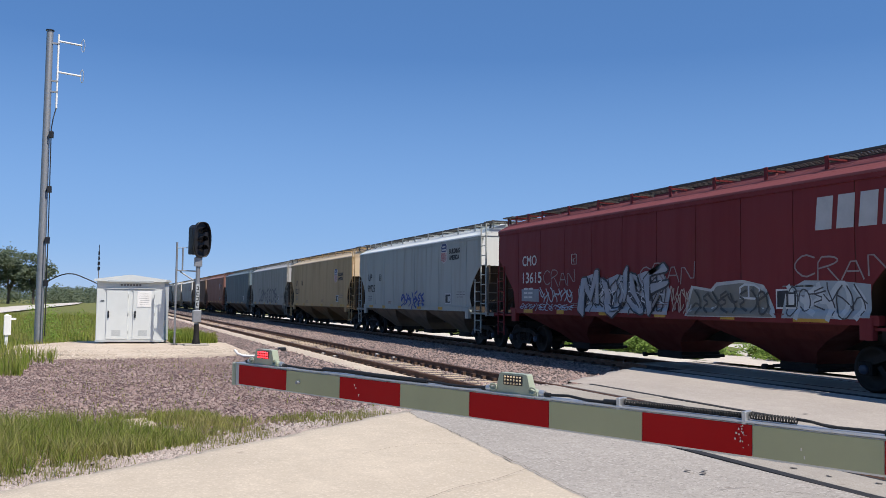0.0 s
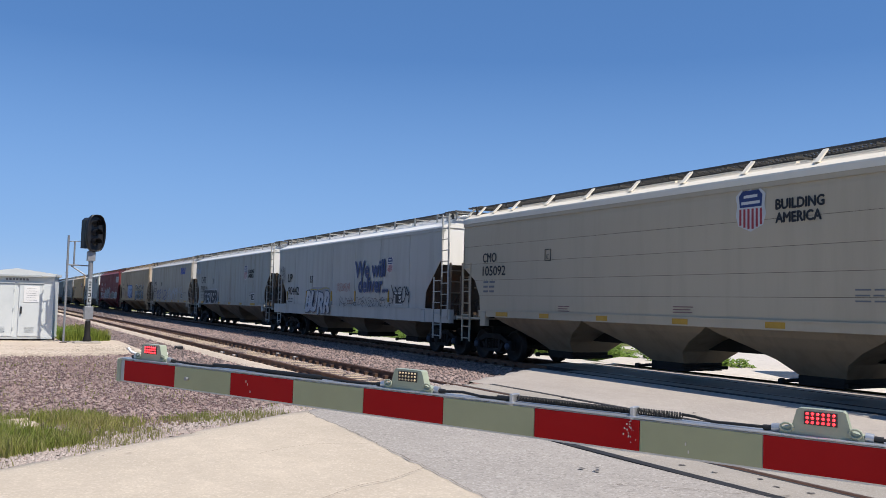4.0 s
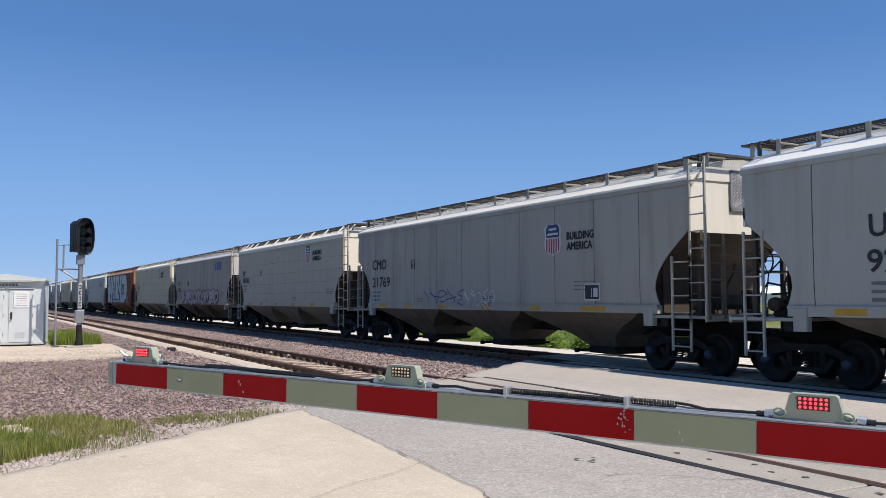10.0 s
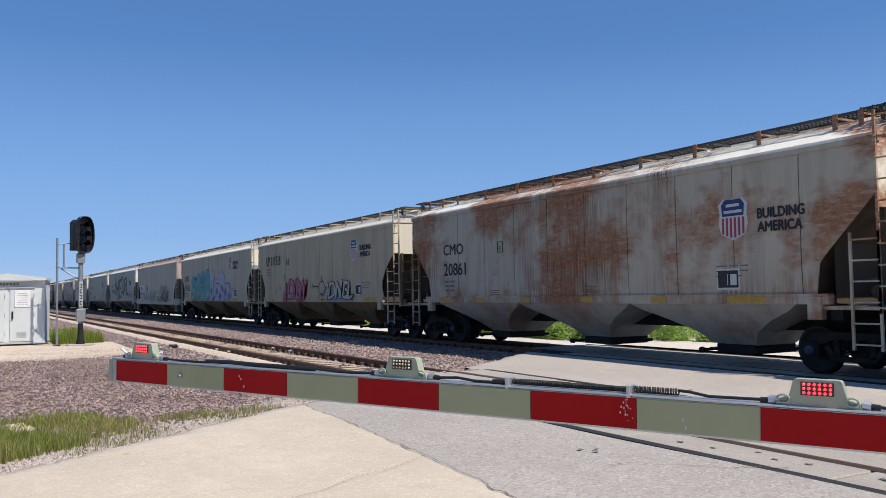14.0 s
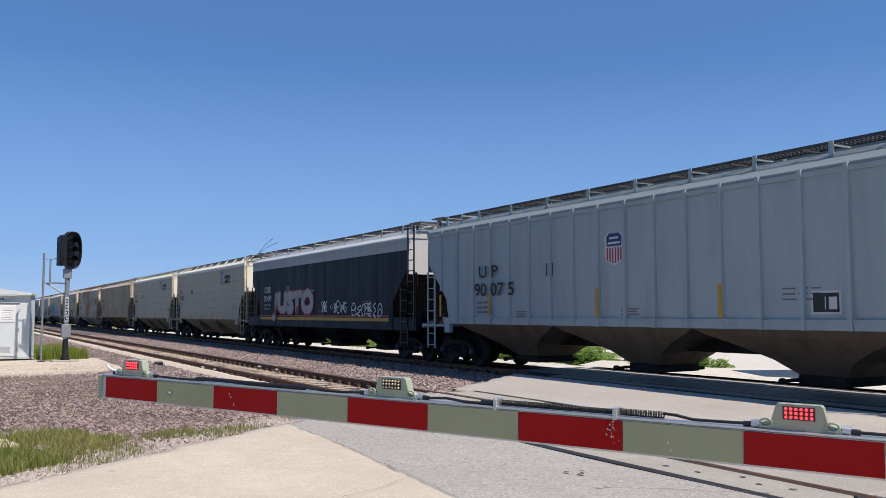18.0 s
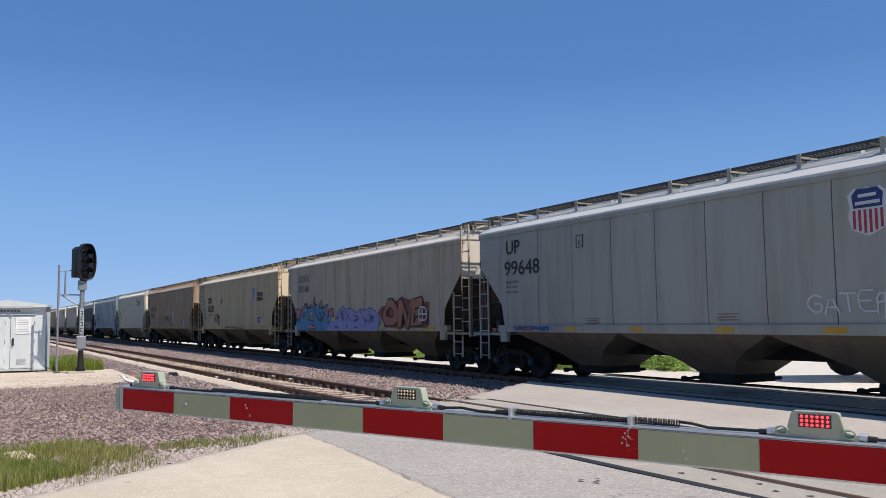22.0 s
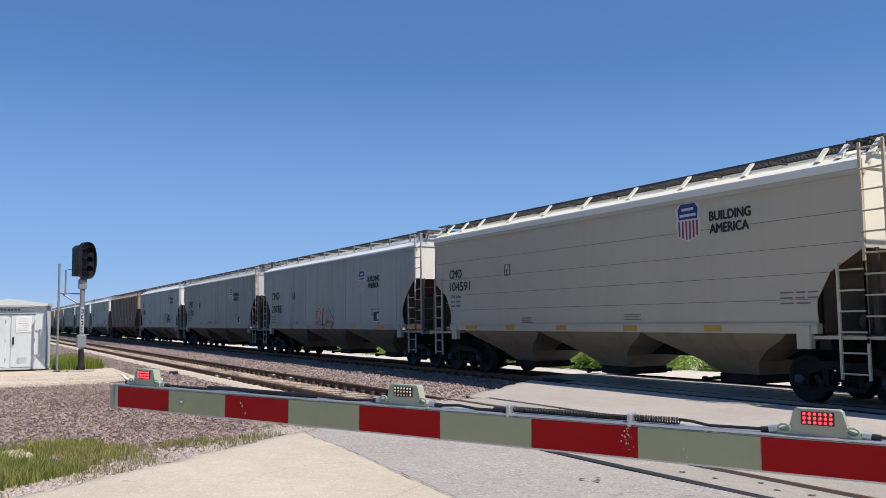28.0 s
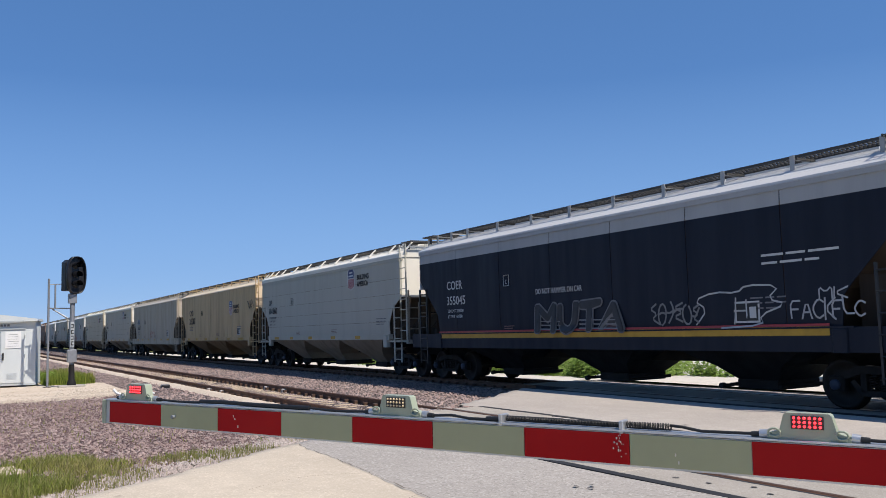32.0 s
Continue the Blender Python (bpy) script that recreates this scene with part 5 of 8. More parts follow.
def eave_mesh(L, s, high):
    """Sloping roof edge that catches the sun; high on the smooth-sided cars."""
    if high:
        prof = [(-1.612, 4.072), (-1.40, 4.072), (-1.32, 4.33), (-1.32, 4.365), (-1.46, 4.30), (-1.595, 4.225), (-1.612, 4.18)]
    else:
        prof = [(-1.612, 4.072), (-1.40, 4.072), (-1.30, 4.26), (-1.30, 4.29), (-1.45, 4.21), (-1.595, 4.13), (-1.612, 4.09)]
    if s > 0:
        prof = [(-u, v) for u, v in prof][::-1]
    return Mesh().prism(prof, -L / 2 - 0.02, L / 2 + 0.02, "y")


def sill_mesh(L, deep, s):
    z0 = 0.94 if deep else 1.205
    x0, x1 = (1.47, 1.625) if s > 0 else (-1.625, -1.47)
    m = Mesh()
    m.box(x0, x1, -L / 2 - 0.55, L / 2 + 0.55, z0, 1.38) if deep else m.box(x0, x1, -L / 2 + 1.02, L / 2 - 1.02, z0, 1.38)
    m.box(x0 - 0.02 if s < 0 else x0, x1 if s < 0 else x1 + 0.02, -L / 2 + 1.02, L / 2 - 1.02, 1.36, 1.395)
    return m


def hopper_mesh(c, w, low):
    """A funnel that flares towards the sill, with domed gaps between neighbours."""
    m = Mesh()
    d = w - 0.48
    rings = [(1.37, 1.53, w), (1.19, 1.52, w - 0.01), (1.06, 1.42, 0.48 + 0.84 * d), (0.86, 1.22, 0.48 + 0.52 * d), (0.60, 0.92, 0.48 + 0.20 * d), (low, 0.55, 0.48)]
    p = []
    for z, x, y in rings:
        p += [(-x, c - y, z), (x, c - y, z), (x, c + y, z), (-x, c + y, z)]
    f = []
    for r in range(len(rings) - 1):
        k = 4 * r
        f += [(k, k + 4, k + 5, k + 1), (k + 1, k + 5, k + 6, k + 2), (k + 2, k + 6, k + 7, k + 3), (k + 3, k + 7, k + 4, k)]
    n = len(p)
    f.append((n - 4, n - 1, n - 2, n - 3))
    return m.add(p, f)


def gate_mesh(c, low):
    m = Mesh().rbox(-0.64, 0.64, c - 0.52, c + 0.52, low - 0.15, low + 0.04, 0.02)
    m.box(-0.66, 0.66, c + 0.52, c + 0.70, low - 0.11, low - 0.05)
    m.tube((-0.9, c + 0.66, low - 0.09), (0.9, c + 0.66, low - 0.09), 0.032, 8)
    m.tube((-0.98, c + 0.66, low - 0.09), (-0.88, c + 0.66, low - 0.09), 0.06, 10)
    m.tube((-0.7, c - 0.6, low - 0.08), (0.7, c - 0.6, low - 0.08), 0.04, 8)
    return m


def bulkhead_mesh(L, s, cut, base):
    """Upright web under the end slope, with a rounded window at its middle."""
    y = s * (L / 2 - 0.95)
    r = 1.0 if s > 0 else 0.12
    ring = [(0.45 * r * math.cos(a), 1.75 + 0.38 * r * math.sin(a)) for a in [k / 16 * 6.2832 for k in range(16)]]
    outer = []
    for u, v in ring:
        k = min(1.5 / max(1e-6, abs(u)), (base - 0.35 - 1.75 if v > 1.75 else 0.58) / max(1e-6, abs(v - 1.75)))
        outer.append((u * k, 1.75 + (v - 1.75) * k))
    m = Mesh()
    n = 16
    for d in (-0.008, 0.008):
        p = [(u, y + d, v) for u, v in outer] + [(u, y + d, v) for u, v in ring]
        m.add(p, [(i, (i + 1) % n, n + (i + 1) % n, n + i) for i in range(n)])
    return m


def end_post_mesh(L, s, x, base):
    y = s * (L / 2 - 0.04)
    return Mesh().box(x - 0.045, x + 0.045, y - 0.05, y + 0.05, 1.15, base + 0.02)


def ladder_mesh(side_x, ys, z0, z1, step=0.36, r=0.017):
    m = Mesh()
    for y in ys:
        m.box(side_x - 0.03, side_x + 0.01, y - 0.024, y + 0.024, z0, z1)
    z = z0 + 0.1
    while z < z1:
        m.tube((side_x - 0.035, ys[0], z), (side_x - 0.035, ys[1], z), r, 6)
        z += step
    return m


def end_ladder_mesh(y, xs, z0, z1, step=0.36, r=0.016):
    m = Mesh()
    for x in xs:
        m.box(x - 0.024, x + 0.024, y - 0.03, y + 0.02, z0, z1)
    z = z0 + 0.1
    while z < z1:
        m.tube((xs[0], y - 0.03, z), (xs[1], y - 0.03, z), r, 6)
        z += step
    return m


def grating(m, x0, x1, y0, y1, z, step):
    """Open walkway: edge channels, long runners and thin cross bars."""
    for x in (x0, x1):
        m.box(x - 0.012, x + 0.012, y0, y1, z - 0.028, z + 0.022)
    for k in (1, 2, 3):
        x = x0 + (x1 - x0) * k / 4
        m.box(x - 0.006, x + 0.006, y0, y1, z - 0.012, z + 0.010)
    n = int((y1 - y0) / step)
    for k in range(n + 1):
        y = y0 + (y1 - y0) * k / n
        m.box(x0, x1, y - 0.011, y + 0.011, z - 0.006, z + 0.008)
    return m


def board_mesh(L, s):
    """Roof walkway along one side of the hatches."""
    x0, x1 = (0.60, 1.14) if s > 0 else (-1.14, -0.60)
    m = grating(Mesh(), x0, x1, -L / 2 - 0.15, L / 2 + 0.15, 4.625, 0.085)
    k, y = 0, -L / 2 + 0.6
    while y < L / 2:
        m.box(x0, x1, y - 0.02, y + 0.02, 4.56, 4.60)
        y += 1.71
    return m


def cross_board_mesh(L, s):
    """Roof-end walkway across the car, with a low hoop at its corner."""
    y = s * (L / 2 - 0.12)
    m = Mesh()
    for q in (-0.34, -0.11, 0.11, 0.34):
        m.box(-1.32, 1.32, y + q - 0.012, y + q + 0.012, 4.597, 4.647)
    for k in range(31):
        x = -1.32 + 2.64 * k / 30
        m.box(x - 0.011, x + 0.011, y - 0.34, y + 0.34, 4.617, 4.633)
    for q in (-1.2, 1.2):
        m.box(q - 0.03, q + 0.03, y - 0.03, y + 0.03, 4.38, 4.60)
    return m


def bracket_mesh(s, slanted):
    m = Mesh()
    if slanted:
        m.add([(s * 1.47, -0.055, 4.33), (s * 1.47, 0.055, 4.33), (s * 1.17, 0.055, 4.62), (s * 1.17, -0.055, 4.62), (s * 1.41, -0.055, 4.33), (s * 1.41, 0.055, 4.33), (s * 1.13, 0.055, 4.62), (s * 1.13, -0.055, 4.62)],
              [(0, 1, 2, 3), (7, 6, 5, 4), (0, 3, 7, 4), (1, 5, 6, 2), (3, 2, 6, 7)])
    else:
        m.box(s * 1.17 - 0.012, s * 1.17 + 0.012, -0.05, 0.05, 4.36, 4.65)
        m.box(min(s * 1.16, s * 0.6), max(s * 1.16, s * 0.6), -0.02, 0.02, 4.56, 4.597)
    return m


def hatch_mesh(L):
    prof = [(-0.36, 4.56), (-0.36, 4.66), (-0.2, 4.71), (0.2, 4.71), (0.36, 4.66), (0.36, 4.56)]
    m = Mesh()
    n = 4
    w = (L - 2.2) / n
    for k in range(n):
        y = -L / 2 + 1.1 + w * k
        m.prism(prof[::-1], y + 0.04, y + w - 0.04, "y")
    return m


def side_frame_mesh(s):
    """Cast truck side frame with spring opening and journal ends."""
    x0, x1 = (0.93, 1.07) if s > 0 else (-1.07, -0.93)
    m = Mesh()
    m.prism([(-1.02, 0.44), (-0.80, 0.66), (-0.46, 0.80), (0.46, 0.80), (0.80, 0.66), (1.02, 0.44), (0.98, 0.40), (0.72, 0.56), (0.40, 0.66), (-0.40, 0.66), (-0.72, 0.56), (-0.98, 0.40)][::-1], x0, x1)
    m.prism([(-0.62, 0.52), (-0.42, 0.27), (0.42, 0.27), (0.62, 0.52), (0.52, 0.56), (0.36, 0.36), (-0.36, 0.36), (-0.52, 0.56)][::-1], x0, x1)
    for c in (-0.36, 0.36):
        m.rbox(x0, x1, c - 0.06, c + 0.06, 0.34, 0.68, 0.01)
    for c in (-0.89, 0.89):
        m.rbox(x0 - 0.02, x1 + 0.02, c - 0.16, c + 0.16, 0.34, 0.62, 0.03)
    return m


def spring_mesh(s):
    m = Mesh()
    for y in (0.0,):
        pts = []
        for k in range(49):
            a = 6.2832 * k / 8
            pts.append((s * (1.0) + 0.055 * math.cos(a), y + 0.07 * math.sin(a), 0.37 + 0.27 * k / 48))
        m.path(pts, 0.017, 4)
    return m


def wheel_mesh(s):
    f = 0.7175
    prof = [(0.0, f + 0.16), (0.10, f + 0.16), (0.12, f + 0.10), (0.36, f + 0.09), (0.38, f + 0.135), (0.452, f + 0.135), (0.457, f + 0.03), (0.485, f + 0.01), (0.485, f - 0.015), (0.40, f - 0.02), (0.36, f + 0.03), (0.1, f + 0.03)]
    return Mesh().lathe([(r, s * h) for r, h in (prof if s > 0 else prof[::-1])], "x", 28)


def brake_wheel_mesh():
    m = Mesh()
    ring = [(0.28 * math.cos(a), 0.0, 0.28 * math.sin(a)) for a in [k / 18 * 6.2832 for k in range(19)]]
    m.path(ring, 0.018, 5)
    for k in range(5):
        a = k / 5 * 6.2832
        m.tube((0, 0.03, 0), (0.28 * math.cos(a), 0, 0.28 * math.sin(a)), 0.012, 5)
    m.tube((0, -0.02, 0), (0, 0.12, 0), 0.05, 10)
    return m


def coupler_mesh(s, L):
    m = Mesh()
    y = L / 2
    m.box(-0.12, 0.12, min(s * (y - 0.4), s * (y + 0.6)), max(s * (y - 0.4), s * (y + 0.6)), 0.74, 0.98)
    m.rbox(-0.17, 0.17, min(s * (y + 0.55), s * (y + 0.95)), max(s * (y + 0.55), s * (y + 0.95)), 0.70, 1.02, 0.05)
    m.path([(0.2, s * (y + 0.5), 0.8), (0.24, s * (y + 0.7), 0.5), (0.2, s * (y + 0.95), 0.42)], 0.03)
    return m


def platform_mesh(L, s):
    """End platform: a deck plate with a deep lip at the car's end."""
    a, b = L / 2 - 1.3, L / 2 + 0.42
    prof = [(a, 1.17), (a, 1.11), (b - 0.07, 1.11), (b - 0.07, 1.06), (b, 1.06), (b, 1.20), (b - 0.05, 1.20), (b - 0.05, 1.17)]
    if s < 0:
        prof = [(-u, v) for u, v in prof][::-1]
    return Mesh().prism(prof, -1.58, 1.58)


def railing_mesh(L, s):
    m = Mesh()
    y = s * (L / 2 + 0.40)
    for z in (2.10, 2.45):
        m.tube((-1.15, y, z), (1.15, y, z), 0.018, 6)
    for x in (-1.15, 1.15):
        m.tube((x, y, 1.2), (x, y, 2.47), 0.02, 6)
    return m


def pipes_mesh(L, s):
    """Brake rods, air reservoir and hoses on an end platform."""
    m = Mesh()
    y = s * (L / 2 - 0.35)
    m.tube((-0.7, y, 1.45), (0.25, y, 1.45), 0.16, 12)
    m.rbox(0.4, 0.72, y - 0.15, y + 0.15, 1.2, 1.75, 0.03)
    m.path([(-0.5, y + s * 0.2, 1.18), (-0.5, y + s * 0.3, 1.8), (-0.3, y + s * 0.3, 2.1), (-0.3, y + s * 0.35, 2.3)], 0.03)
    m.path([(-1.0, y, 1.2), (-0.9, y + s * 0.2, 1.3), (-0.2, y + s * 0.3, 1.32), (0.5, y + s * 0.25, 1.25), (0.9, y, 1.2)], 0.022)
    m.path([(-1.2, y, 1.22), (-0.8, y + s * 0.1, 1.5), (-0.4, y + s * 0.1, 1.35)], 0.018)
    m.rbox(-0.95, -0.65, y - 0.1, y + 0.2, 1.17, 1.42, 0.02)
    m.tube((-1.35, y - s * 0.1, 1.62), (-0.2, y - s * 0.1, 1.66), 0.022, 6)
    m.path([(-1.3, y + s * 0.25, 1.2), (-1.25, y + s * 0.3, 1.55), (-0.95, y + s * 0.32, 1.85), (-0.6, y + s * 0.3, 1.8)], 0.02)
    m.path([(-0.55, y + s * 0.33, 2.3), (-0.9, y + s * 0.33, 2.05), (-1.05, y + s * 0.3, 1.5), (-1.1, y + s * 0.25, 1.18)], 0.016)
    m.lathe([(0.0, -0.09), (0.13, -0.09), (0.15, 0.0), (0.13, 0.09), (0.0, 0.09)], "x", 12, (-1.12, y, 1.42))
    m.rbox(-0.62, -0.38, y + s * 0.05 - 0.1, y + s * 0.05 + 0.1, 1.62, 1.98, 0.03)
    for k in range(4):
        m.tube((-1.2 + 0.3 * k, y + s * 0.38, 1.16), (-1.2 + 0.3 * k, y + s * 0.38, 1.32 + 0.05 * (k % 2)), 0.015, 5)
    return m


def mesh_plate(L, s):
    """Perforated plate that hangs at the roof's end."""
    m = Mesh()
    y = s * (L / 2 + 0.03)
    x0, x1, z0, z1 = -0.42, 0.02, 3.45, 4.35
    m.box(x0, x0 + 0.07, y - 0.01, y + 0.01, z0, z1)
    m.box(x1 - 0.07, x1, y - 0.01, y + 0.01, z0, z1)
    m.box(x0, x1, y - 0.01, y + 0.01, z0, z0 + 0.09)
    m.box(x0, x1, y - 0.01, y + 0.01, z1 - 0.07, z1)
    for k in range(-5, 12):
        for q in (-1, 1):
            a = z0 + 0.09 + k * 0.09
            pts = []
            for x, z in ((x0 + 0.07, a if q > 0 else a + 0.3), (x1 - 0.07, a + 0.3 if q > 0 else a)):
                pts.append((x, y, min(max(z, z0 + 0.05), z1 - 0.05)))
            m.tube(pts[0], pts[1], 0.012, 4, None, False)
    return m


# stroke letters on a 4 x 6 grid for sprayed lettering
STROKES = {
    "A": "00 26 40;12 32", "B": "00 06 35 34 03 33 31 00", "C": "45 26 04 02 20 41", "D": "00 06 35 41 00", "E": "46 06 00 40;03 33", "F": "00 06 46;03 33",
    "G": "45 26 04 02 20 41 43 23", "H": "00 06;40 46;03 43", "I": "20 26", "J": "46 41 20 01", "K": "00 06;46 03 40", "L": "06 00 40", "M": "00 06 23 46 40",
    "N": "00 06 40 46", "O": "20 02 04 26 44 42 20", "P": "00 06 36 45 34 03", "Q": "20 02 04 26 44 42 20;22 40", "R": "00 06 36 45 34 03;23 40", "S": "45 26 05 14 33 41 20 01",
    "T": "06 46;26 20", "U": "06 01 20 41 46", "V": "06 20 46", "W": "06 10 24 30 46", "X": "00 46;06 40", "Y": "06 23 46;23 20", "Z": "06 46 00 40", "*": "20 26;04 42;02 44"}


def scrawl(n, y0, z0, w, h, rnd):
    """Illegible sprayed scribble: n loops, hooks and zigzags along a band."""
    lines = []
    adv = w / n
    for k in range(n):
        u = y0 - adv * (k + 0.5)
        c = z0 + h * rnd.uniform(0.42, 0.58)
        kind = rnd.random()
        a0, lean = rnd.uniform(0, 6.28), rnd.uniform(-0.25, 0.25)
        rx, rz = adv * rnd.uniform(0.38, 0.62), h * rnd.uniform(0.36, 0.56)
        pts = []
        if kind < 0.4:
            turn = rnd.uniform(4.2, 6.6) * rnd.choice((-1, 1))
            pts = [(rx * math.cos(a0 + turn * i / 8), rz * math.sin(a0 + turn * i / 8)) for i in range(9)]
        elif kind < 0.7:
            pts = [(rx * (0.8 * math.sin(3.4 * (i / 7 - 0.5) + a0 * 0.3)), rz * (1 - 2 * i / 7)) for i in range(8)]
        else:
            pts = [(rx * rnd.uniform(0.6, 1.0) * (-1) ** i, rz * (1 - 2 * i / 4)) for i in range(5)]
        lines.append([(u - p - lean * q, c + q) for p, q in pts])
        if rnd.random() < 0.5:
            lines.append([(u + rx, c + rz * rnd.uniform(-0.6, 0.8)), (u, c + rz * rnd.uniform(-0.5, 0.5)), (u - rx, c + rz * rnd.uniform(-0.6, 0.8))])
    return lines


def sprayed(word, y0, z0, w, h, thick, seed, wild=0.12):
    """Sprayed strokes: flat ribbons that follow the side sheet; y falls along the word."""
    rnd = random.Random(seed)
    lines = []
    if isinstance(word, int):
        return scrawl(word, y0, z0, w, h, rnd)
    adv = w / max(1, len(word))
    for k, ch in enumerate(word):
        if ch not in STROKES:
            continue
        lift = rnd.uniform(-wild, wild) * h
        grow = 1 + rnd.uniform(-wild, wild)
        tilt = rnd.uniform(-wild, wild)
        for stroke in STROKES[ch].split(";"):
            pts = []
            for q in stroke.split():
                u, v = int(q[0]) / 4, int(q[1]) / 6
                pts.append((y0 - adv * (k + 0.1 + 0.85 * u + tilt * (v - 0.5)), z0 + lift + h * grow * v))
            lines.append(pts)
    return lines


def ribbons(lines, thick, proud):
    m = Mesh()
    for i, pts in enumerate(lines):
        # soften corners
        soft = [pts[0]]
        for a, b in zip(pts, pts[1:]):
            soft += [(a[0] * 0.75 + b[0] * 0.25, a[1] * 0.75 + b[1] * 0.25), (a[0] * 0.25 + b[0] * 0.75, a[1] * 0.25 + b[1] * 0.75)]
        soft.append(pts[-1])
        left, right = [], []
        for k, q in enumerate(soft):
            a, b = soft[max(0, k - 1)], soft[min(len(soft) - 1, k + 1)]
            d = Vector((b[0] - a[0], b[1] - a[1]))
            d = d.normalized() if d.length > 1e-6 else Vector((1, 0))
            n = Vector((-d.y, d.x)) * thick / 2
            e = d * thick * 0.4 * (-1 if k == 0 else 1 if k == len(soft) - 1 else 0)
            left.append((q[0] + n.x + e.x, q[1] + n.y + e.y))
            right.append((q[0] - n.x + e.x, q[1] - n.y + e.y))
        p = [(-(skin(z) + proud + 0.0003 * (i % 14)), y, z) for y, z in left + right]
        n = len(left)
        m.add(p, [(k, n + k, n + k + 1, k + 1) for k in range(n - 1)])
    return m


def lettering(text, size, y, z, proud, bold=0.0):
    """Text in the built-in font, lying on the near side; y is where it begins."""
    key = ("lettering", text, size, bold)
    if key not in CACHE:
        cu = bpy.data.curves.new("lettering", "FONT")
        cu.body, cu.size, cu.extrude, cu.offset = text, size, 0.0, 0.0
        cu.resolution_u = 2
        cu.space_line = 0.95
        ob = bpy.data.objects.new("lettering", cu)
        scene.collection.objects.link(ob)
        dg = bpy.context.evaluated_depsgraph_get()
        me = bpy.data.meshes.new_from_object(ob.evaluated_get(dg))
        bpy.data.objects.remove(ob)
        # a bolder weight from shifted copies, each a hair further out
        v = [tuple(q.co) for q in me.vertices]
        f = [tuple(q.vertices) for q in me.polygons]
        m, b = Mesh(), size * 0.014 + bold
        for k, (du, dv) in enumerate(((-b, 0), (b, 0), (0, b), (0, -b))):
            m.add([(q[0] + du, q[1] + dv, q[2] + 0.0012 * k) for q in v], f)
        CACHE[key] = m.done("lettering")
    return CACHE[key], Matrix.Translation((-(1.60 + proud), y, z)) @ Matrix(((0, 0, -1, 0), (-1, 0, 0, 0), (0, 1, 0, 0), (0, 0, 0, 1)))


def glyphs(text):
    """The outline mesh of a word in the built-in font, scaled to a unit box."""
    key = ("glyphs", text)
    if key not in CACHE:
        cu = bpy.data.curves.new("lettering", "FONT")
        cu.body, cu.size, cu.resolution_u = text, 1.0, 3
        ob = bpy.data.objects.new("lettering", cu)
        scene.collection.objects.link(ob)
        me = bpy.data.meshes.new_from_object(ob.evaluated_get(bpy.context.evaluated_depsgraph_get()))
        bpy.data.objects.remove(ob)
        v = [q.co.copy() for q in me.vertices]
        x0, x1 = min(q.x for q in v), max(q.x for q in v)
        y0, y1 = min(q.y for q in v), max(q.y for q in v)
        CACHE[key] = [((q.x - x0) / (x1 - x0), (q.y - y0) / (y1 - y0)) for q in v], [tuple(q.vertices) for q in me.polygons]
    return CACHE[key]


def fitted(text, u, z, w, h, proud, weight, n=4, wild=0.0, seed=0, e=0.0):
    """A word filling a box on the near side, u metres behind the leading end; weight thickens it."""
    v, f = glyphs(text)
    m = Mesh()
    for k in range(n):
        du, dv = weight * math.cos(6.2832 * k / n), weight * math.sin(6.2832 * k / n)
        p = []
        for a, b in v:
            x, y = u + w * a, z + h * b
            if wild:
                q = a * w * 1.1
                x += wild * h * noise.noise((q, b * 1.6, seed)) + 0.25 * wild * h * (b - 0.5)
                y += wild * h * (1.1 * noise.noise((q * 1.3, 3.0, seed + 5.0)) + 0.5 * noise.noise((q * 2.2, b * 2.0, seed + 9.0)))
            x, y = x + du, y + dv
            p.append((-(skin(y) + proud + 0.0012 * k), e - x, y))
        m.add(p, f)
    return m


def stencil(t, e, text, u, z, w, h, mat, proud=0.014):
    put("stencil", fitted(text, u, z, w, h, proud, min(0.012, h * 0.022), 4, e=e), mat, t)["kind"] = "stuff"


def piece(t, e, text, u, z, w, h, fill, edge, fat=0.07, rim=0.06, seed=1, wild=0.16):
    """Fat sprayed letters with an outline."""
    g = put("sprayed_lettering", fitted(text, u, z, w, h, 0.018, fat + rim, 10, wild, seed, e), spray_mat(edge), t, "sprayed graffiti lettering")
    g["kind"] = "stuff"
    put("sprayed_fill", fitted(text, u, z, w, h, 0.033, fat, 8, wild, seed, e), spray_mat(fill), g)["kind"] = "stuff"


def blob(t, e, u, z, ru, rz, color, proud, power=0.8, tilt=0.0):
    """A sprayed bubble."""
    pts = []
    for k in range(28):
        a = 6.2832 * k / 28
        c, q = math.cos(a), math.sin(a)
        x, y = ru * math.copysign(abs(c) ** power, c), rz * math.copysign(abs(q) ** power, q)
        pts.append((u + x + tilt * y, z + y))
    patch(t, e, pts, proud, color)


def emblem_outline(h):
    w = h * 0.44
    return [(-w * 0.62, h), (-w * 0.30, h * 0.94), (0, h), (w * 0.30, h * 0.94), (w * 0.62, h), (w, h * 0.86), (w * 0.90, h * 0.62), (w, h * 0.40), (w * 0.82, h * 0.15), (0, 0),
            (-w * 0.82, h * 0.15), (-w, h * 0.40), (-w * 0.90, h * 0.62), (-w, h * 0.86)]


def flat(pts, proud, y, z):
    m = Mesh()
    p = [(-(1.60 + proud), y - u, z + v) for u, v in pts]
    m.add(p, [tuple(reversed(range(len(p))))])
    return m


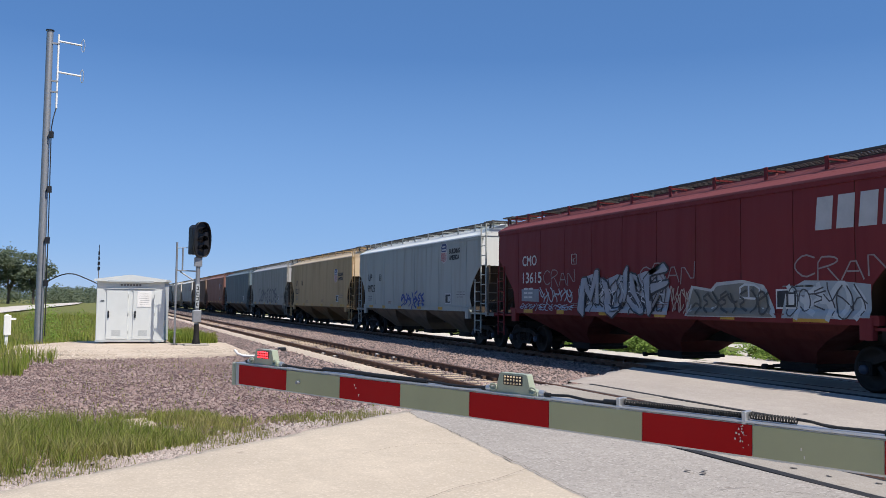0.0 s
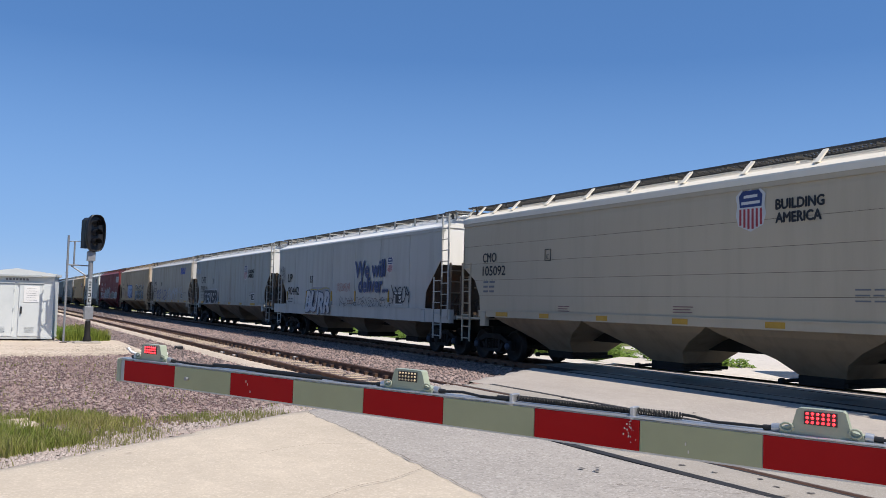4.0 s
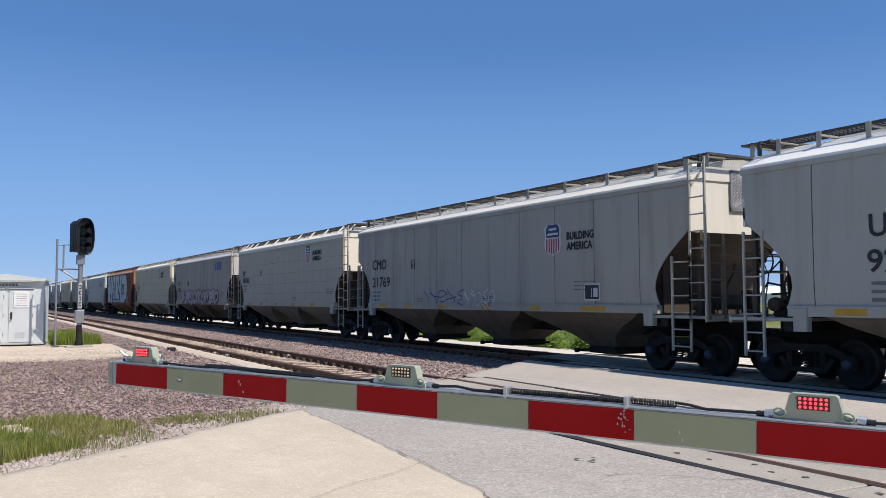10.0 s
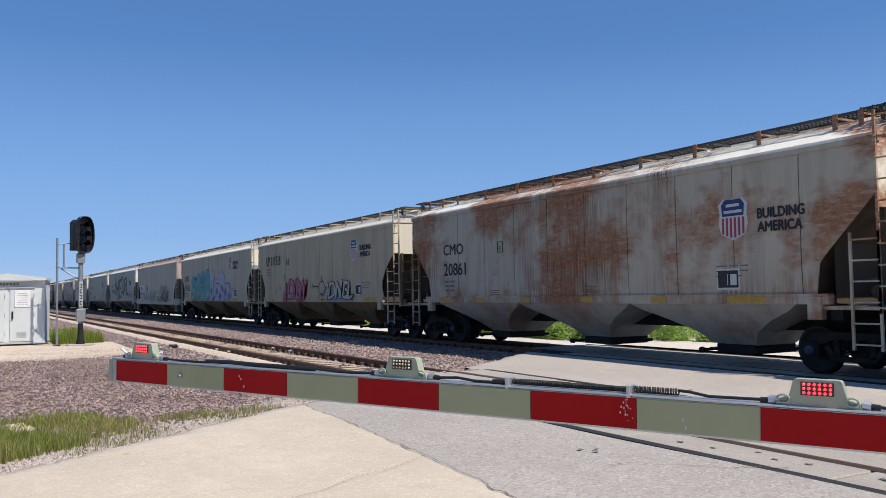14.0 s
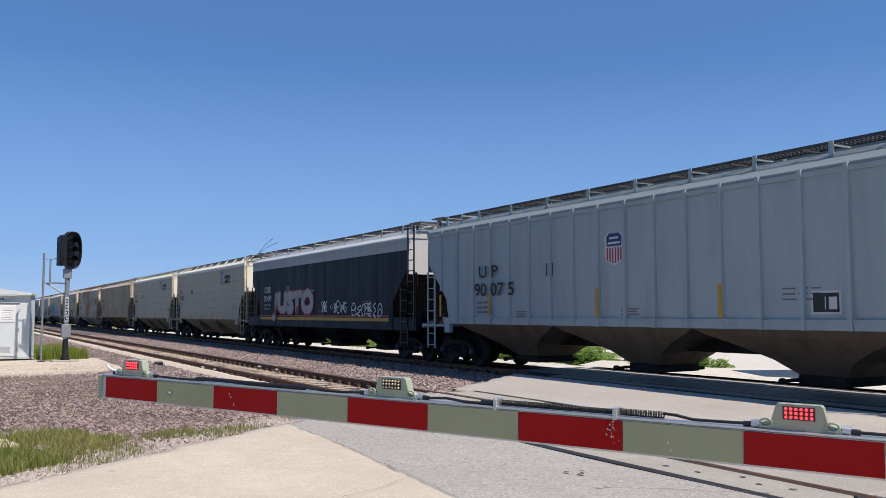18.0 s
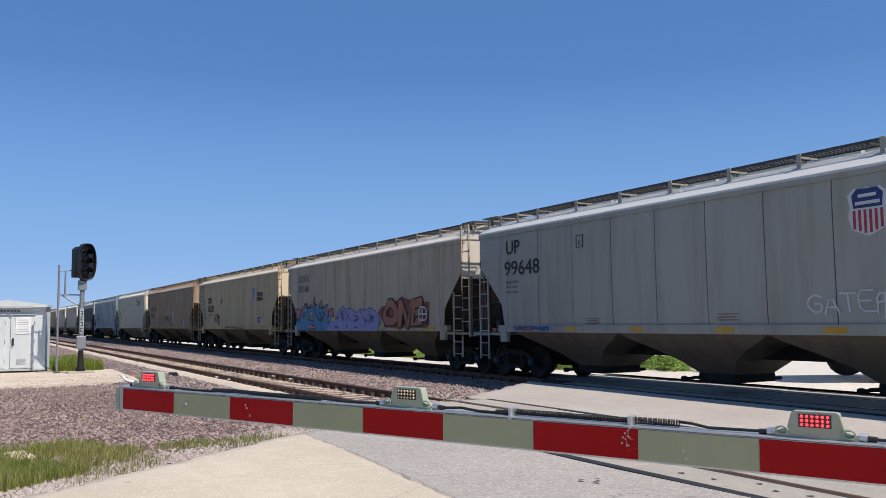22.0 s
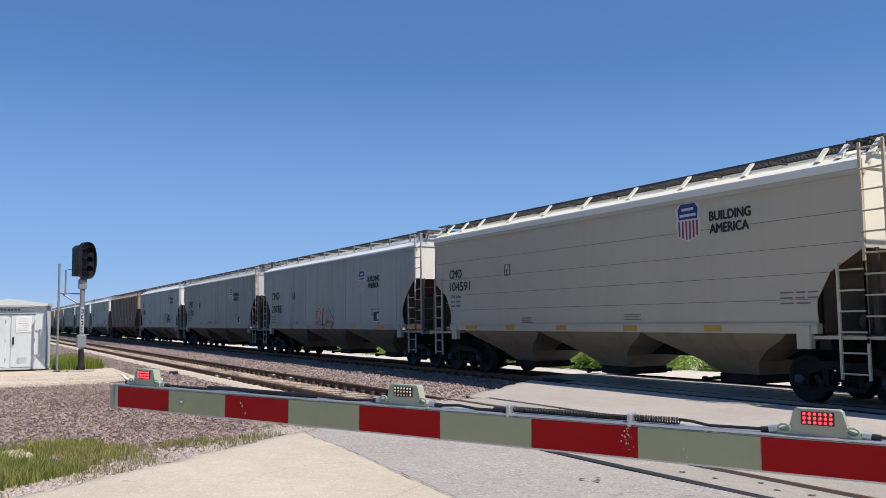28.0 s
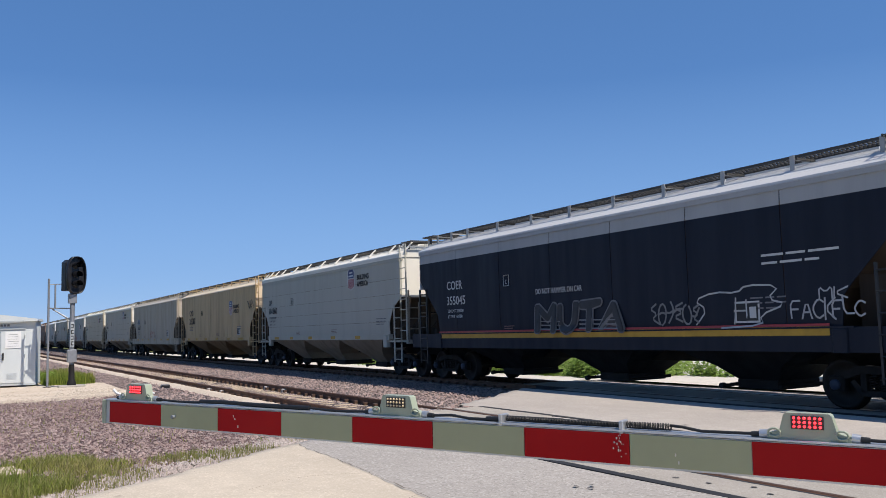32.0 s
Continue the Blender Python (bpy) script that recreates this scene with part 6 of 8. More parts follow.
def emblem(t, y, z, h):
    e = put("emblem", flat(emblem_outline(h), 0.004, y, z), M_INKWHITE, t, "shield emblem in navy, white and red")
    top = [(u * 0.93, v) for u, v in ((-h * 0.25, h * 0.97), (0, h * 0.965), (h * 0.25, h * 0.97), (h * 0.37, h * 0.85), (h * 0.34, h * 0.58), (-h * 0.34, h * 0.58), (-h * 0.37, h * 0.85))]
    put("field", flat(top, 0.007, y, z), M_NAVY, e)
    for k in range(6):
        u = h * (-0.30 + 0.12 * k)
        low = h * (0.05 + 0.45 * (abs(u) / h) ** 1.2)
        put("bar", flat([(u - h * 0.032, low), (u + h * 0.032, low), (u + h * 0.032, h * 0.54), (u - h * 0.032, h * 0.54)], 0.007, y, z), M_EMRED, e)
    for v, wd in ((0.83, 0.20), (0.68, 0.27)):
        put("word_bar", flat([(-h * wd, h * v - h * 0.038), (h * wd, h * v - h * 0.030), (h * wd, h * v + h * 0.038), (-h * wd, h * v + h * 0.030)], 0.009, y, z), M_INKWHITE, e)


def bars(rows, y, z, h, gap, proud=0.004):
    """Small unreadable stencil lines as plain bars: rows of widths."""
    m = Mesh()
    for k, ws in enumerate(rows):
        yy = y
        for w in ws:
            if w > 0:
                m.add([(-(1.60 + proud), yy, z - k * gap), (-(1.60 + proud), yy - w, z - k * gap), (-(1.60 + proud), yy - w, z - k * gap + h), (-(1.60 + proud), yy, z - k * gap + h)], [(0, 3, 2, 1)])
            yy -= abs(w) + 0.06
    return m


PAINTS = {}


def car_paint(color, rust, grime, seed, band=None):
    key = (color, rust, grime, seed, band)
    if key not in PAINTS:
        PAINTS[key] = paint("car_paint", color, rust, grime, seed * 7.3, band=band)
    return PAINTS[key]


GREY, LIGHT, BEIGE, TAN, SAND, CREAM = (0.40, 0.41, 0.42), (0.52, 0.53, 0.535), (0.50, 0.475, 0.42), (0.47, 0.37, 0.25), (0.50, 0.43, 0.32), (0.54, 0.51, 0.45)
RED, BLACKC, DARK = (0.158, 0.042, 0.048), (0.006, 0.010, 0.021), (0.16, 0.18, 0.20)
FRAME = plain("sooty_underframe", (0.015, 0.0125, 0.011), 0.85, 0.1, 0.6, 2.0)


def truck(t, y):
    b = put("truck", cached(("bolster",), lambda: Mesh().rbox(-0.95, 0.95, -0.17, 0.17, 0.45, 0.72, 0.03).tube((0, 0, 0.7), (0, 0, 1.05), 0.2, 12), 0.0), M_DARKSTEEL, t, "dark two-axle truck", Matrix.Translation((0, y, 0)))
    for s in (-1, 1):
        put("side_frame", cached(("side_frame", s), lambda: side_frame_mesh(s), 0.0), M_DARKSTEEL, b)
        if s < 0:
            for q in (-0.2, 0.0, 0.2):
                put("spring", cached(("spring", s), lambda: spring_mesh(s), 0.0), M_WHEEL, b, m=Matrix.Translation((0, q, 0)))
        for a in (-0.89, 0.89):
            mm = Matrix.Translation((0, a, 0.457))
            put("wheel", cached(("wheel", s), lambda: wheel_mesh(s), 0.0), M_WHEEL, b, m=mm)
            if s < 0:
                put("bearing_cap", cached(("cap",), lambda: Mesh().lathe([(0.0, -1.16), (0.06, -1.16), (0.075, -1.145), (0.095, -1.14), (0.095, -1.05)], "x", 14), 0.0), M_CAPBLUE, b, m=mm)
                put("axle", cached(("axle",), lambda: Mesh().tube((-1.0, 0, 0), (1.0, 0, 0), 0.08, 8), 0.0), M_WHEEL, b, m=mm)


def hopper_car(label, style, color, rust=0.1, grime=0.4, seed=1, mark="", number="", ink="dark", shield=True, tags=(), L=17.4, roof=None, low=0.28, under=None, em=None, cut=None, mk=None, marks=(), data=()):
    """One covered hopper. Styles: seam, course, rib, deep. Returns the thing and its body length."""
    cut = cut or {"seam": "round", "course": "step", "rib": "diagonal", "deep": "diagonal"}[style]
    base = 2.95 if cut == "round" else 2.85 if cut == "diagonal" else 2.68
    raw = color
    if color != BLACKC:
        mid = sum(color) / 3
        warm = 1.3 if color[0] > color[2] else 1.0
        color = tuple((mid + warm * (q - mid)) * k for q, k in zip(color, (0.94, 0.865, 0.745) if color[0] > 1.06 * color[2] else (0.905, 0.88, 0.785)))
    t = thing("hopper_car", label, "covered hopper", "cars of the grain train")
    band = (3.80, (0.40, 0.40, 0.39)) if raw == BLACKC else None
    if style == "course":
        grime *= 0.45
    mat = car_paint(color, rust, grime, seed, band)
    if color == BLACKC:
        mat.node_tree.nodes["Principled BSDF"].inputs["Specular IOR Level"].default_value = 0.3
    # roof and end paint: side colour paled and warmed to imitate direct sun
    sunlit_top = tuple(min(0.78, 0.30 + 0.95 * q) if min(color) > 0.3 else 1.3 * q for q in raw)
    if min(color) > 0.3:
        sunlit_top = tuple(q * k for q, k in zip(sunlit_top, (1.0, 0.955, 0.86) if raw[0] > 1.02 * raw[2] else (1.0, 0.985, 0.94)))
    top = car_paint(roof or sunlit_top, rust, grime * 0.35, seed)
    # hopper pans: side colour mixed with brown and darkened to stand in for underside shade
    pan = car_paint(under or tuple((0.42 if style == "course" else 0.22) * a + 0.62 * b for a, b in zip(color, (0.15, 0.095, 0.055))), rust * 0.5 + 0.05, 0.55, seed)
    # end bays: dirt brown, darkened further to imitate shade under the end overhang
    shaded_bay = car_paint(tuple(0.06 * a + 0.42 * b for a, b in zip(color, (0.13, 0.085, 0.055))), 0.25, 0.5, seed)
    inky = {"dark": M_INK, "white": M_INKWHITE}[ink]
    frame_mat = mat if color != BLACKC else M_BLACK
    put("tank", cached(("tank", L, cut), lambda: hull_mesh(L, cut)), shaded_bay, t, "tank behind the side sheets, dirt brown darkened for shade")
    if style in ("seam", "deep"):
        n = 11 if style == "seam" else 7
        for k in range(n):
            a, b = -L / 2 + L * k / n, -L / 2 + L * (k + 1) / n
            put("side_panel", cached(("side_panel", L, cut, n, k), lambda: side_piece(a + 0.011, b - 0.011, Z0, Z1, L, cut)), mat, t)
    elif style == "course":
        zs = (Z0, 1.83, 2.30, 2.80, 3.34, Z1)
        for k in range(5):
            put("side_panel", cached(("side_panel", L, cut, "c", k), lambda: side_piece(-L / 2, L / 2, zs[k] + 0.004, zs[k + 1] - 0.004, L, cut, rows=6)), mat, t)
    else:
        n = {17.4: 18, 17.8: 19}.get(L, 17)
        for k in range(n):
            a, b = -L / 2 + L * k / n, -L / 2 + L * (k + 1) / n
            put("side_panel", cached(("side_panel", L, cut, n, k), lambda: side_piece(a + 0.003, b - 0.003, Z0, Z1, L, cut, -1, -0.003)), mat, t)
        for k in range(1, n):
            y = -L / 2 + L * k / n
            z0 = max(1.20, 3.16 - (L / 2 - abs(y)) if L / 2 - abs(y) < 1.18 else 1.20)
            # ribs of dark cars take the paler top paint to imitate lit rib edges
            put("rib", cached(("rib", L, k), lambda: Mesh().add([(-1.56, y - 0.075, z0), (-1.668, y - 0.045, z0), (-1.668, y + 0.045, z0), (-1.56, y + 0.075, z0), (-1.56, y - 0.075, 4.13), (-1.64, y - 0.045, 4.13), (-1.64, y + 0.045, 4.13), (-1.56, y + 0.075, 4.13)],
                                         [(0, 4, 5, 1), (1, 5, 6, 2), (2, 6, 7, 3), (4, 7, 6, 5), (0, 1, 2, 3)])), top if max(raw) < 0.25 else mat, t)
    put("far_side", cached(("far_side", L, cut), lambda: side_piece(-L / 2, L / 2, Z0, Z1, L, cut, 1)), mat, t)
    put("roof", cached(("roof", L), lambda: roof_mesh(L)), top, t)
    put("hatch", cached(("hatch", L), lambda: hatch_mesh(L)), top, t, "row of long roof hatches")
    for s in (-1, 1):
        put("top_chord", cached(("top_chord", L, s), lambda: chord_mesh(L, s)), mat, t)
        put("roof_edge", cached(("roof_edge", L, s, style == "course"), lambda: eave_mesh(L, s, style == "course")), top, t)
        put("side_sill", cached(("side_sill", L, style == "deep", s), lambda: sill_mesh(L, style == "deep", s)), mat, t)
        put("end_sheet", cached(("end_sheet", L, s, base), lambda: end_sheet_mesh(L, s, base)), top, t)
        put("slope_sheet", cached(("slope_sheet", L, s, cut, base), lambda: slope_sheet_mesh(L, s, cut, base)), shaded_bay, t)
        put("running_board", cached(("running_board", L, s), lambda: board_mesh(L, s)), M_GRATE, t, "dark open-grid roof walkway")["kind"] = "stuff"
        put("cross_board", cached(("cross_board", L, s), lambda: cross_board_mesh(L, s)), M_GRATE, t)["kind"] = "stuff"
        put("bulkhead", cached(("bulkhead", L, s, base), lambda: bulkhead_mesh(L, s, cut, base)), shaded_bay, t, "upright web under the end slope")
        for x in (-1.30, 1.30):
            put("end_post", cached(("end_post", L, s, x, base), lambda: end_post_mesh(L, s, x, base)), shaded_bay, t)
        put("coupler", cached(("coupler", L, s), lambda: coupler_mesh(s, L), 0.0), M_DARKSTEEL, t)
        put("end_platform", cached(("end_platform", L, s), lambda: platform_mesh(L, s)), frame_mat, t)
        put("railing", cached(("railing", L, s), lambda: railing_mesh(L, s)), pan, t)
        put("brake_gear", cached(("brake_gear", L, s), lambda: pipes_mesh(L, s)), shaded_bay, t)
        truck(t, s * (L / 2 - 0.95))
    put("end_grille", cached(("end_grille", L), lambda: mesh_plate(L, -1)), M_STEEL, t, "perforated end plate")
    posts = [L / 2 + 0.08, L / 2 - 0.55, L / 2 - 1.45] + [L / 2 - 2.45 - 1.71 * k for k in range(9) if L - 2.45 - 1.71 * k > 0.9] + [-L / 2 + 0.55, -L / 2 - 0.08]
    for y in posts:
        put("board_bracket", cached(("board_bracket", style == "course"), lambda: bracket_mesh(-1, style == "course")), top if style == "course" else mat, t, m=Matrix.Translation((0, y, 0)))
    # ladders: tall one at the trailing corner, short one at the leading corner
    e = L / 2
    put("side_ladder", cached(("side_ladder", L, 1), lambda: ladder_mesh(-1.62, (-e + 0.02, -e - 0.42), 1.05, 4.50)), frame_mat, t)
    put("side_ladder", cached(("side_ladder", L, 2), lambda: ladder_mesh(-1.62, (-e + 0.55, -e + 0.02), 0.42, 2.45)), frame_mat, t)
    put("side_ladder", cached(("side_ladder", L, 3), lambda: ladder_mesh(-1.60, (e - 0.47, e - 0.02), 0.42, 2.85)), frame_mat, t)
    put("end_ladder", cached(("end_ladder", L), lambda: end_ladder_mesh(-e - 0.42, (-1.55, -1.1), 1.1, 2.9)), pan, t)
    put("brake_wheel", cached(("brake_wheel",), brake_wheel_mesh), M_DARKSTEEL, t, m=Matrix.Translation((0.1, -e - 0.45, 2.35)))
    # underframe
    put("centre_sill", cached(("centre_sill", L), lambda: Mesh().box(-0.2, 0.2, -L / 2 - 0.3, L / 2 + 0.3, 0.64, 1.12)), FRAME, t)
    w = (L - 3.5) / 6
    for k in (-1, 0, 1):
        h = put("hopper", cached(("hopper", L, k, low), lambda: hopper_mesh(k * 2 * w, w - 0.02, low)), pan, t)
        put("outlet_gate", cached(("outlet_gate", L, k, low), lambda: gate_mesh(k * 2 * w, low)), FRAME, h)
    for s in (-1, 1):
        put("jacking_pad", cached(("jacking_pad", L, s), lambda: Mesh().rbox(-1.66, -1.5, s * (e - 1.3) - 0.15, s * (e - 1.3) + 0.15, 0.93, 1.36, 0.02)), mat, t)
        put("bolster_web", cached(("bolster_web", L, s), lambda: Mesh().box(-1.5, 1.5, s * (e - 0.95) - 0.12, s * (e - 0.95) + 0.12, 0.92, 1.18)), FRAME, t)
    # reflective strips and stencils
    if color != BLACKC and style != "rib":
        if seed == 5:
            for u in (1.4, 4.2, 7.4, 10.0, 13.2):
                put("reflector", cached(("upright_reflector", e, u), lambda: Mesh().box(-1.632, -1.612, e - u - 0.09, e - u, 1.58, 2.0)), M_YELLOW, t, "upright yellow reflective strip")
        strips = () if seed == 5 else ((e - 2.0, 0.62), (e - 4.2, 0.42), (e - 6.6, 0.42), (e - 9.2, 0.46), (e - 11.7, 0.46), (e - 13.9, 0.92))
        for k, (y, wd) in enumerate(strips):
            if y - wd > -e + 1.35:
                put("reflector", cached(("reflector", y, wd), lambda: Mesh().box(-1.632, -1.62, y - wd, y, 1.235, 1.355)), M_YELLOW, t, "yellow reflective strip")
    elif style == "rib":
        for k in (2, 6, 10, 15, n - 1):
            y = -L / 2 + L * k / n
            put("reflector", cached(("rib_reflector", L, k), lambda: Mesh().box(-1.678, -1.664, y - 0.05, y + 0.05, 1.42, 2.1)), M_YELLOW, t, "yellow reflective strip")
    else:
        put("stripe", cached(("yellow_stripe", L), lambda: Mesh().box(-1.634, -1.62, -e + 1.5, e - 1.3, 1.235, 1.40)), M_YELLOW, t, "long yellow reflective stripe")
        put("stripe", cached(("red_stripe", L), lambda: Mesh().box(-1.630, -1.612, -e + 1.5, e - 1.3, 1.402, 1.45)), M_EMRED, t, "thin red stripe")
    for k, (text, u, z, w, h) in enumerate(marks):
        stencil(t, e, text, u, z, w, h, inky, 0.014 if style != "rib" else 0.06)
        if k == len(marks) - 1:
            for r, line in enumerate(data):
                stencil(t, e, line, u + 0.05, z - 0.24 - 0.17 * r, 0.072 * len(line), 0.095, inky if ink == "white" else M_INKGREY, 0.012)
            if not data:
                put("data_lines", bars([[0.28, 0.3], [0.25, 0.3], [0.27, 0.26]], e - u - 0.05, z - 0.22, 0.06, 0.14, 0.01), inky if ink == "white" else M_INKGREY, t, "rows of tiny stencil bars")["kind"] = "stuff"
    if marks:
        q, zz = e - marks[0][1] - 3.2, marks[0][2] - 0.05
        put("car_mark", Mesh().path([(-1.612, q, zz), (-1.612, q - 0.26, zz), (-1.612, q - 0.26, zz + 0.3), (-1.612, q, zz + 0.3), (-1.612, q, zz)], 0.010, 4).path([(-1.612, q - 0.17, zz + 0.06), (-1.612, q - 0.09, zz + 0.06), (-1.612, q - 0.09, zz + 0.16), (-1.612, q - 0.17, zz + 0.16)], 0.008, 4), inky, t, "small framed plate symbol")
    if mark and not marks:
        size, dy, zz = (0.40, 1.33, 2.95) if style == "course" else (0.52, 1.6, 2.74) if cut != "diagonal" else (0.54, 1.6, 2.95)
        if style == "deep":
            size = 0.46
        if isinstance(mk, tuple):
            mk, zz = mk
        dy = mk - 0.1 if mk else dy
        for text, z, d in ((mark, zz, 0.15 if cut == "diagonal" else 0.1), (number, zz - (0.40 if style == "course" else 0.58), 0.0)):
            if text:
                me, mm = lettering(text, size, e - dy - d, z, 0.012 if style != "rib" else 0.06)
                put("stencil", me, inky, t, m=mm)["kind"] = "stuff"
        put("data_lines", cached(("data_lines", e), lambda: bars([[0.28, 0.3], [0.25, 0.3], [0.27, 0.26]], e - 1.75, 1.80, 0.04, 0.10, 0.01)), inky if ink == "white" else M_INKGREY, t, "rows of tiny stencil bars")["kind"] = "stuff"
        q = e - dy - 2.0
        put("car_mark", Mesh().path([(-1.612, q, zz), (-1.612, q - 0.26, zz), (-1.612, q - 0.26, zz + 0.3), (-1.612, q, zz + 0.3), (-1.612, q, zz)], 0.010, 4).tube((-1.612, q - 0.13, zz + 0.08), (-1.612, q - 0.13, zz + 0.2), 0.008, 4), inky, t, "small framed plate symbol")
    if style != "course":
        put("data_panel", cached(("data_panel", e), lambda: bars([[0.52], ], -e + 3.55, 1.65, 0.34, 0.1, 0.010), 0.0), M_INK, t, "black stencil panel")
        put("panel_frame", cached(("panel_frame", e), lambda: bars([[0.60], ], -e + 3.59, 1.61, 0.42, 0.1, 0.005), 0.0), M_INKWHITE, t, "white border")
        put("data_panel_window", cached(("data_window", e), lambda: bars([[-0.18, 0.02, 0.16]], -e + 3.55, 1.70, 0.22, 0.10, 0.014), 0.0), M_INKWHITE, t)
    put("small_print", cached(("small_print", e), lambda: bars([[0.5], [0.42], [0.5]], e - 5.0, 1.55, 0.022, 0.06, 0.006)), M_INKRED, t, "faded red warning lines")
    put("small_print", cached(("small_print2", e), lambda: bars([[0.6], [0.52], [0.58]], e - 9.2, 1.6, 0.022, 0.06, 0.006)), M_INKRED, t, "faded red warning lines")
    put("small_print", cached(("small_print3", e), lambda: bars([[0.3, 0.2, 0.2], [0.28, 0.2, 0.22], [0.3, 0.3]], e - 13.6, 1.95, 0.03, 0.10, 0.006)), M_INKGREY, t, "rows of tiny stencil bars")
    if shield:
        start, z = em or ((11.0, 3.27) if style == "course" else (12.4, 3.05) if cut == "diagonal" else (12.4, 2.80))
        emblem(t, e - start - 0.33, z - 0.03, 0.85)
        for text, zz, wd in (("BUILDING", z + 0.36, 1.06), ("AMERICA", z + 0.10, 1.0)):
            put("slogan", fitted(text, start + 0.94, zz, wd, 0.19, 0.012, 0.011, 4, e=e), inky, t)["kind"] = "stuff"
    for item in tags:
        spray(t, e, seed, *item)
    return t, L


SPRAYS = {}


def spray_mat(c):
    if c not in SPRAYS:
        SPRAYS[c] = plain("spray_paint", c, 0.6, 0.0, 0.25, 3.0)
    return SPRAYS[c]


LAYER = [0]


def spray(t, e, seed, word, start, z, w, h, thick, line, fill=None):
    """Sprayed lettering: outline strokes with a lighter core."""
    lines = sprayed(word, e - start, z, w, h, thick, seed + 17 * LAYER[0])
    proud = 0.011 + 0.003 * (LAYER[0] % 6)
    LAYER[0] += 1
    g = put("sprayed_lettering", ribbons(lines, thick, proud), spray_mat(line), t, "sprayed graffiti lettering")
    g["kind"] = "stuff"
    if fill is not None:
        put("sprayed_fill", ribbons(lines, thick * 0.62, proud + 0.006), spray_mat(fill), g)["kind"] = "stuff"


WHT, BLK, BLU, LBL, PNK, CYA, PUR, ORG, GRN, DGR = (0.62, 0.62, 0.60), (0.02, 0.02, 0.025), (0.03, 0.06, 0.25), (0.30, 0.42, 0.62), (0.42, 0.10, 0.16), (0.06, 0.30, 0.34), (0.22, 0.18, 0.42), (0.40, 0.10, 0.03), (0.30, 0.36, 0.14), (0.10, 0.10, 0.11)
SLV, DRED = (0.40, 0.41, 0.42), (0.22, 0.04, 0.03)
T_GREY = "weathered grey covered hopper car with welded seams"
T_COURSE = "pale smooth-sided covered hopper car with horizontal seams"
T_TAN = "dusty tan covered hopper car with welded seams"


def blocks(t, e, start, z, w, h, n, color):
    """A word mark as plain slanted blocks."""
    m = Mesh()
    step = w / n
    for k in range(n):
        a = start + k * step
        p = [(a, z), (a + step * 0.78, z), (a + step * 0.88, z + h), (a + step * 0.12, z + h)]
        m.add([(-(half_width(v - LIFT) + 0.008), e - u, v) for u, v in p], [(0, 3, 2, 1)])
    put("word_mark", m, spray_mat(color), t, "word mark as plain blocks")


def patch(t, e, pts, proud, color, name="sprayed_field"):
    """A sprayed field of colour: an outline of (distance from the leading end, height)."""
    m = Mesh()
    u0, u1 = min(q[0] for q in pts), max(q[0] for q in pts)
    n, rows = max(2, int((u1 - u0) / 0.1)), 12
    p = []
    for k in range(n + 1):
        u = min(max(u0 + (u1 - u0) * k / n, u0 + 1e-4), u1 - 1e-4)
        cross = []
        for a, b in zip(pts, pts[1:] + pts[:1]):
            if (a[0] - u) * (b[0] - u) <= 0 and a[0] != b[0]:
                cross.append(a[1] + (b[1] - a[1]) * (u - a[0]) / (b[0] - a[0]))
        lo, hi = min(cross), max(cross)
        for r in range(rows + 1):
            v = lo + (hi - lo) * r / rows
            p.append((-(skin(v) + proud), e - u, v))
    w = rows + 1
    m.add(p, [(k * w + r, (k + 1) * w + r, (k + 1) * w + r + 1, k * w + r + 1) for k in range(n) for r in range(rows)])
    return put(name, m, spray_mat(color), t, "sprayed field of colour")


def strokes(t, e, lines, thick, color, proud=0.014):
    m = ribbons([[(e - u, v) for u, v in line] for line in lines], thick, proud)
    g = put("sprayed_lettering", m, spray_mat(color), t, "sprayed graffiti lettering")
    g["kind"] = "stuff"
    return g


def words(t, e, text, start, z, size, mat, bold=0.0):
    me, mm = lettering(text, size, e - start, z, 0.036, bold)
    put("lettering", me, mat, t, m=mm)["kind"] = "stuff"


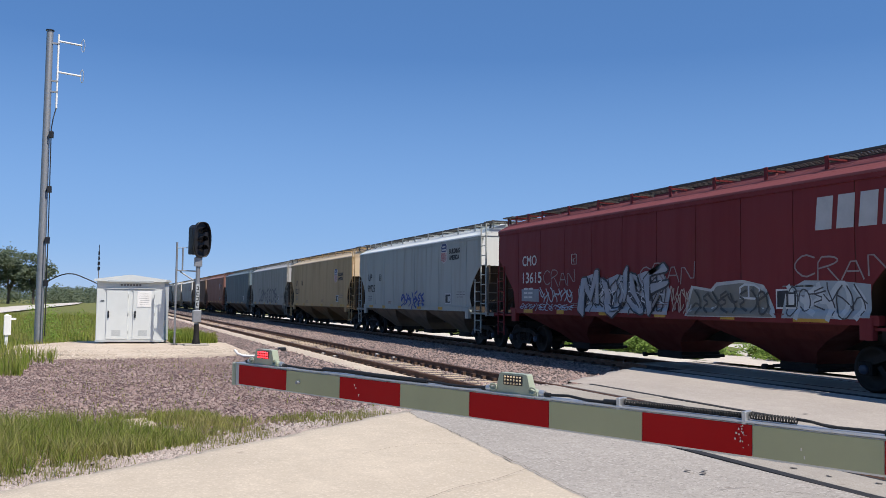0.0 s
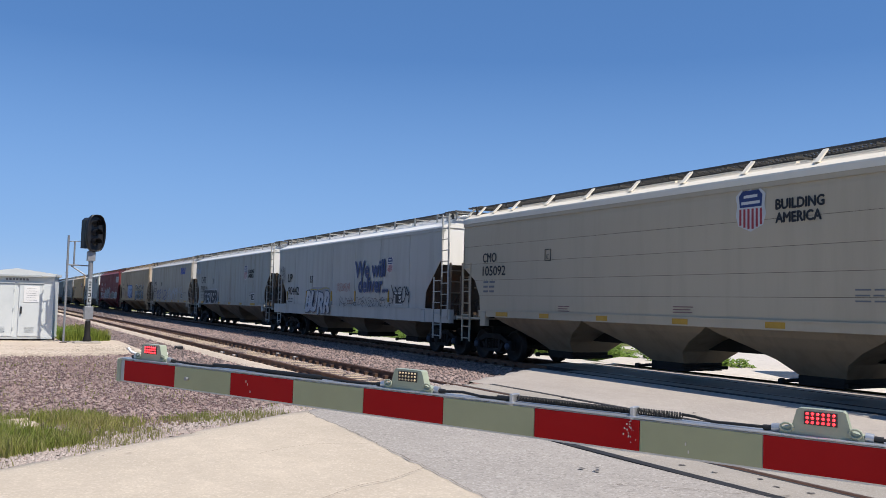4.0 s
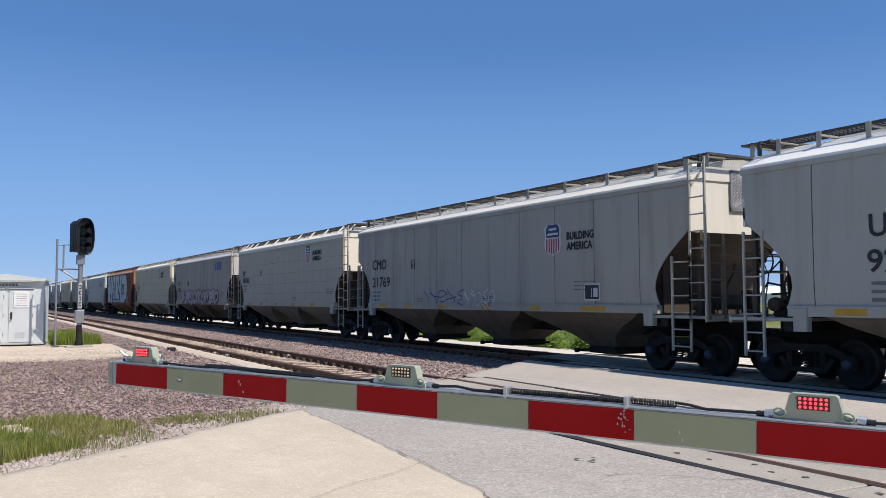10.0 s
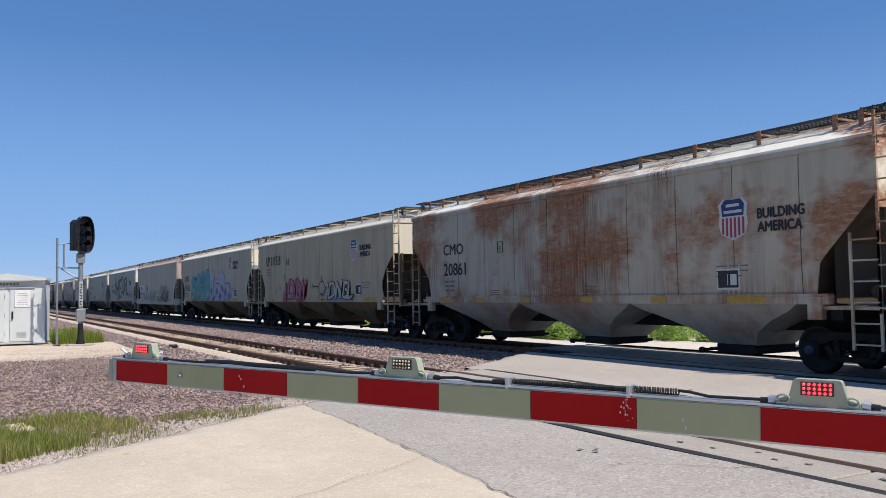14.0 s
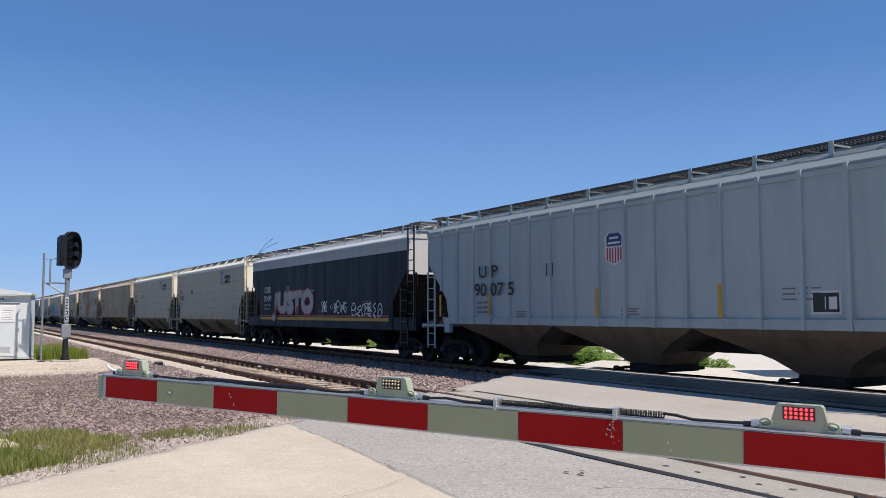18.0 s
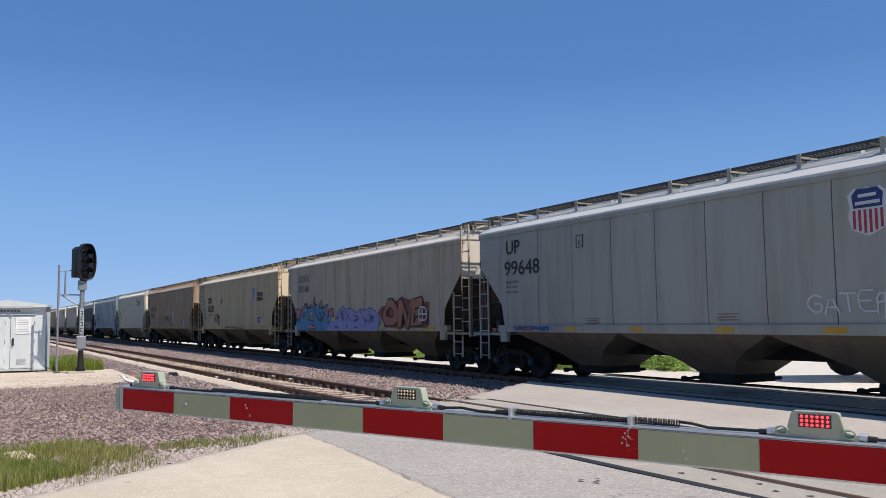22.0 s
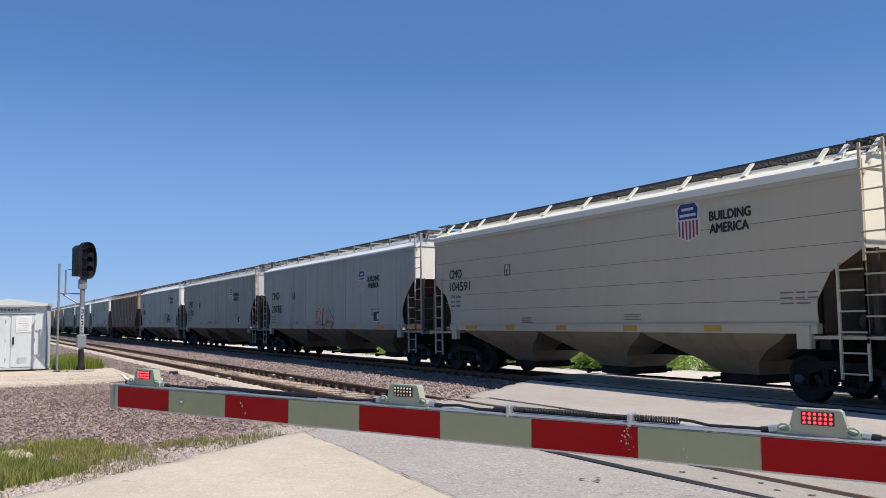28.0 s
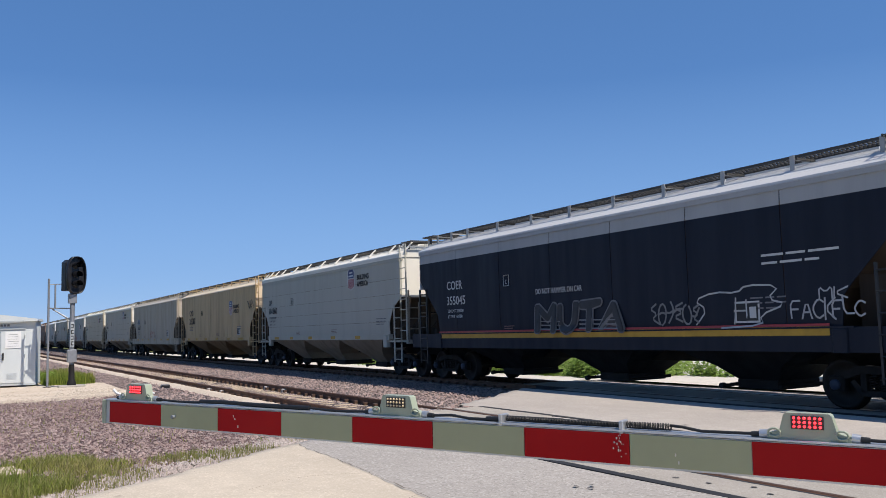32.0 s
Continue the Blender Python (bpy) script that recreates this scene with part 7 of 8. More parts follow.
def giant_letters(t, e):
    """Silver field with huge black-edged letters on the rust-orange car."""
    arc_pts = [(12.7 + 1.35 * math.sin(a), 2.75 + 1.38 * math.cos(a)) for a in [k / 10 * 3.1416 for k in range(11)]]
    patch(t, e, [(1.55, 1.36), (1.5, 2.2), (1.05, 3.0), (0.85, 4.12), (4.0, 4.14), (8.0, 4.14)] + [(u + 0.22, v) for u, v in arc_pts] + [(8.0, 1.36), (4.0, 1.36)], 0.007, BLK)
    patch(t, e, [(1.68, 1.37), (1.64, 2.2), (1.18, 3.0), (0.98, 4.08), (4.0, 4.10), (8.0, 4.10)] + [(u, v) for u, v in arc_pts] + [(8.0, 1.38), (4.0, 1.37)], 0.011, (0.46, 0.50, 0.50))
    grey = (0.46, 0.50, 0.50)
    patch(t, e, [(2.50, 3.14), (2.72, 4.08), (3.20, 4.06), (2.95, 3.25)], 0.015, BLK)
    patch(t, e, [(2.85, 2.15), (3.0, 2.3), (3.45, 2.25), (3.72, 1.95), (3.6, 1.46), (3.2, 1.46)], 0.015, BLK)
    patch(t, e, [(3.3, 2.1), (3.42, 2.12), (3.55, 1.9), (3.42, 1.72)], 0.019, (0.24, 0.05, 0.02))
    strokes(t, e, [[(4.45, 4.10), (4.2, 3.6), (3.97, 3.09), (4.5, 2.3), (5.15, 1.42)]], 0.34, BLK, 0.015)
    patch(t, e, [(5.1, 3.1), (5.28, 3.6), (5.5, 3.72), (5.72, 3.5), (6.2, 2.8), (6.22, 1.42), (5.9, 1.42), (5.35, 2.3)], 0.015, BLK)
    patch(t, e, [(5.26, 3.1), (5.4, 3.26), (5.7, 3.2), (5.9, 2.75), (5.62, 2.35), (5.42, 2.3)], 0.019, grey)
    patch(t, e, [(5.38, 2.95), (5.60, 2.85), (5.52, 2.56), (5.42, 2.5)], 0.023, BLK)
    strokes(t, e, [[(6.47, 4.08), (6.5, 3.7), (6.6, 3.27), (7.43, 1.44)]], 0.26, BLK, 0.015)
    patch(t, e, [(7.98, 3.0), (8.0, 3.5), (8.62, 3.45), (8.6, 3.05), (8.3, 3.0)], 0.015, BLK)
    strokes(t, e, [[(9.33, 4.12), (9.56, 3.59), (9.3, 3.1), (9.0, 2.72), (8.72, 2.4)]], 0.42, BLK, 0.015)
    patch(t, e, [(8.45, 2.3), (8.6, 2.45), (9.6, 2.38), (9.92, 1.92), (9.8, 1.38), (9.07, 1.38), (8.74, 1.8)], 0.015, BLK)
    put("sprayed_fill", fitted("B", 8.95, 1.5, 0.5, 0.66, 0.021, 0.05, 6, e=e), spray_mat(grey), t)
    strokes(t, e, [[(11.1, 4.12), (10.9, 3.6), (10.86, 3.0), (10.93, 2.4), (11.17, 1.4)]], 0.26, BLK, 0.015)
    patch(t, e, [(11.08, 3.15), (11.1, 3.25), (11.8, 3.12), (12.5, 3.2), (12.45, 2.7), (12.6, 2.1), (11.9, 2.2), (11.15, 2.1), (11.3, 2.7)], 0.015, BLK)
    put("sprayed_fill", fitted("R", 11.62, 2.28, 0.56, 0.68, 0.021, 0.05, 6, e=e), spray_mat(grey), t)
    spray(t, e, 3, "TORBUS", 14.4, 2.95, 2.0, 0.36, 0.07, (0.05, 0.02, 0.02))
    spray(t, e, 4, 9, 14.4, 1.7, 1.6, 0.5, 0.05, (0.06, 0.03, 0.03))
    spray(t, e, 5, "WISKO", 0.08, 2.75, 1.1, 0.5, 0.07, BLK)


# each car: how far its leading end lies behind the previous one's, then its looks
TRAIN = []


def add_car(gap, L, *args, **kw):
    TRAIN.append((gap, hopper_car(*args, L=L, **kw)))
    return TRAIN[-1][1][0], TRAIN[-1][1][1] / 2


# cars already past the crossing when the clip begins, farthest first
add_car(17.6, 16.2, T_GREY, "seam", DARK, 0.1, 0.5, 101)
add_car(17.6, 16.2, T_GREY, "seam", GREY, 0.1, 0.4, 102)
add_car(17.6, 16.2, T_TAN, "seam", SAND, 0.15, 0.5, 103)
add_car(17.6, 16.2, T_GREY, "seam", GREY, 0.1, 0.4, 104)
add_car(17.6, 16.2, T_GREY, "seam", DARK, 0.1, 0.4, 105)
add_car(17.6, 16.2, T_COURSE, "course", BEIGE, 0.05, 0.3, 106)
add_car(17.6, 16.2, T_GREY, "seam", GREY, 0.1, 0.4, 107)
add_car(17.6, 16.2, "brown outside-ribbed covered hopper car", "rib", (0.20, 0.15, 0.12), 0.2, 0.5, 108, shield=False)
add_car(17.5, 16.2, "dull red-brown covered hopper car", "seam", (0.24, 0.13, 0.11), 0.1, 0.4, 109)
add_car(17.5, 15.8, "dark blue-grey covered hopper car", "seam", (0.13, 0.17, 0.20), 0.1, 0.4, 110, shield=False)
add_car(17.19, 16.0, T_GREY + ", sprayed along the sill", "seam", (0.33, 0.33, 0.33), 0.1, 0.5, 111, shield=False, tags=((7, 4.0, 1.5, 8.0, 1.1, 0.14, DGR),))
add_car(17.35, 16.4, T_TAN, "seam", TAN, 0.15, 0.4, 112, "UP", "90217", shield=True)
add_car(17.69, 16.0, "pale blue-grey covered hopper car with small blue graffiti", "seam", (0.40, 0.44, 0.46), 0.06, 0.3, 113, "UP", "99725", tags=((7, 7.0, 1.4, 3.0, 0.7, 0.09, BLU),), em=(11.9, 3.3))
# cars that come by
car, e = add_car(17.42, 17.0, "dark red covered hopper car with silver graffiti along the sill", "seam", RED, 0.12, 0.25, 1, "CMO", "13615", "white", False, roof=(0.20, 0.06, 0.06), under=(0.10, 0.024, 0.022), cut="diagonal",
        marks=(("CMO", 1.88, 2.92, 0.98, 0.33), ("13615", 1.92, 2.34, 1.27, 0.35),))
blocks(car, e, 14.5, 3.2, 2.1, 0.66, 4, (0.42, 0.42, 0.42))
DARKGREY, OLIVE = (0.05, 0.05, 0.055), (0.17, 0.165, 0.14)
patch(car, e, [(5.5, 1.45), (5.45, 2.1), (5.7, 2.45), (6.3, 2.55), (6.9, 2.35), (7.5, 2.5), (8.2, 2.4), (8.8, 2.55), (9.6, 2.5), (9.85, 2.0), (9.75, 1.42)], 0.006, (0.34, 0.35, 0.37))
piece(car, e, "MUSE", 5.6, 1.5, 4.0, 0.9, (0.33, 0.34, 0.36), DARKGREY, 0.035, 0.05, 3, 0.55)
spray(car, e, 60, 11, 5.6, 1.5, 4.0, 0.9, 0.05, DARKGREY)
spray(car, e, 61, 9, 5.6, 1.48, 4.1, 0.95, 0.035, DARKGREY)
spray(car, e, 62, 7, 5.7, 1.55, 3.9, 0.8, 0.03, (0.55, 0.56, 0.58))
patch(car, e, [(10.45, 1.40), (10.6, 2.15), (11.4, 2.05), (11.5, 2.2), (12.4, 2.25), (13.1, 2.12), (13.45, 1.42)], 0.006, (0.42, 0.42, 0.40))
patch(car, e, [(10.52, 1.42), (10.68, 2.08), (11.45, 1.98), (11.55, 2.12), (12.4, 2.18), (13.0, 2.05), (13.35, 1.44)], 0.010, OLIVE)
spray(car, e, 63, 8, 10.7, 1.5, 2.5, 0.5, 0.05, (0.06, 0.06, 0.055))
strokes(car, e, [[(12.35, 1.85), (12.35, 2.15), (12.95, 2.12), (12.95, 1.82), (12.35, 1.85)], [(12.62, 1.85), (12.62, 2.12)]], 0.05, (0.52, 0.54, 0.54), 0.024)
patch(car, e, [(13.6, 1.42), (13.7, 2.0), (14.2, 2.2), (15.0, 2.18), (15.8, 2.1), (15.8, 1.44)], 0.006, (0.30, 0.34, 0.36))
spray(car, e, 64, 5, 13.7, 1.48, 2.0, 0.62, 0.11, (0.44, 0.47, 0.48))
spray(car, e, 65, 6, 13.7, 1.48, 2.0, 0.62, 0.03, DARKGREY)
patch(car, e, [(1.8, 1.74), (1.8, 2.14), (3.0, 2.14), (3.0, 1.72)], 0.006, (0.22, 0.24, 0.27))
spray(car, e, 66, 7, 3.1, 1.72, 2.0, 0.42, 0.05, (0.36, 0.38, 0.42))
spray(car, e, 67, 14, 1.8, 1.46, 3.4, 0.2, 0.03, (0.34, 0.36, 0.42))
spray(car, e, 68, 6, 9.9, 1.5, 0.7, 0.6, 0.035, (0.40, 0.30, 0.24))
for u, z, w in ((3.3, 2.25, 2.0), (8.5, 2.2, 2.3), (13.9, 2.25, 2.4)):
    spray(car, e, 69, "CRAN", u, z, w, 0.5, 0.035, (0.26, 0.20, 0.20))
car, e = add_car(18.32, 17.6, "dusty grey-tan covered hopper car with blue and black graffiti", "seam", (0.43, 0.365, 0.29), 0.15, 0.55, 2, "CHTT", "720458", "dark", False,
        tags=((4, 3.3, 1.75, 1.9, 0.6, 0.05, (0.22, 0.15, 0.13)),), marks=(("CHTT", 1.75, 2.76, 0.9, 0.23), ("720456", 1.75, 2.33, 1.3, 0.24),))
SPRAYBLUE, CREAMFILL, CHROME = (0.07, 0.12, 0.36), (0.40, 0.33, 0.22), (0.27, 0.31, 0.34)
FIELD = [(5.26, 2.70), (6.13, 2.88), (6.22, 2.76), (7.15, 2.80), (8.17, 2.79), (8.29, 1.61), (7.2, 1.58), (5.78, 1.61), (5.34, 2.11)]
patch(car, e, FIELD, 0.006, (0.30, 0.40, 0.58))
strokes(car, e, [FIELD + FIELD[:1]], 0.09, SPRAYBLUE, 0.010)
piece(car, e, "anvil", 5.42, 1.70, 2.72, 0.98, (0.36, 0.46, 0.62), (0.04, 0.06, 0.22), 0.05, 0.045, 4, 0.14)
spray(car, e, 74, "ROMZ", 3.3, 1.65, 1.9, 0.65, 0.05, (0.22, 0.15, 0.13))
for outline in ([(11.22, 2.33), (10.98, 2.72), (10.56, 2.81), (10.12, 2.67), (9.92, 2.24), (10.05, 1.81), (10.49, 1.55), (10.19, 1.41), (10.79, 1.39), (11.24, 1.56), (11.06, 1.82), (10.65, 1.88), (10.53, 2.11), (10.64, 2.4), (10.93, 2.49)],
                [(11.2, 2.74), (11.87, 2.44), (12.54, 2.74), (12.68, 2.64), (12.61, 1.92), (12.73, 1.5), (12.48, 1.44), (12.36, 1.92), (12.3, 2.16), (12.05, 1.98), (11.77, 2.17), (11.79, 1.48), (11.52, 1.51), (11.39, 2.1)],
                [(12.7, 2.61), (13.42, 2.8), (13.76, 2.5), (13.72, 2.1), (13.3, 1.93), (13.73, 1.7), (13.78, 1.44), (13.45, 1.43), (12.92, 1.66), (12.76, 2.1)],
                [(13.98, 2.47), (14.72, 2.79), (14.89, 2.43), (14.64, 2.29), (14.7, 1.55), (14.53, 1.38), (14.23, 1.54), (14.13, 2.1), (13.99, 2.16)]):
    strokes(car, e, [outline + outline[:1]], 0.20, (0.46, 0.47, 0.46), 0.004)
    patch(car, e, outline, 0.007, CHROME)
    patch(car, e, [(u, max(v, 2.26)) for u, v in outline], 0.010, CREAMFILL)
    us = sorted(u for u, v in outline)
    strokes(car, e, [[(us[1] + 0.06, z), (us[-2] - 0.06, z + 0.01)] for z in (1.72, 1.80, 1.92, 2.08, 2.2, 2.52)], 0.022, (0.12, 0.14, 0.16), 0.013)
    strokes(car, e, [outline + outline[:1]], 0.105, BLK, 0.017)
strokes(car, e, [[(13.1, 2.19), (13.2, 2.37), (13.43, 2.3), (13.39, 2.13), (13.1, 2.19)]], 0.07, BLK, 0.017)
strokes(car, e, [[(14.2, 2.45), (14.4, 2.5), (14.42, 1.55)], [(12.42, 2.6), (12.1, 2.1), (11.6, 2.5)]], 0.07, BLK, 0.018)
car, e = add_car(18.94, 16.2, "pale grey leased hopper car with a blue mark and outlined graffiti", "seam", (0.43, 0.42, 0.40), 0.06, 0.35, 3, "CMO", "22371", "dark", False,
        tags=((4, 2.7, 1.45, 4.4, 0.9, 0.11, (0.13, 0.14, 0.22)), (4, 7.6, 1.45, 3.6, 0.85, 0.16, SLV), (5, 9.8, 2.0, 3.2, 0.5, 0.05, SLV)), marks=(("CMO", 1.5, 2.7, 0.95, 0.3), ("22371", 1.5, 2.15, 1.2, 0.3),))
blocks(car, e, 12.3, 3.45, 1.7, 0.5, 4, (0.02, 0.05, 0.30))
car, e = add_car(17.61, 17.6, "grey covered hopper car with black block graffiti near the end", "seam", (0.42, 0.43, 0.44), 0.08, 0.4, 4, "CHTT", "721010", mk=1.85, tags=((5, 0.4, 3.35, 1.0, 0.35, 0.05, LBL),), marks=(("CHTT", 1.82, 2.72, 1.27, 0.4), ("721010", 1.63, 2.09, 1.9, 0.41),), data=("LD LMT 222900", "LT WT  63100",))
patch(car, e, [(2.72, 1.30), (2.7, 1.95), (3.5, 2.2), (5.0, 2.38), (6.6, 2.32), (6.7, 1.4), (5.0, 1.34)], 0.006, (0.36, 0.36, 0.36))
piece(car, e, "FETER", 2.95, 1.44, 3.5, 0.74, (0.035, 0.035, 0.04), (0.52, 0.52, 0.51), 0.05, 0.04, 5, 0.08)
car, e = add_car(18.94, 17.4, "light grey hopper car with a large slogan and silver graffiti", "deep", (0.50, 0.51, 0.53), 0.05, 0.25, 5, "UP", "90442", "dark", False, mk=1.45,
        tags=((18, 8.4, 1.5, 5.2, 0.35, 0.025, DGR), (5, 13.4, 1.7, 1.6, 0.6, 0.05, BLK), (9, 8.0, 2.1, 1.5, 0.35, 0.022, (0.35, 0.12, 0.1)), (7, 0.25, 2.4, 0.8, 1.0, 0.03, DGR)), marks=(("UP", 1.5, 2.56, 0.66, 0.4), ("90442", 1.57, 1.95, 1.6, 0.38),))
patch(car, e, [(4.1, 1.3), (4.2, 2.15), (5.2, 2.3), (7.2, 2.28), (7.5, 1.7), (7.5, 1.2)], 0.006, (0.30, 0.30, 0.31))
piece(car, e, "BURR", 4.4, 1.2, 2.95, 0.86, (0.46, 0.46, 0.47), (0.09, 0.10, 0.14), 0.06, 0.045, 8, 0.10)
strokes(car, e, [[(4.2, 1.3), (4.25, 2.1), (5.1, 2.22), (5.9, 2.15), (6.6, 2.28), (7.3, 2.2), (7.45, 1.3)]], 0.04, (0.40, 0.34, 0.10), 0.012)
words(car, e, "We will", 10.05, 2.66, 0.92, M_NAVY, 0.022)
words(car, e, "deliver...", 10.4, 2.08, 0.84, M_NAVY, 0.022)
emblem(car, e - 13.3, 2.75, 0.62)
add_car(18.74, 16.0, T_COURSE, "course", BEIGE, 0.04, 0.3, 6, "CMO", "105092", marks=(("CMO", 1.2, 2.95, 0.75, 0.27), ("105092", 1.2, 2.55, 1.25, 0.28),))
add_car(17.29, 17.4, T_GREY, "seam", (0.38, 0.375, 0.365), 0.1, 0.45, 7, "CMO", "20565", tags=((4, 8.4, 1.5, 2.6, 0.7, 0.06, BLK),))
add_car(18.71, 17.2, "clean light grey covered hopper car with welded seams", "seam", (0.47, 0.49, 0.51), 0.03, 0.2, 8, "UP", "93342", cut="diagonal", marks=(("UP", 1.5, 3.0, 0.65, 0.38), ("93342", 1.5, 2.4, 1.5, 0.38),))
car, e = add_car(18.48, 17.6, "rust-orange hopper car covered in huge silver graffiti letters", "seam", (0.15, 0.040, 0.018), 0.29, 0.25, 9, "", "", "dark", False, roof=(0.36, 0.23, 0.145), under=(0.30, 0.18, 0.10))
giant_letters(car, e)
words(car, e, "UP", 1.65, 3.5, 0.34, M_INK, 0.01)
words(car, e, "100155", 1.25, 3.05, 0.36, M_INK, 0.01)
add_car(18.88, 15.8, T_COURSE, "course", CREAM, 0.03, 0.25, 10, "UP", "101851", marks=(("UP", 1.16, 2.95, 0.42, 0.27), ("101851", 1.16, 2.55, 1.18, 0.28),), data=("LD LMT 224300", "LT WT  61700", "CU FT   5239",))
car, e = add_car(16.92, 16.15, "pale grey leased hopper car with red-edged bubble graffiti", "seam", (0.41, 0.39, 0.38), 0.06, 0.45, 11, "CMO", "22106", "dark", False,
        tags=((7, 0.2, 2.75, 0.6, 0.8, 0.03, BLK),), marks=(("CMO", 1.5, 2.68, 0.83, 0.26), ("22106", 1.57, 2.2, 0.92, 0.26),))
piece(car, e, "OHIREGOBKOWERO", 2.6, 1.44, 10.5, 0.74, (0.42, 0.37, 0.35), (0.34, 0.045, 0.055), 0.065, 0.05, 11, 0.26)
spray(car, e, 75, 16, 2.6, 1.4, 10.5, 0.9, 0.03, (0.24, 0.06, 0.08))
blocks(car, e, 12.2, 3.45, 1.6, 0.5, 4, (0.03, 0.09, 0.28))
add_car(17.52, 15.6, T_COURSE, "course", (0.50, 0.485, 0.455), 0.03, 0.25, 12, "UP", "101765", marks=(("UP", 1.0, 2.95, 0.42, 0.27), ("101765", 1.0, 2.55, 1.18, 0.28),))
add_car(17.00, 17.6, T_GREY + " and small tags", "seam", (0.42, 0.42, 0.41), 0.1, 0.45, 13, "CMO", "21769", tags=((5, 5.4, 1.5, 2.8, 0.45, 0.03, BLU), (5, 8.2, 1.42, 1.7, 0.5, 0.035, WHT)), marks=(("CMO", 1.4, 2.75, 1.2, 0.36), ("21769", 1.4, 2.1, 1.5, 0.36),))
add_car(18.97, 17.4, "pale grey covered hopper car with large black brushed graffiti", "seam", (0.45, 0.46, 0.46), 0.05, 0.3, 14, "UP", "92758", mk=2.72, em=(13.1, 2.72),
        tags=(("BHRESORL", 4.6, 1.86, 8.8, 1.62, 0.24, (0.09, 0.09, 0.095)), (6, 6.0, 1.42, 2.6, 0.3, 0.03, BLK), (4, 14.3, 1.5, 1.9, 0.8, 0.05, BLK)), marks=(("UP", 2.7, 2.7, 0.62, 0.38), ("92758", 2.65, 2.1, 1.5, 0.38),))
car, e = add_car(18.69, 17.0, "pale grey deep-silled hopper car with faded pink roof and graffiti", "deep", (0.51, 0.50, 0.48), 0.08, 0.3, 15, "SCFX", "516468", "dark", False, mk=(1.65, 2.45), roof=(0.50, 0.38, 0.33),
        tags=((5, 6.3, 1.3, 2.5, 0.85, 0.06, DGR), (3, 9.3, 1.3, 1.8, 0.75, 0.18, BLK, WHT), (5, 11.0, 1.3, 2.7, 0.8, 0.18, BLK, (0.25, 0.12, 0.09)), (8, 10.7, 2.12, 2.4, 0.42, 0.05, DGR)), marks=(("SCFX", 1.52, 2.32, 0.87, 0.25), ("516468", 1.47, 1.84, 1.31, 0.26),), data=("LD LMT 224300", "LT WT  61700",))
patch(car, e, [(1.36, 1.50), (1.36, 2.74), (3.12, 2.70), (3.10, 1.50)], 0.006, (0.56, 0.56, 0.54), "repainted_panel")
piece(car, e, "GRIER", 3.4, 1.5, 2.35, 0.6, (0.40, 0.44, 0.38), (0.30, 0.36, 0.30), 0.05, 0.03, 2, 0.22)
car, e = add_car(18.35, 17.8, "dusty grey covered hopper car with turquoise and lilac graffiti", "seam", (0.53, 0.50, 0.45), 0.08, 0.35, 16, "CMO", "21423", mk=1.35, em=(13.0, 3.1), marks=(("CMO", 1.3, 2.7, 1.22, 0.37), ("21423", 1.33, 2.06, 1.56, 0.37),), data=("LD LMT 223700", "LT WT  62300",))
VIOLET, LILAC, LIME = (0.07, 0.05, 0.20), (0.40, 0.38, 0.43), (0.32, 0.36, 0.17)
TEAL = ((3.85, 2.62, 0.55, 0.42), (4.0, 1.85, 0.78, 0.50), (5.25, 2.75, 0.72, 0.42), (5.3, 1.95, 0.70, 0.60), (6.55, 2.75, 0.66, 0.52), (6.6, 1.90, 0.80, 0.58), (7.75, 2.85, 0.62, 0.55), (7.85, 1.95, 0.75, 0.62))
for k, (u, z, ru, rz) in enumerate(TEAL):
    blob(car, e, u, z, ru + 0.026, rz + 0.026, VIOLET, 0.005 + 0.0006 * k, 0.95)
for k, (u, z, ru, rz) in enumerate(TEAL):
    blob(car, e, u, z, ru, rz, (0.085, 0.31, 0.32), 0.011 + 0.0006 * k, 0.95)
strokes(car, e, [[(4.65, 1.4), (4.7, 2.0), (4.5, 2.4), (4.75, 3.0)], [(5.95, 1.4), (5.9, 2.2), (6.0, 3.1)], [(7.15, 1.4), (7.2, 2.3), (7.1, 3.1)], [(6.3, 2.2), (6.6, 2.35), (6.9, 2.2)], [(3.6, 2.3), (4.1, 2.4), (4.4, 2.2)]], 0.04, VIOLET, 0.021)
strokes(car, e, [[(3.3, 2.75), (3.45, 2.95), (3.7, 3.05)], [(4.6, 2.5), (4.65, 2.9), (4.9, 3.12), (5.3, 3.2)], [(6.0, 2.9), (6.12, 3.1), (6.3, 3.2)], [(8.3, 3.3), (8.45, 3.05), (8.5, 2.75)]], 0.06, (0.42, 0.42, 0.46), 0.024)
strokes(car, e, [[(4.35, 2.5), (4.55, 2.98), (4.62, 2.4)], [(7.9, 3.3), (8.15, 3.52), (8.2, 3.2)]], 0.035, VIOLET, 0.026)
for u, z, ru, rz in ((4.1, 2.05, 0.42, 0.16), (3.85, 1.6, 0.4, 0.12), (5.0, 1.75, 0.2, 0.3), (6.5, 1.62, 0.6, 0.13), (7.8, 1.75, 0.5, 0.2)):
    blob(car, e, u, z, ru, rz, LIME, 0.0235, 1.0)
spray(car, e, 71, 4, 6.0, 2.35, 0.9, 0.55, 0.03, VIOLET)
FADED = ((9.05, 2.75, 0.60, 0.55), (9.0, 1.9, 0.62, 0.56), (10.1, 2.3, 0.70, 0.40), (10.3, 1.75, 0.85, 0.42), (11.3, 2.55, 0.85, 0.62), (11.5, 1.85, 0.95, 0.52), (12.7, 2.15, 0.75, 0.32), (12.9, 1.72, 0.70, 0.38))
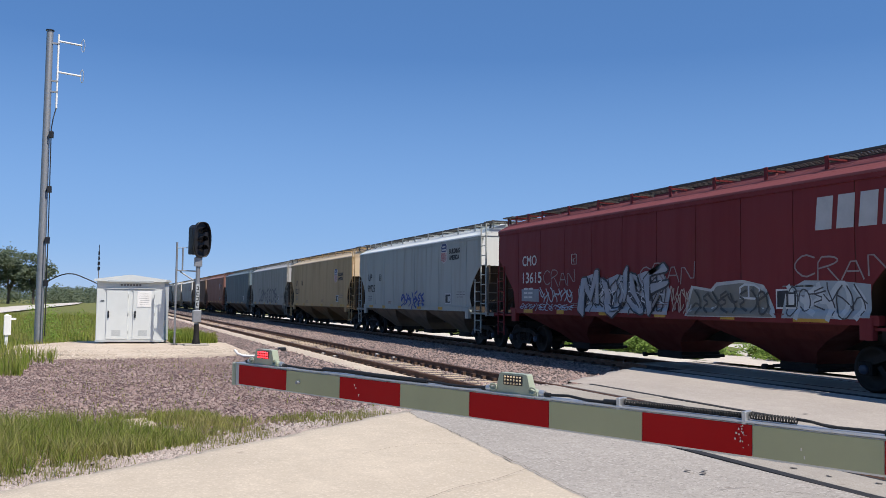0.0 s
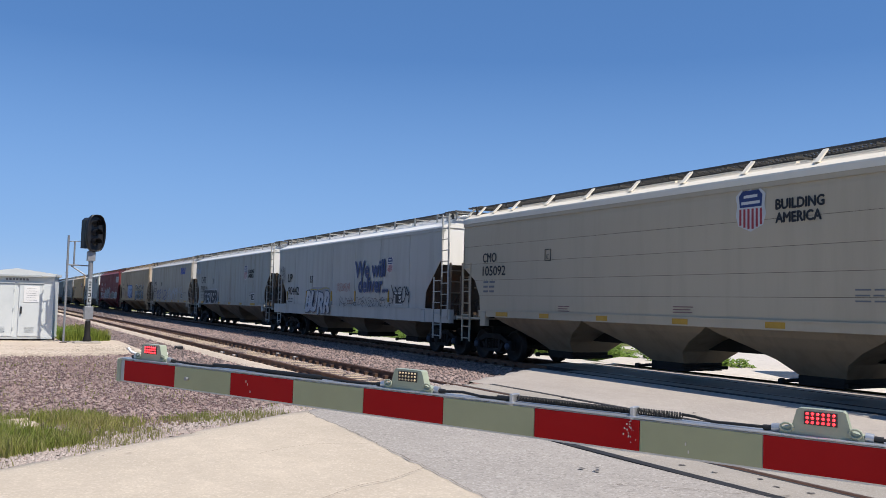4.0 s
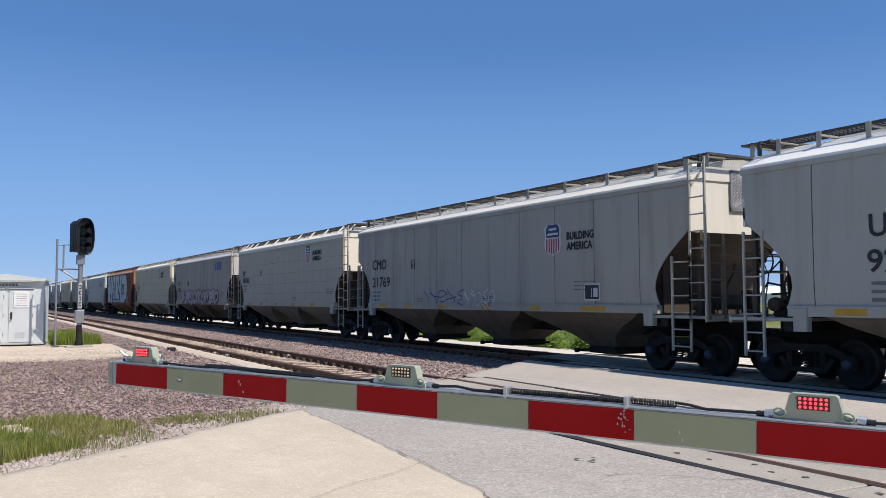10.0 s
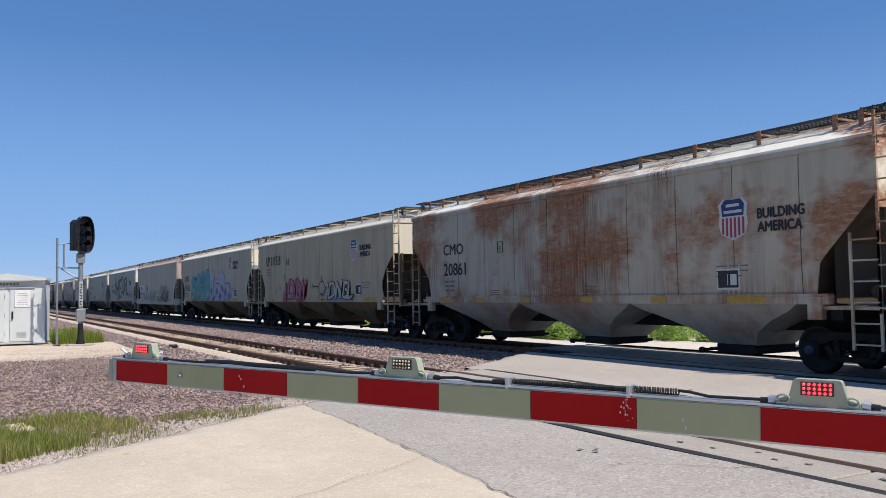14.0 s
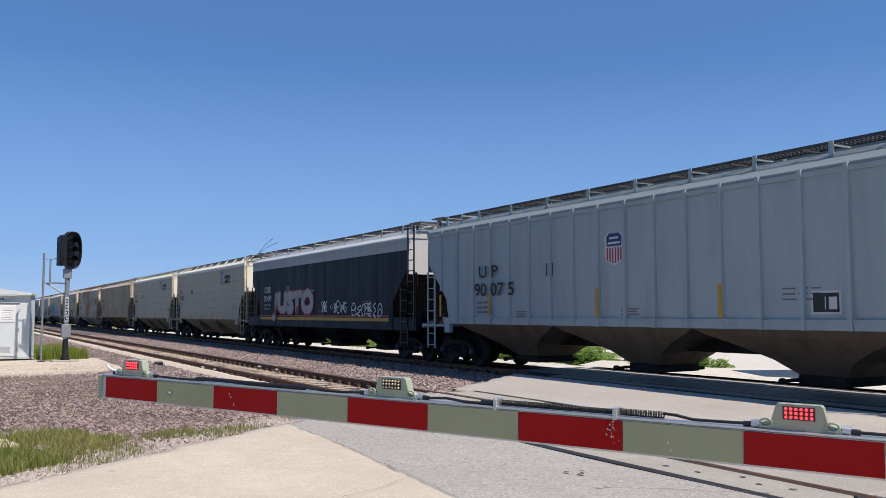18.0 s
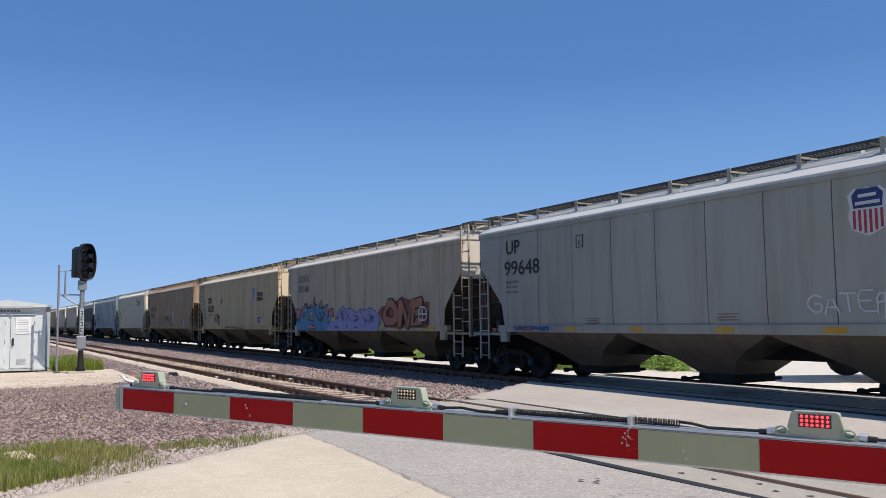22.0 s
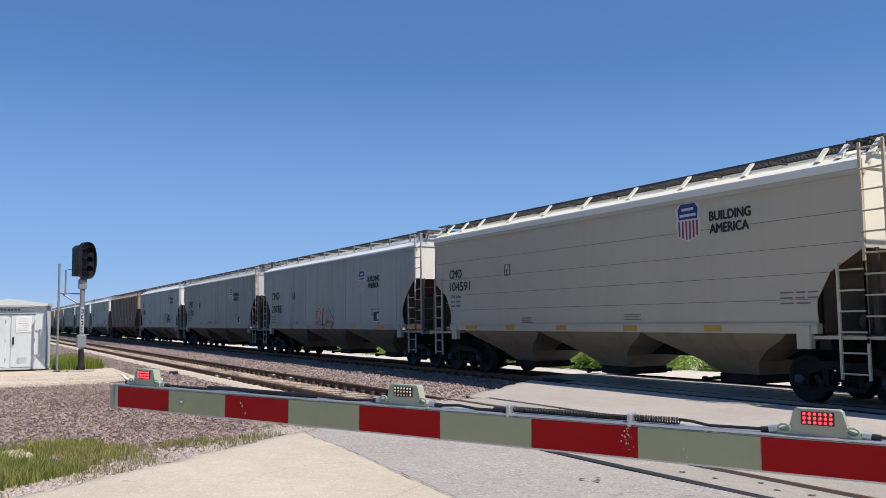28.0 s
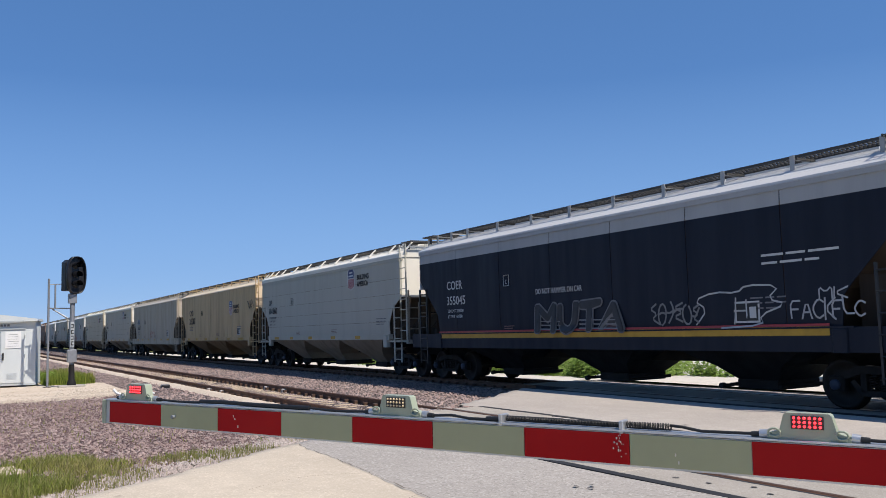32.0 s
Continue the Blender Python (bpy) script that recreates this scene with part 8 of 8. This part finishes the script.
for k, (u, z, ru, rz) in enumerate(FADED):
    blob(car, e, u, z, ru + 0.022, rz + 0.022, VIOLET, 0.0053 + 0.0006 * k, 0.95)
for k, (u, z, ru, rz) in enumerate(FADED):
    blob(car, e, u, z, ru, rz, LILAC, 0.0113 + 0.0006 * k, 0.95)
strokes(car, e, [[(9.6, 1.4), (9.55, 2.1), (9.35, 2.4), (9.7, 2.9)], [(10.0, 2.45), (10.9, 2.42), (11.0, 2.2)], [(11.0, 1.4), (10.9, 1.9), (11.3, 2.3), (11.8, 2.2), (12.0, 1.5)], [(12.3, 2.4), (13.4, 2.42), (13.1, 2.0)]], 0.055, VIOLET, 0.021)
for u, z, ru, rz in ((8.95, 1.95, 0.26, 0.22), (9.6, 1.52, 0.4, 0.12), (10.25, 1.95, 0.3, 0.2), (11.1, 1.62, 0.3, 0.22), (11.6, 2.1, 0.25, 0.2), (12.3, 1.85, 0.3, 0.3), (13.1, 1.65, 0.25, 0.24)):
    blob(car, e, u, z, ru, rz, (0.15, 0.13, 0.28), 0.0235, 1.0)
car, e = add_car(18.92, 16.55, "cream covered hopper car with pink block graffiti and outlined letters", "seam", (0.52, 0.48, 0.40), 0.06, 0.35, 17, "UP 111515", "", "dark", True, em=(12.5, 3.0), mk=(1.4, 3.25),
        marks=(("UP 111515", 1.45, 3.13, 2.24, 0.45),))
for u, z, r in ((4.3, 2.45, 0.17), (5.0, 2.35, 0.12), (6.3, 2.42, 0.17), (7.0, 2.3, 0.13), (8.15, 2.0, 0.16), (3.6, 2.0, 0.16)):
    strokes(car, e, [[(u + r * math.sin(q * 2.513), z + r * math.cos(q * 2.513)) for q in range(6)]], 0.025, (0.12, 0.13, 0.10), 0.012)
piece(car, e, "ACHEW", 4.3, 1.46, 3.15, 0.80, (0.44, 0.18, 0.21), (0.34, 0.03, 0.08), 0.05, 0.065, 9, 0.2)
strokes(car, e, [[(9.3 + 0.4 * math.cos(q * 0.6283), 1.92 + 0.3 * math.sin(q * 0.6283)) for q in range(11)], [(9.2, 2.2), (9.25, 2.5), (9.38, 2.2)], [(9.05, 1.62), (8.95, 1.38)], [(9.4, 1.62), (9.42, 1.38)], [(8.2, 2.0), (8.9, 2.0)], [(9.6, 1.98), (9.95, 1.9), (9.6, 1.82)]], 0.04, BLK)
patch(car, e, [(9.9, 1.38), (10.3, 1.55), (12.6, 1.5), (12.9, 1.38)], 0.006, (0.16, 0.24, 0.38))
piece(car, e, "iDNEL", 10.0, 1.50, 2.75, 0.66, (0.50, 0.45, 0.36), BLK, 0.03, 0.035, 12, 0.12)
add_car(17.96, 17.2, "pale grey covered hopper car blotched with heavy rust", "seam", (0.52, 0.50, 0.46), 0.75, 0.4, 18, "CMO", "20861", mk=2.3, em=(13.75, 2.62), cut="diagonal", under=(0.44, 0.43, 0.40), marks=(("CMO", 2.23, 2.83, 1.23, 0.33), ("20861", 2.24, 2.18, 1.36, 0.38),))
add_car(18.57, 17.8, "dusty brown-stained tan covered hopper car", "seam", (0.44, 0.37, 0.29), 0.25, 0.75, 19, "CMO", "200018", "dark", False, tags=((4, 9.5, 1.7, 1.6, 0.35, 0.04, BLK),), marks=(("CMO", 1.9, 2.75, 1.0, 0.33), ("200018", 1.85, 2.2, 1.6, 0.34),))
add_car(19.11, 15.2, T_COURSE, "course", CREAM, 0.03, 0.25, 20, "CMO", "104425", marks=(("CMO", 1.0, 2.95, 0.75, 0.27), ("104425", 1.0, 2.55, 1.25, 0.28),))
add_car(16.59, 15.8, T_COURSE, "course", CREAM, 0.03, 0.22, 21, "UP", "102555", marks=(("UP", 1.0, 2.95, 0.42, 0.27), ("102555", 1.0, 2.55, 1.18, 0.28),))
car, e = add_car(17.18, 17.4, "glossy black covered hopper car with silver-red graffiti", "deep", BLACKC, 0.02, 0.1, 22, "COER", "355049", "white", False, mk=(2.1, 2.62), roof=(0.50, 0.50, 0.50), under=(0.012, 0.013, 0.016),
        tags=((5, 9.55, 1.72, 0.6, 0.4, 0.06, WHT), ("BEING", 10.88, 1.71, 1.25, 0.42, 0.06, WHT), (6, 12.6, 1.5, 2.8, 0.55, 0.05, WHT)), marks=(("COER", 2.0, 2.64, 0.95, 0.3), ("355049", 1.93, 2.24, 1.12, 0.28),), data=("LD LMT 224100", "LT WT  61900",))
put("loose_wire", Mesh().path([(-1.2, e - 0.1, 4.6), (-1.1, e + 0.5, 4.85), (-0.9, e + 0.2, 5.25), (-0.7, e - 0.5, 5.55)], 0.012, 5).path([(-1.1, e + 0.5, 4.85), (-0.9, e - 0.6, 5.15), (-0.8, e - 1.6, 5.25)], 0.012, 5), M_GRATE, car, "bent wire caught on the roof")
piece(car, e, "JUSTO", 3.5, 1.46, 5.1, 1.12, (0.40, 0.36, 0.335), (0.33, 0.035, 0.04), 0.12, 0.05, 6, 0.07)
stencil(car, e, "HAMMER ON CAR", 7.3, 2.56, 1.33, 0.13, M_INKWHITE)
strokes(car, e, [[(10.5, 1.9), (10.62, 2.02), (10.74, 1.9), (10.62, 1.78), (10.5, 1.9)]], 0.025, WHT)
car, e = add_car(18.73, 17.8, "blue-grey outside-ribbed covered hopper car", "rib", (0.40, 0.47, 0.535), 0.06, 0.26, 23, "U P", "90075", "dark", False, mk=3.0, roof=(0.20, 0.235, 0.25), under=(0.17, 0.125, 0.09), marks=(("U P", 3.19, 2.67, 0.98, 0.33), ("90 07 5", 2.95, 2.14, 2.0, 0.36),))
emblem(car, e - 9.0, 2.75, 0.78)
add_car(19.03, 15.6, T_COURSE, "course", CREAM, 0.03, 0.25, 24, "UP", "101871", marks=(("UP", 1.0, 2.95, 0.42, 0.27), ("101871", 1.0, 2.55, 1.18, 0.28),))
add_car(16.96, 17.4, "dull brown-stained covered hopper car with thin tags", "seam", (0.33, 0.25, 0.185), 0.35, 0.6, 25, "CMO", "200093", "dark", False, tags=((6, 7.5, 1.85, 1.9, 0.45, 0.04, BLK), ("PL", 10.4, 1.75, 0.8, 0.8, 0.06, WHT), (4, 4.0, 1.6, 3.2, 0.5, 0.03, DGR)))
add_car(18.85, 16.9, "dusty tan covered hopper car with a small black tag", "seam", (0.52, 0.43, 0.315), 0.15, 0.4, 26, "CMO", "265232", mk=2.45, cut="diagonal", em=(12.24, 2.74), tags=(("GOHM", 4.2, 1.72, 1.3, 0.55, 0.06, BLK), (6, 7.0, 1.36, 4.0, 0.10, 0.025, BLK), *((8, 0.05 + 0.02 * q, 3.92 - 0.29 * q, 1.25 + 0.07 * q, 0.17, 0.022, DGR) for q in range(4)), *((7, 0.3 + 0.22 * q, 2.76 - 0.28 * q, 1.35, 0.17, 0.022, DGR) for q in range(4))), marks=(("CMO", 2.55, 2.93, 0.97, 0.36), ("265232", 2.45, 2.38, 1.54, 0.4),), data=("LD LMT 223400", "LT WT 6   00",))
car, e = add_car(18.27, 16.6, "dusty beige hopper car with blue, lilac and orange graffiti", "seam", (0.47, 0.43, 0.37), 0.12, 0.5, 27, "", "", "dark", False, cut="diagonal")
for text, u, z in (("SOXX", 1.5, 3.48), ("100168", 1.45, 3.02)):
    stencil(car, e, text, u, z, 1.4, 0.33, M_INKGREY)
SKY, PINKISH, MAUVE, SHADOW = (0.075, 0.20, 0.33), (0.42, 0.16, 0.17), (0.27, 0.25, 0.42), (0.085, 0.075, 0.20)
MAIN = [(1.13, 1.67), (1.33, 1.85), (1.64, 1.69), (1.88, 2.24), (2.19, 2.46), (2.55, 2.52), (2.82, 2.26), (3.10, 2.30), (3.50, 2.48), (3.76, 2.49), (4.07, 2.31), (4.73, 2.27), (5.13, 2.45), (5.40, 2.22), (5.16, 1.84), (5.48, 1.75), (5.20, 1.30), (1.16, 1.30)]
patch(car, e, MAIN, 0.006, SKY)
for outline in ([(4.73, 2.27), (5.13, 2.45), (5.40, 2.22), (5.11, 2.06), (4.72, 2.03)], [(2.85, 1.93), (3.30, 2.15), (3.55, 1.87), (3.41, 1.68), (3.01, 1.68)], [(1.88, 2.24), (2.19, 2.46), (2.3, 2.1), (1.95, 1.95)]):
    patch(car, e, outline, 0.009, (0.20, 0.18, 0.15))
strokes(car, e, [MAIN[:15], [(1.88, 2.24), (1.60, 1.69)], [(2.13, 1.91), (2.24, 2.23), (2.46, 1.93), (2.13, 1.91)], [(2.69, 2.51), (2.75, 2.02), (2.81, 1.78), (3.48, 1.71)], [(3.61, 2.80), (3.65, 2.14), (3.99, 1.82)], [(4.63, 2.07), (4.94, 2.02), (4.47, 1.76), (4.58, 1.36)], [(4.2, 2.1), (4.1, 1.75), (4.5, 1.7), (4.45, 2.0), (4.2, 2.1)]], 0.06, BLK, 0.014)
for outline in ([(0.94, 2.22), (1.54, 2.31), (1.85, 2.25), (1.68, 1.90), (1.49, 1.80), (1.34, 2.00)], [(2.37, 2.35), (2.59, 2.61), (2.83, 2.31), (3.11, 2.49), (3.37, 2.39), (3.61, 2.84), (3.66, 2.47), (3.10, 2.30)], [(4.10, 2.27), (4.39, 2.69), (4.64, 2.32), (4.37, 2.30)],
                [(5.16, 1.89), (5.50, 2.22), (5.90, 2.25), (5.66, 2.15), (5.98, 1.85), (5.65, 1.96), (5.51, 1.73), (5.44, 1.97)], [(3.0, 1.38), (3.2, 1.62), (3.5, 1.5), (3.9, 1.52), (3.95, 1.36)], [(4.22, 1.75), (4.3, 1.95), (4.42, 1.8)]):
    patch(car, e, outline, 0.012, PINKISH)
    strokes(car, e, [outline + outline[:1]], 0.045, (0.10, 0.02, 0.03), 0.018)
for u, z in ((2.2, 2.45), (2.45, 2.2), (3.45, 2.42), (3.2, 2.05), (4.0, 2.32), (5.35, 2.3), (5.45, 1.8)):
    blob(car, e, u, z, 0.07, 0.08, (0.46, 0.48, 0.52), 0.022)
WING = [(6.00, 1.73), (6.22, 2.03), (6.85, 2.33), (6.99, 2.27), (7.45, 1.95), (7.37, 2.23), (7.85, 2.16), (8.21, 2.03), (8.50, 2.04), (8.64, 2.20), (9.1, 2.08), (9.6, 2.22), (10.2, 2.0), (10.45, 1.8)]
patch(car, e, WING + [(10.4, 1.30), (5.14, 1.30), (5.37, 1.65)], 0.008, MAUVE)
for outline in ([(6.00, 1.75), (6.41, 1.99), (6.45, 1.82)], [(6.58, 1.98), (6.92, 2.29), (6.96, 1.68)], [(7.08, 2.24), (7.55, 1.85), (7.42, 1.82)], [(7.76, 1.92), (8.50, 1.92), (8.55, 1.72), (8.20, 1.87)], [(7.11, 1.93), (7.19, 1.70), (7.32, 1.73)],
                [(7.85, 1.65), (8.24, 1.83), (8.51, 1.72)], [(6.04, 1.40), (6.25, 1.54), (6.63, 1.40)], [(7.23, 1.54), (7.49, 1.58), (7.53, 1.40), (7.35, 1.40)], [(8.07, 1.42), (8.35, 1.53), (8.53, 1.40)], [(8.9, 1.9), (9.3, 1.7), (9.1, 1.6)], [(9.5, 1.95), (10.0, 1.85), (9.7, 1.6)]):
    patch(car, e, outline, 0.012, SHADOW)
strokes(car, e, [WING, [(6.99, 2.27), (6.98, 1.65)], [(7.37, 2.23), (7.48, 1.85), (7.75, 1.7)], [(8.64, 2.20), (8.8, 1.7)], [(9.6, 2.22), (9.45, 1.6)]], 0.035, SHADOW, 0.015)
patch(car, e, [(10.3, 2.0), (10.6, 2.2), (11.6, 2.3), (12.3, 2.55), (13.2, 2.35), (14.4, 2.3), (14.3, 1.44), (11.0, 1.44)], 0.006, (0.20, 0.045, 0.03))
piece(car, e, "ONE", 10.95, 1.52, 2.9, 0.84, (0.36, 0.13, 0.06), (0.03, 0.02, 0.02), 0.07, 0.06, 15, 0.3)
strokes(car, e, [[(13.7, 1.7), (13.7, 2.15), (14.25, 2.12), (14.25, 1.68), (13.7, 1.7)], [(13.97, 1.7), (13.97, 2.12)], [(13.7, 1.9), (14.25, 1.9)]], 0.06, (0.52, 0.52, 0.50), 0.055)
add_car(17.60, 16.45, "grey covered hopper car with welded seams and faint tags", "seam", (0.385, 0.385, 0.375), 0.08, 0.4, 28, "UP", "99648", cut="diagonal", em=(12.32, 3.05), mk=(1.3, 3.4), tags=(("GATER", 11.35, 1.72, 1.7, 0.36, 0.035, (0.5, 0.5, 0.5)), (8, 1.9, 1.37, 1.6, 0.12, 0.03, BLU)), marks=(("UP", 1.48, 3.52, 0.66, 0.38), ("99648", 1.38, 2.92, 1.69, 0.4),))
add_car(17.85, 17.6, "light grey covered hopper car with thin red-brown tags", "seam", (0.46, 0.475, 0.48), 0.05, 0.3, 29, "CHTT", "721469", tags=((5, 6.8, 1.85, 1.1, 0.35, 0.035, (0.18, 0.06, 0.06)), ("ANGE", 7.9, 1.8, 1.5, 0.5, 0.03, (0.18, 0.08, 0.08)), ("MOW", 9.5, 1.9, 0.9, 0.32, 0.03, (0.18, 0.08, 0.08))), marks=(("CHTT", 1.54, 2.75, 1.27, 0.41), ("721469", 1.36, 2.17, 1.95, 0.35),))
add_car(18.94, 16.4, "light grey deep-silled covered hopper car with black tags", "seam", (0.46, 0.475, 0.48), 0.06, 0.35, 30, "UP", "99065", mk=(2.1, 3.3), em=(11.47, 3.02), tags=((9, 5.2, 1.36, 3.4, 0.28, 0.04, BLK), ("OFFLEIHT20", 10.15, 1.36, 2.9, 0.25, 0.035, BLK)), marks=(("UP", 2.1, 3.1, 0.62, 0.38), ("99065", 2.0, 2.5, 1.5, 0.38),))
car, e = add_car(17.79, 17.4, "dark brown outside-ribbed covered hopper car with faded lettering", "rib", (0.18, 0.115, 0.098), 0.3, 0.6, 31, "", "", "dark", False, roof=(0.34, 0.27, 0.225))
for k in range(4):
    blocks(car, e, 6.17 + 0.966 * k, 2.58, 0.5, 0.42, 1, (0.03, 0.022, 0.02))
for k in range(7):
    blocks(car, e, 5.2 + 0.966 * k, 1.90, 0.5, 0.44, 1, (0.03, 0.022, 0.02))
for k in (10, 11):
    strokes(car, e, [[(0.3 + 0.966 * k, 2.0), (0.3 + 0.966 * k, 2.5), (0.85 + 0.966 * k, 2.48), (0.85 + 0.966 * k, 1.98), (0.3 + 0.966 * k, 2.0)]], 0.05, (0.40, 0.40, 0.38))
patch(car, e, [(13.9, 1.9), (13.9, 2.4), (14.4, 2.38), (14.4, 1.88)], 0.01, (0.40, 0.40, 0.38), "stencil_panel")
add_car(18.81, 16.8, "clean light grey covered hopper car with thin black tags", "seam", (0.47, 0.48, 0.49), 0.04, 0.25, 32, "UP", "95831", mk=1.53, cut="diagonal", em=(12.5, 3.05), tags=(("BBC", 4.56, 1.62, 1.2, 0.36, 0.035, DGR), (5, 11.5, 1.74, 1.8, 0.6, 0.08, BLK), (2, 10.2, 1.6, 1.1, 0.6, 0.05, DGR)), marks=(("UP", 1.55, 3.03, 0.65, 0.4), ("95831", 1.55, 2.4, 1.41, 0.42),), data=("CAPACITY 5166 CUFT", "LD LMT 224300", "LT WT  61700",))
car, e = add_car(18.21, 17.8, "pale grey covered hopper car with dark seams", "seam", (0.40, 0.395, 0.38), 0.08, 0.5, 33, "CMO", "21921", marks=(("CMO", 1.6, 2.7, 1.3, 0.42), ("21921", 1.53, 2.15, 1.53, 0.37),), data=("LD LMT 223300", "LT WT  62700",))
stencil(car, e, "CH-110-LOB", 7.1, 1.60, 0.9, 0.12, M_INK)
add_car(19.16, 17.4, "grey covered hopper car with a small orange graffito", "seam", (0.43, 0.43, 0.43), 0.07, 0.35, 34, "CMO", "20783", tags=((3, 7.6, 1.4, 2.2, 0.8, 0.16, (0.35, 0.12, 0.06), (0.45, 0.33, 0.27)),), marks=(("CMO", 1.4, 2.75, 1.2, 0.36), ("20783", 1.4, 2.1, 1.5, 0.36),))
add_car(18.76, 15.4, T_COURSE, "course", CREAM, 0.03, 0.22, 35, "CMO", "104591", marks=(("CMO", 1.0, 2.95, 0.75, 0.27), ("104591", 1.0, 2.55, 1.25, 0.28),))
add_car(16.72, 15.8, T_COURSE, "course", (0.51, 0.495, 0.46), 0.03, 0.22, 36, "UP", "102066", marks=(("UP", 1.0, 2.95, 0.42, 0.27), ("102066", 1.0, 2.55, 1.18, 0.28),))
car, e = add_car(17.06, 17.4, "grey covered hopper car with orange rust stains near the sill", "deep", (0.48, 0.455, 0.41), 0.2, 0.4, 37, "CEFX", "350657", "dark", False, mk=(2.1, 2.7), roof=(0.50, 0.44, 0.36), tags=((6, 7.4, 1.6, 2.0, 0.5, 0.04, (0.34, 0.06, 0.04)),), marks=(("CEFX", 1.98, 2.75, 0.91, 0.32), ("350657", 2.02, 2.26, 1.29, 0.28),), data=("LD LMT 224200", "LT WT  61800",))
patch(car, e, [(1.93, 2.70), (1.93, 3.15), (3.05, 3.12), (3.05, 2.68)], 0.006, (0.30, 0.32, 0.35), "repainted_panel")
add_car(18.77, 17.2, "sandy tan covered hopper car with dark seams and a black tag", "seam", (0.58, 0.47, 0.33), 0.1, 0.4, 38, "CMO", "265307", mk=2.2, cut="diagonal", em=(12.0, 2.76), tags=((4, 15.6, 3.05, 1.1, 0.42, 0.05, BLK),), marks=(("CMO", 2.42, 2.93, 1.02, 0.37), ("265307", 2.37, 2.38, 1.6, 0.4),), data=("LD LMT 223500", "LT WT  62500",))
add_car(18.17, 15.7, T_COURSE, "course", (0.50, 0.50, 0.48), 0.02, 0.2, 39, "UP", "101860", marks=(("UP", 1.16, 3.0, 0.42, 0.27), ("101860", 1.16, 2.6, 1.18, 0.28),), data=("LD LMT 224300", "LT WT  61700", "CU FT   5239",))
car, e = add_car(17.07, 16.8, "glossy black covered hopper car with grey and white graffiti", "deep", BLACKC, 0.02, 0.1, 40, "COER", "355045", "white", False, mk=(2.0, 2.5), roof=(0.50, 0.50, 0.50), under=(0.012, 0.013, 0.016),
        tags=((6, 10.86, 1.62, 1.45, 0.45, 0.045, (0.20, 0.20, 0.20)), ("FACK", 14.5, 1.66, 0.95, 0.34, 0.035, SLV), ("FLC", 15.35, 1.70, 0.65, 0.3, 0.035, SLV), ("MK", 15.1, 2.02, 0.6, 0.2, 0.03, SLV)), marks=(("COER", 1.84, 2.86, 0.93, 0.26), ("355045", 1.82, 2.39, 1.1, 0.26),), data=("LD LMT 224100", "LT WT  61900",))
stencil(car, e, "DO NOT HAMMER ON CAR", 6.57, 2.50, 1.93, 0.14, M_INKWHITE)
piece(car, e, "MUTA", 6.6, 1.52, 3.4, 0.66, (0.04, 0.04, 0.042), (0.17, 0.17, 0.17), 0.04, 0.04, 17, 0.2)
for z in (1.68, 1.78, 1.58):
    strokes(car, e, [[(6.7, z), (7.6, z - 0.02)], [(8.4, z), (9.8, z - 0.02)]], 0.03, (0.24, 0.24, 0.24), 0.05)
strokes(car, e, [[(12.2, 1.6), (12.5, 1.9), (12.15, 2.1), (12.7, 2.25), (13.3, 2.2), (13.5, 2.35), (14.3, 2.3), (14.0, 2.05), (14.45, 1.95), (13.8, 1.75), (13.9, 1.56), (12.9, 1.52)], [(13.2, 1.6), (13.25, 2.1)], [(13.5, 1.62), (13.5, 2.05)], [(13.2, 1.85), (13.5, 1.85)]], 0.035, (0.45, 0.45, 0.44))
put("small_print", bars([[0.5, 0.42, 0.62], [0.36, 0.48, 0.3]], e - 13.92, 2.86, 0.045, 0.15, 0.012), M_INKWHITE, car, "line of tiny white stencil bars")
add_car(18.2, 16.8, T_GREY, "seam", GREY, 0.1, 0.4, 41)
add_car(18.2, 16.8, T_TAN, "seam", SAND, 0.12, 0.4, 42)


def motions():
    """The whole train rolls away along the main track at one speed."""
    # the red car's leading end stands here at the start
    lead = 27.33
    k0 = 13
    ends = []
    y = lead + sum(gap for gap, _ in TRAIN[1:k0 + 1])
    for k, (gap, (car, L)) in enumerate(TRAIN):
        if k:
            y -= gap
        ends.append(y - L / 2 - 0.02)
    for (gap, (car, L)), yc in zip(TRAIN, ends):
        rows = []
        for t in (0.0, 8.0, 16.0, 24.0, 32.0):
            yy = yc + SPEED * t
            rows.append((t, pose(XC, yy, gz(yy) - 0.13, GRADE_DEG, 0, 0)))
        walk(car, rows)


motions()
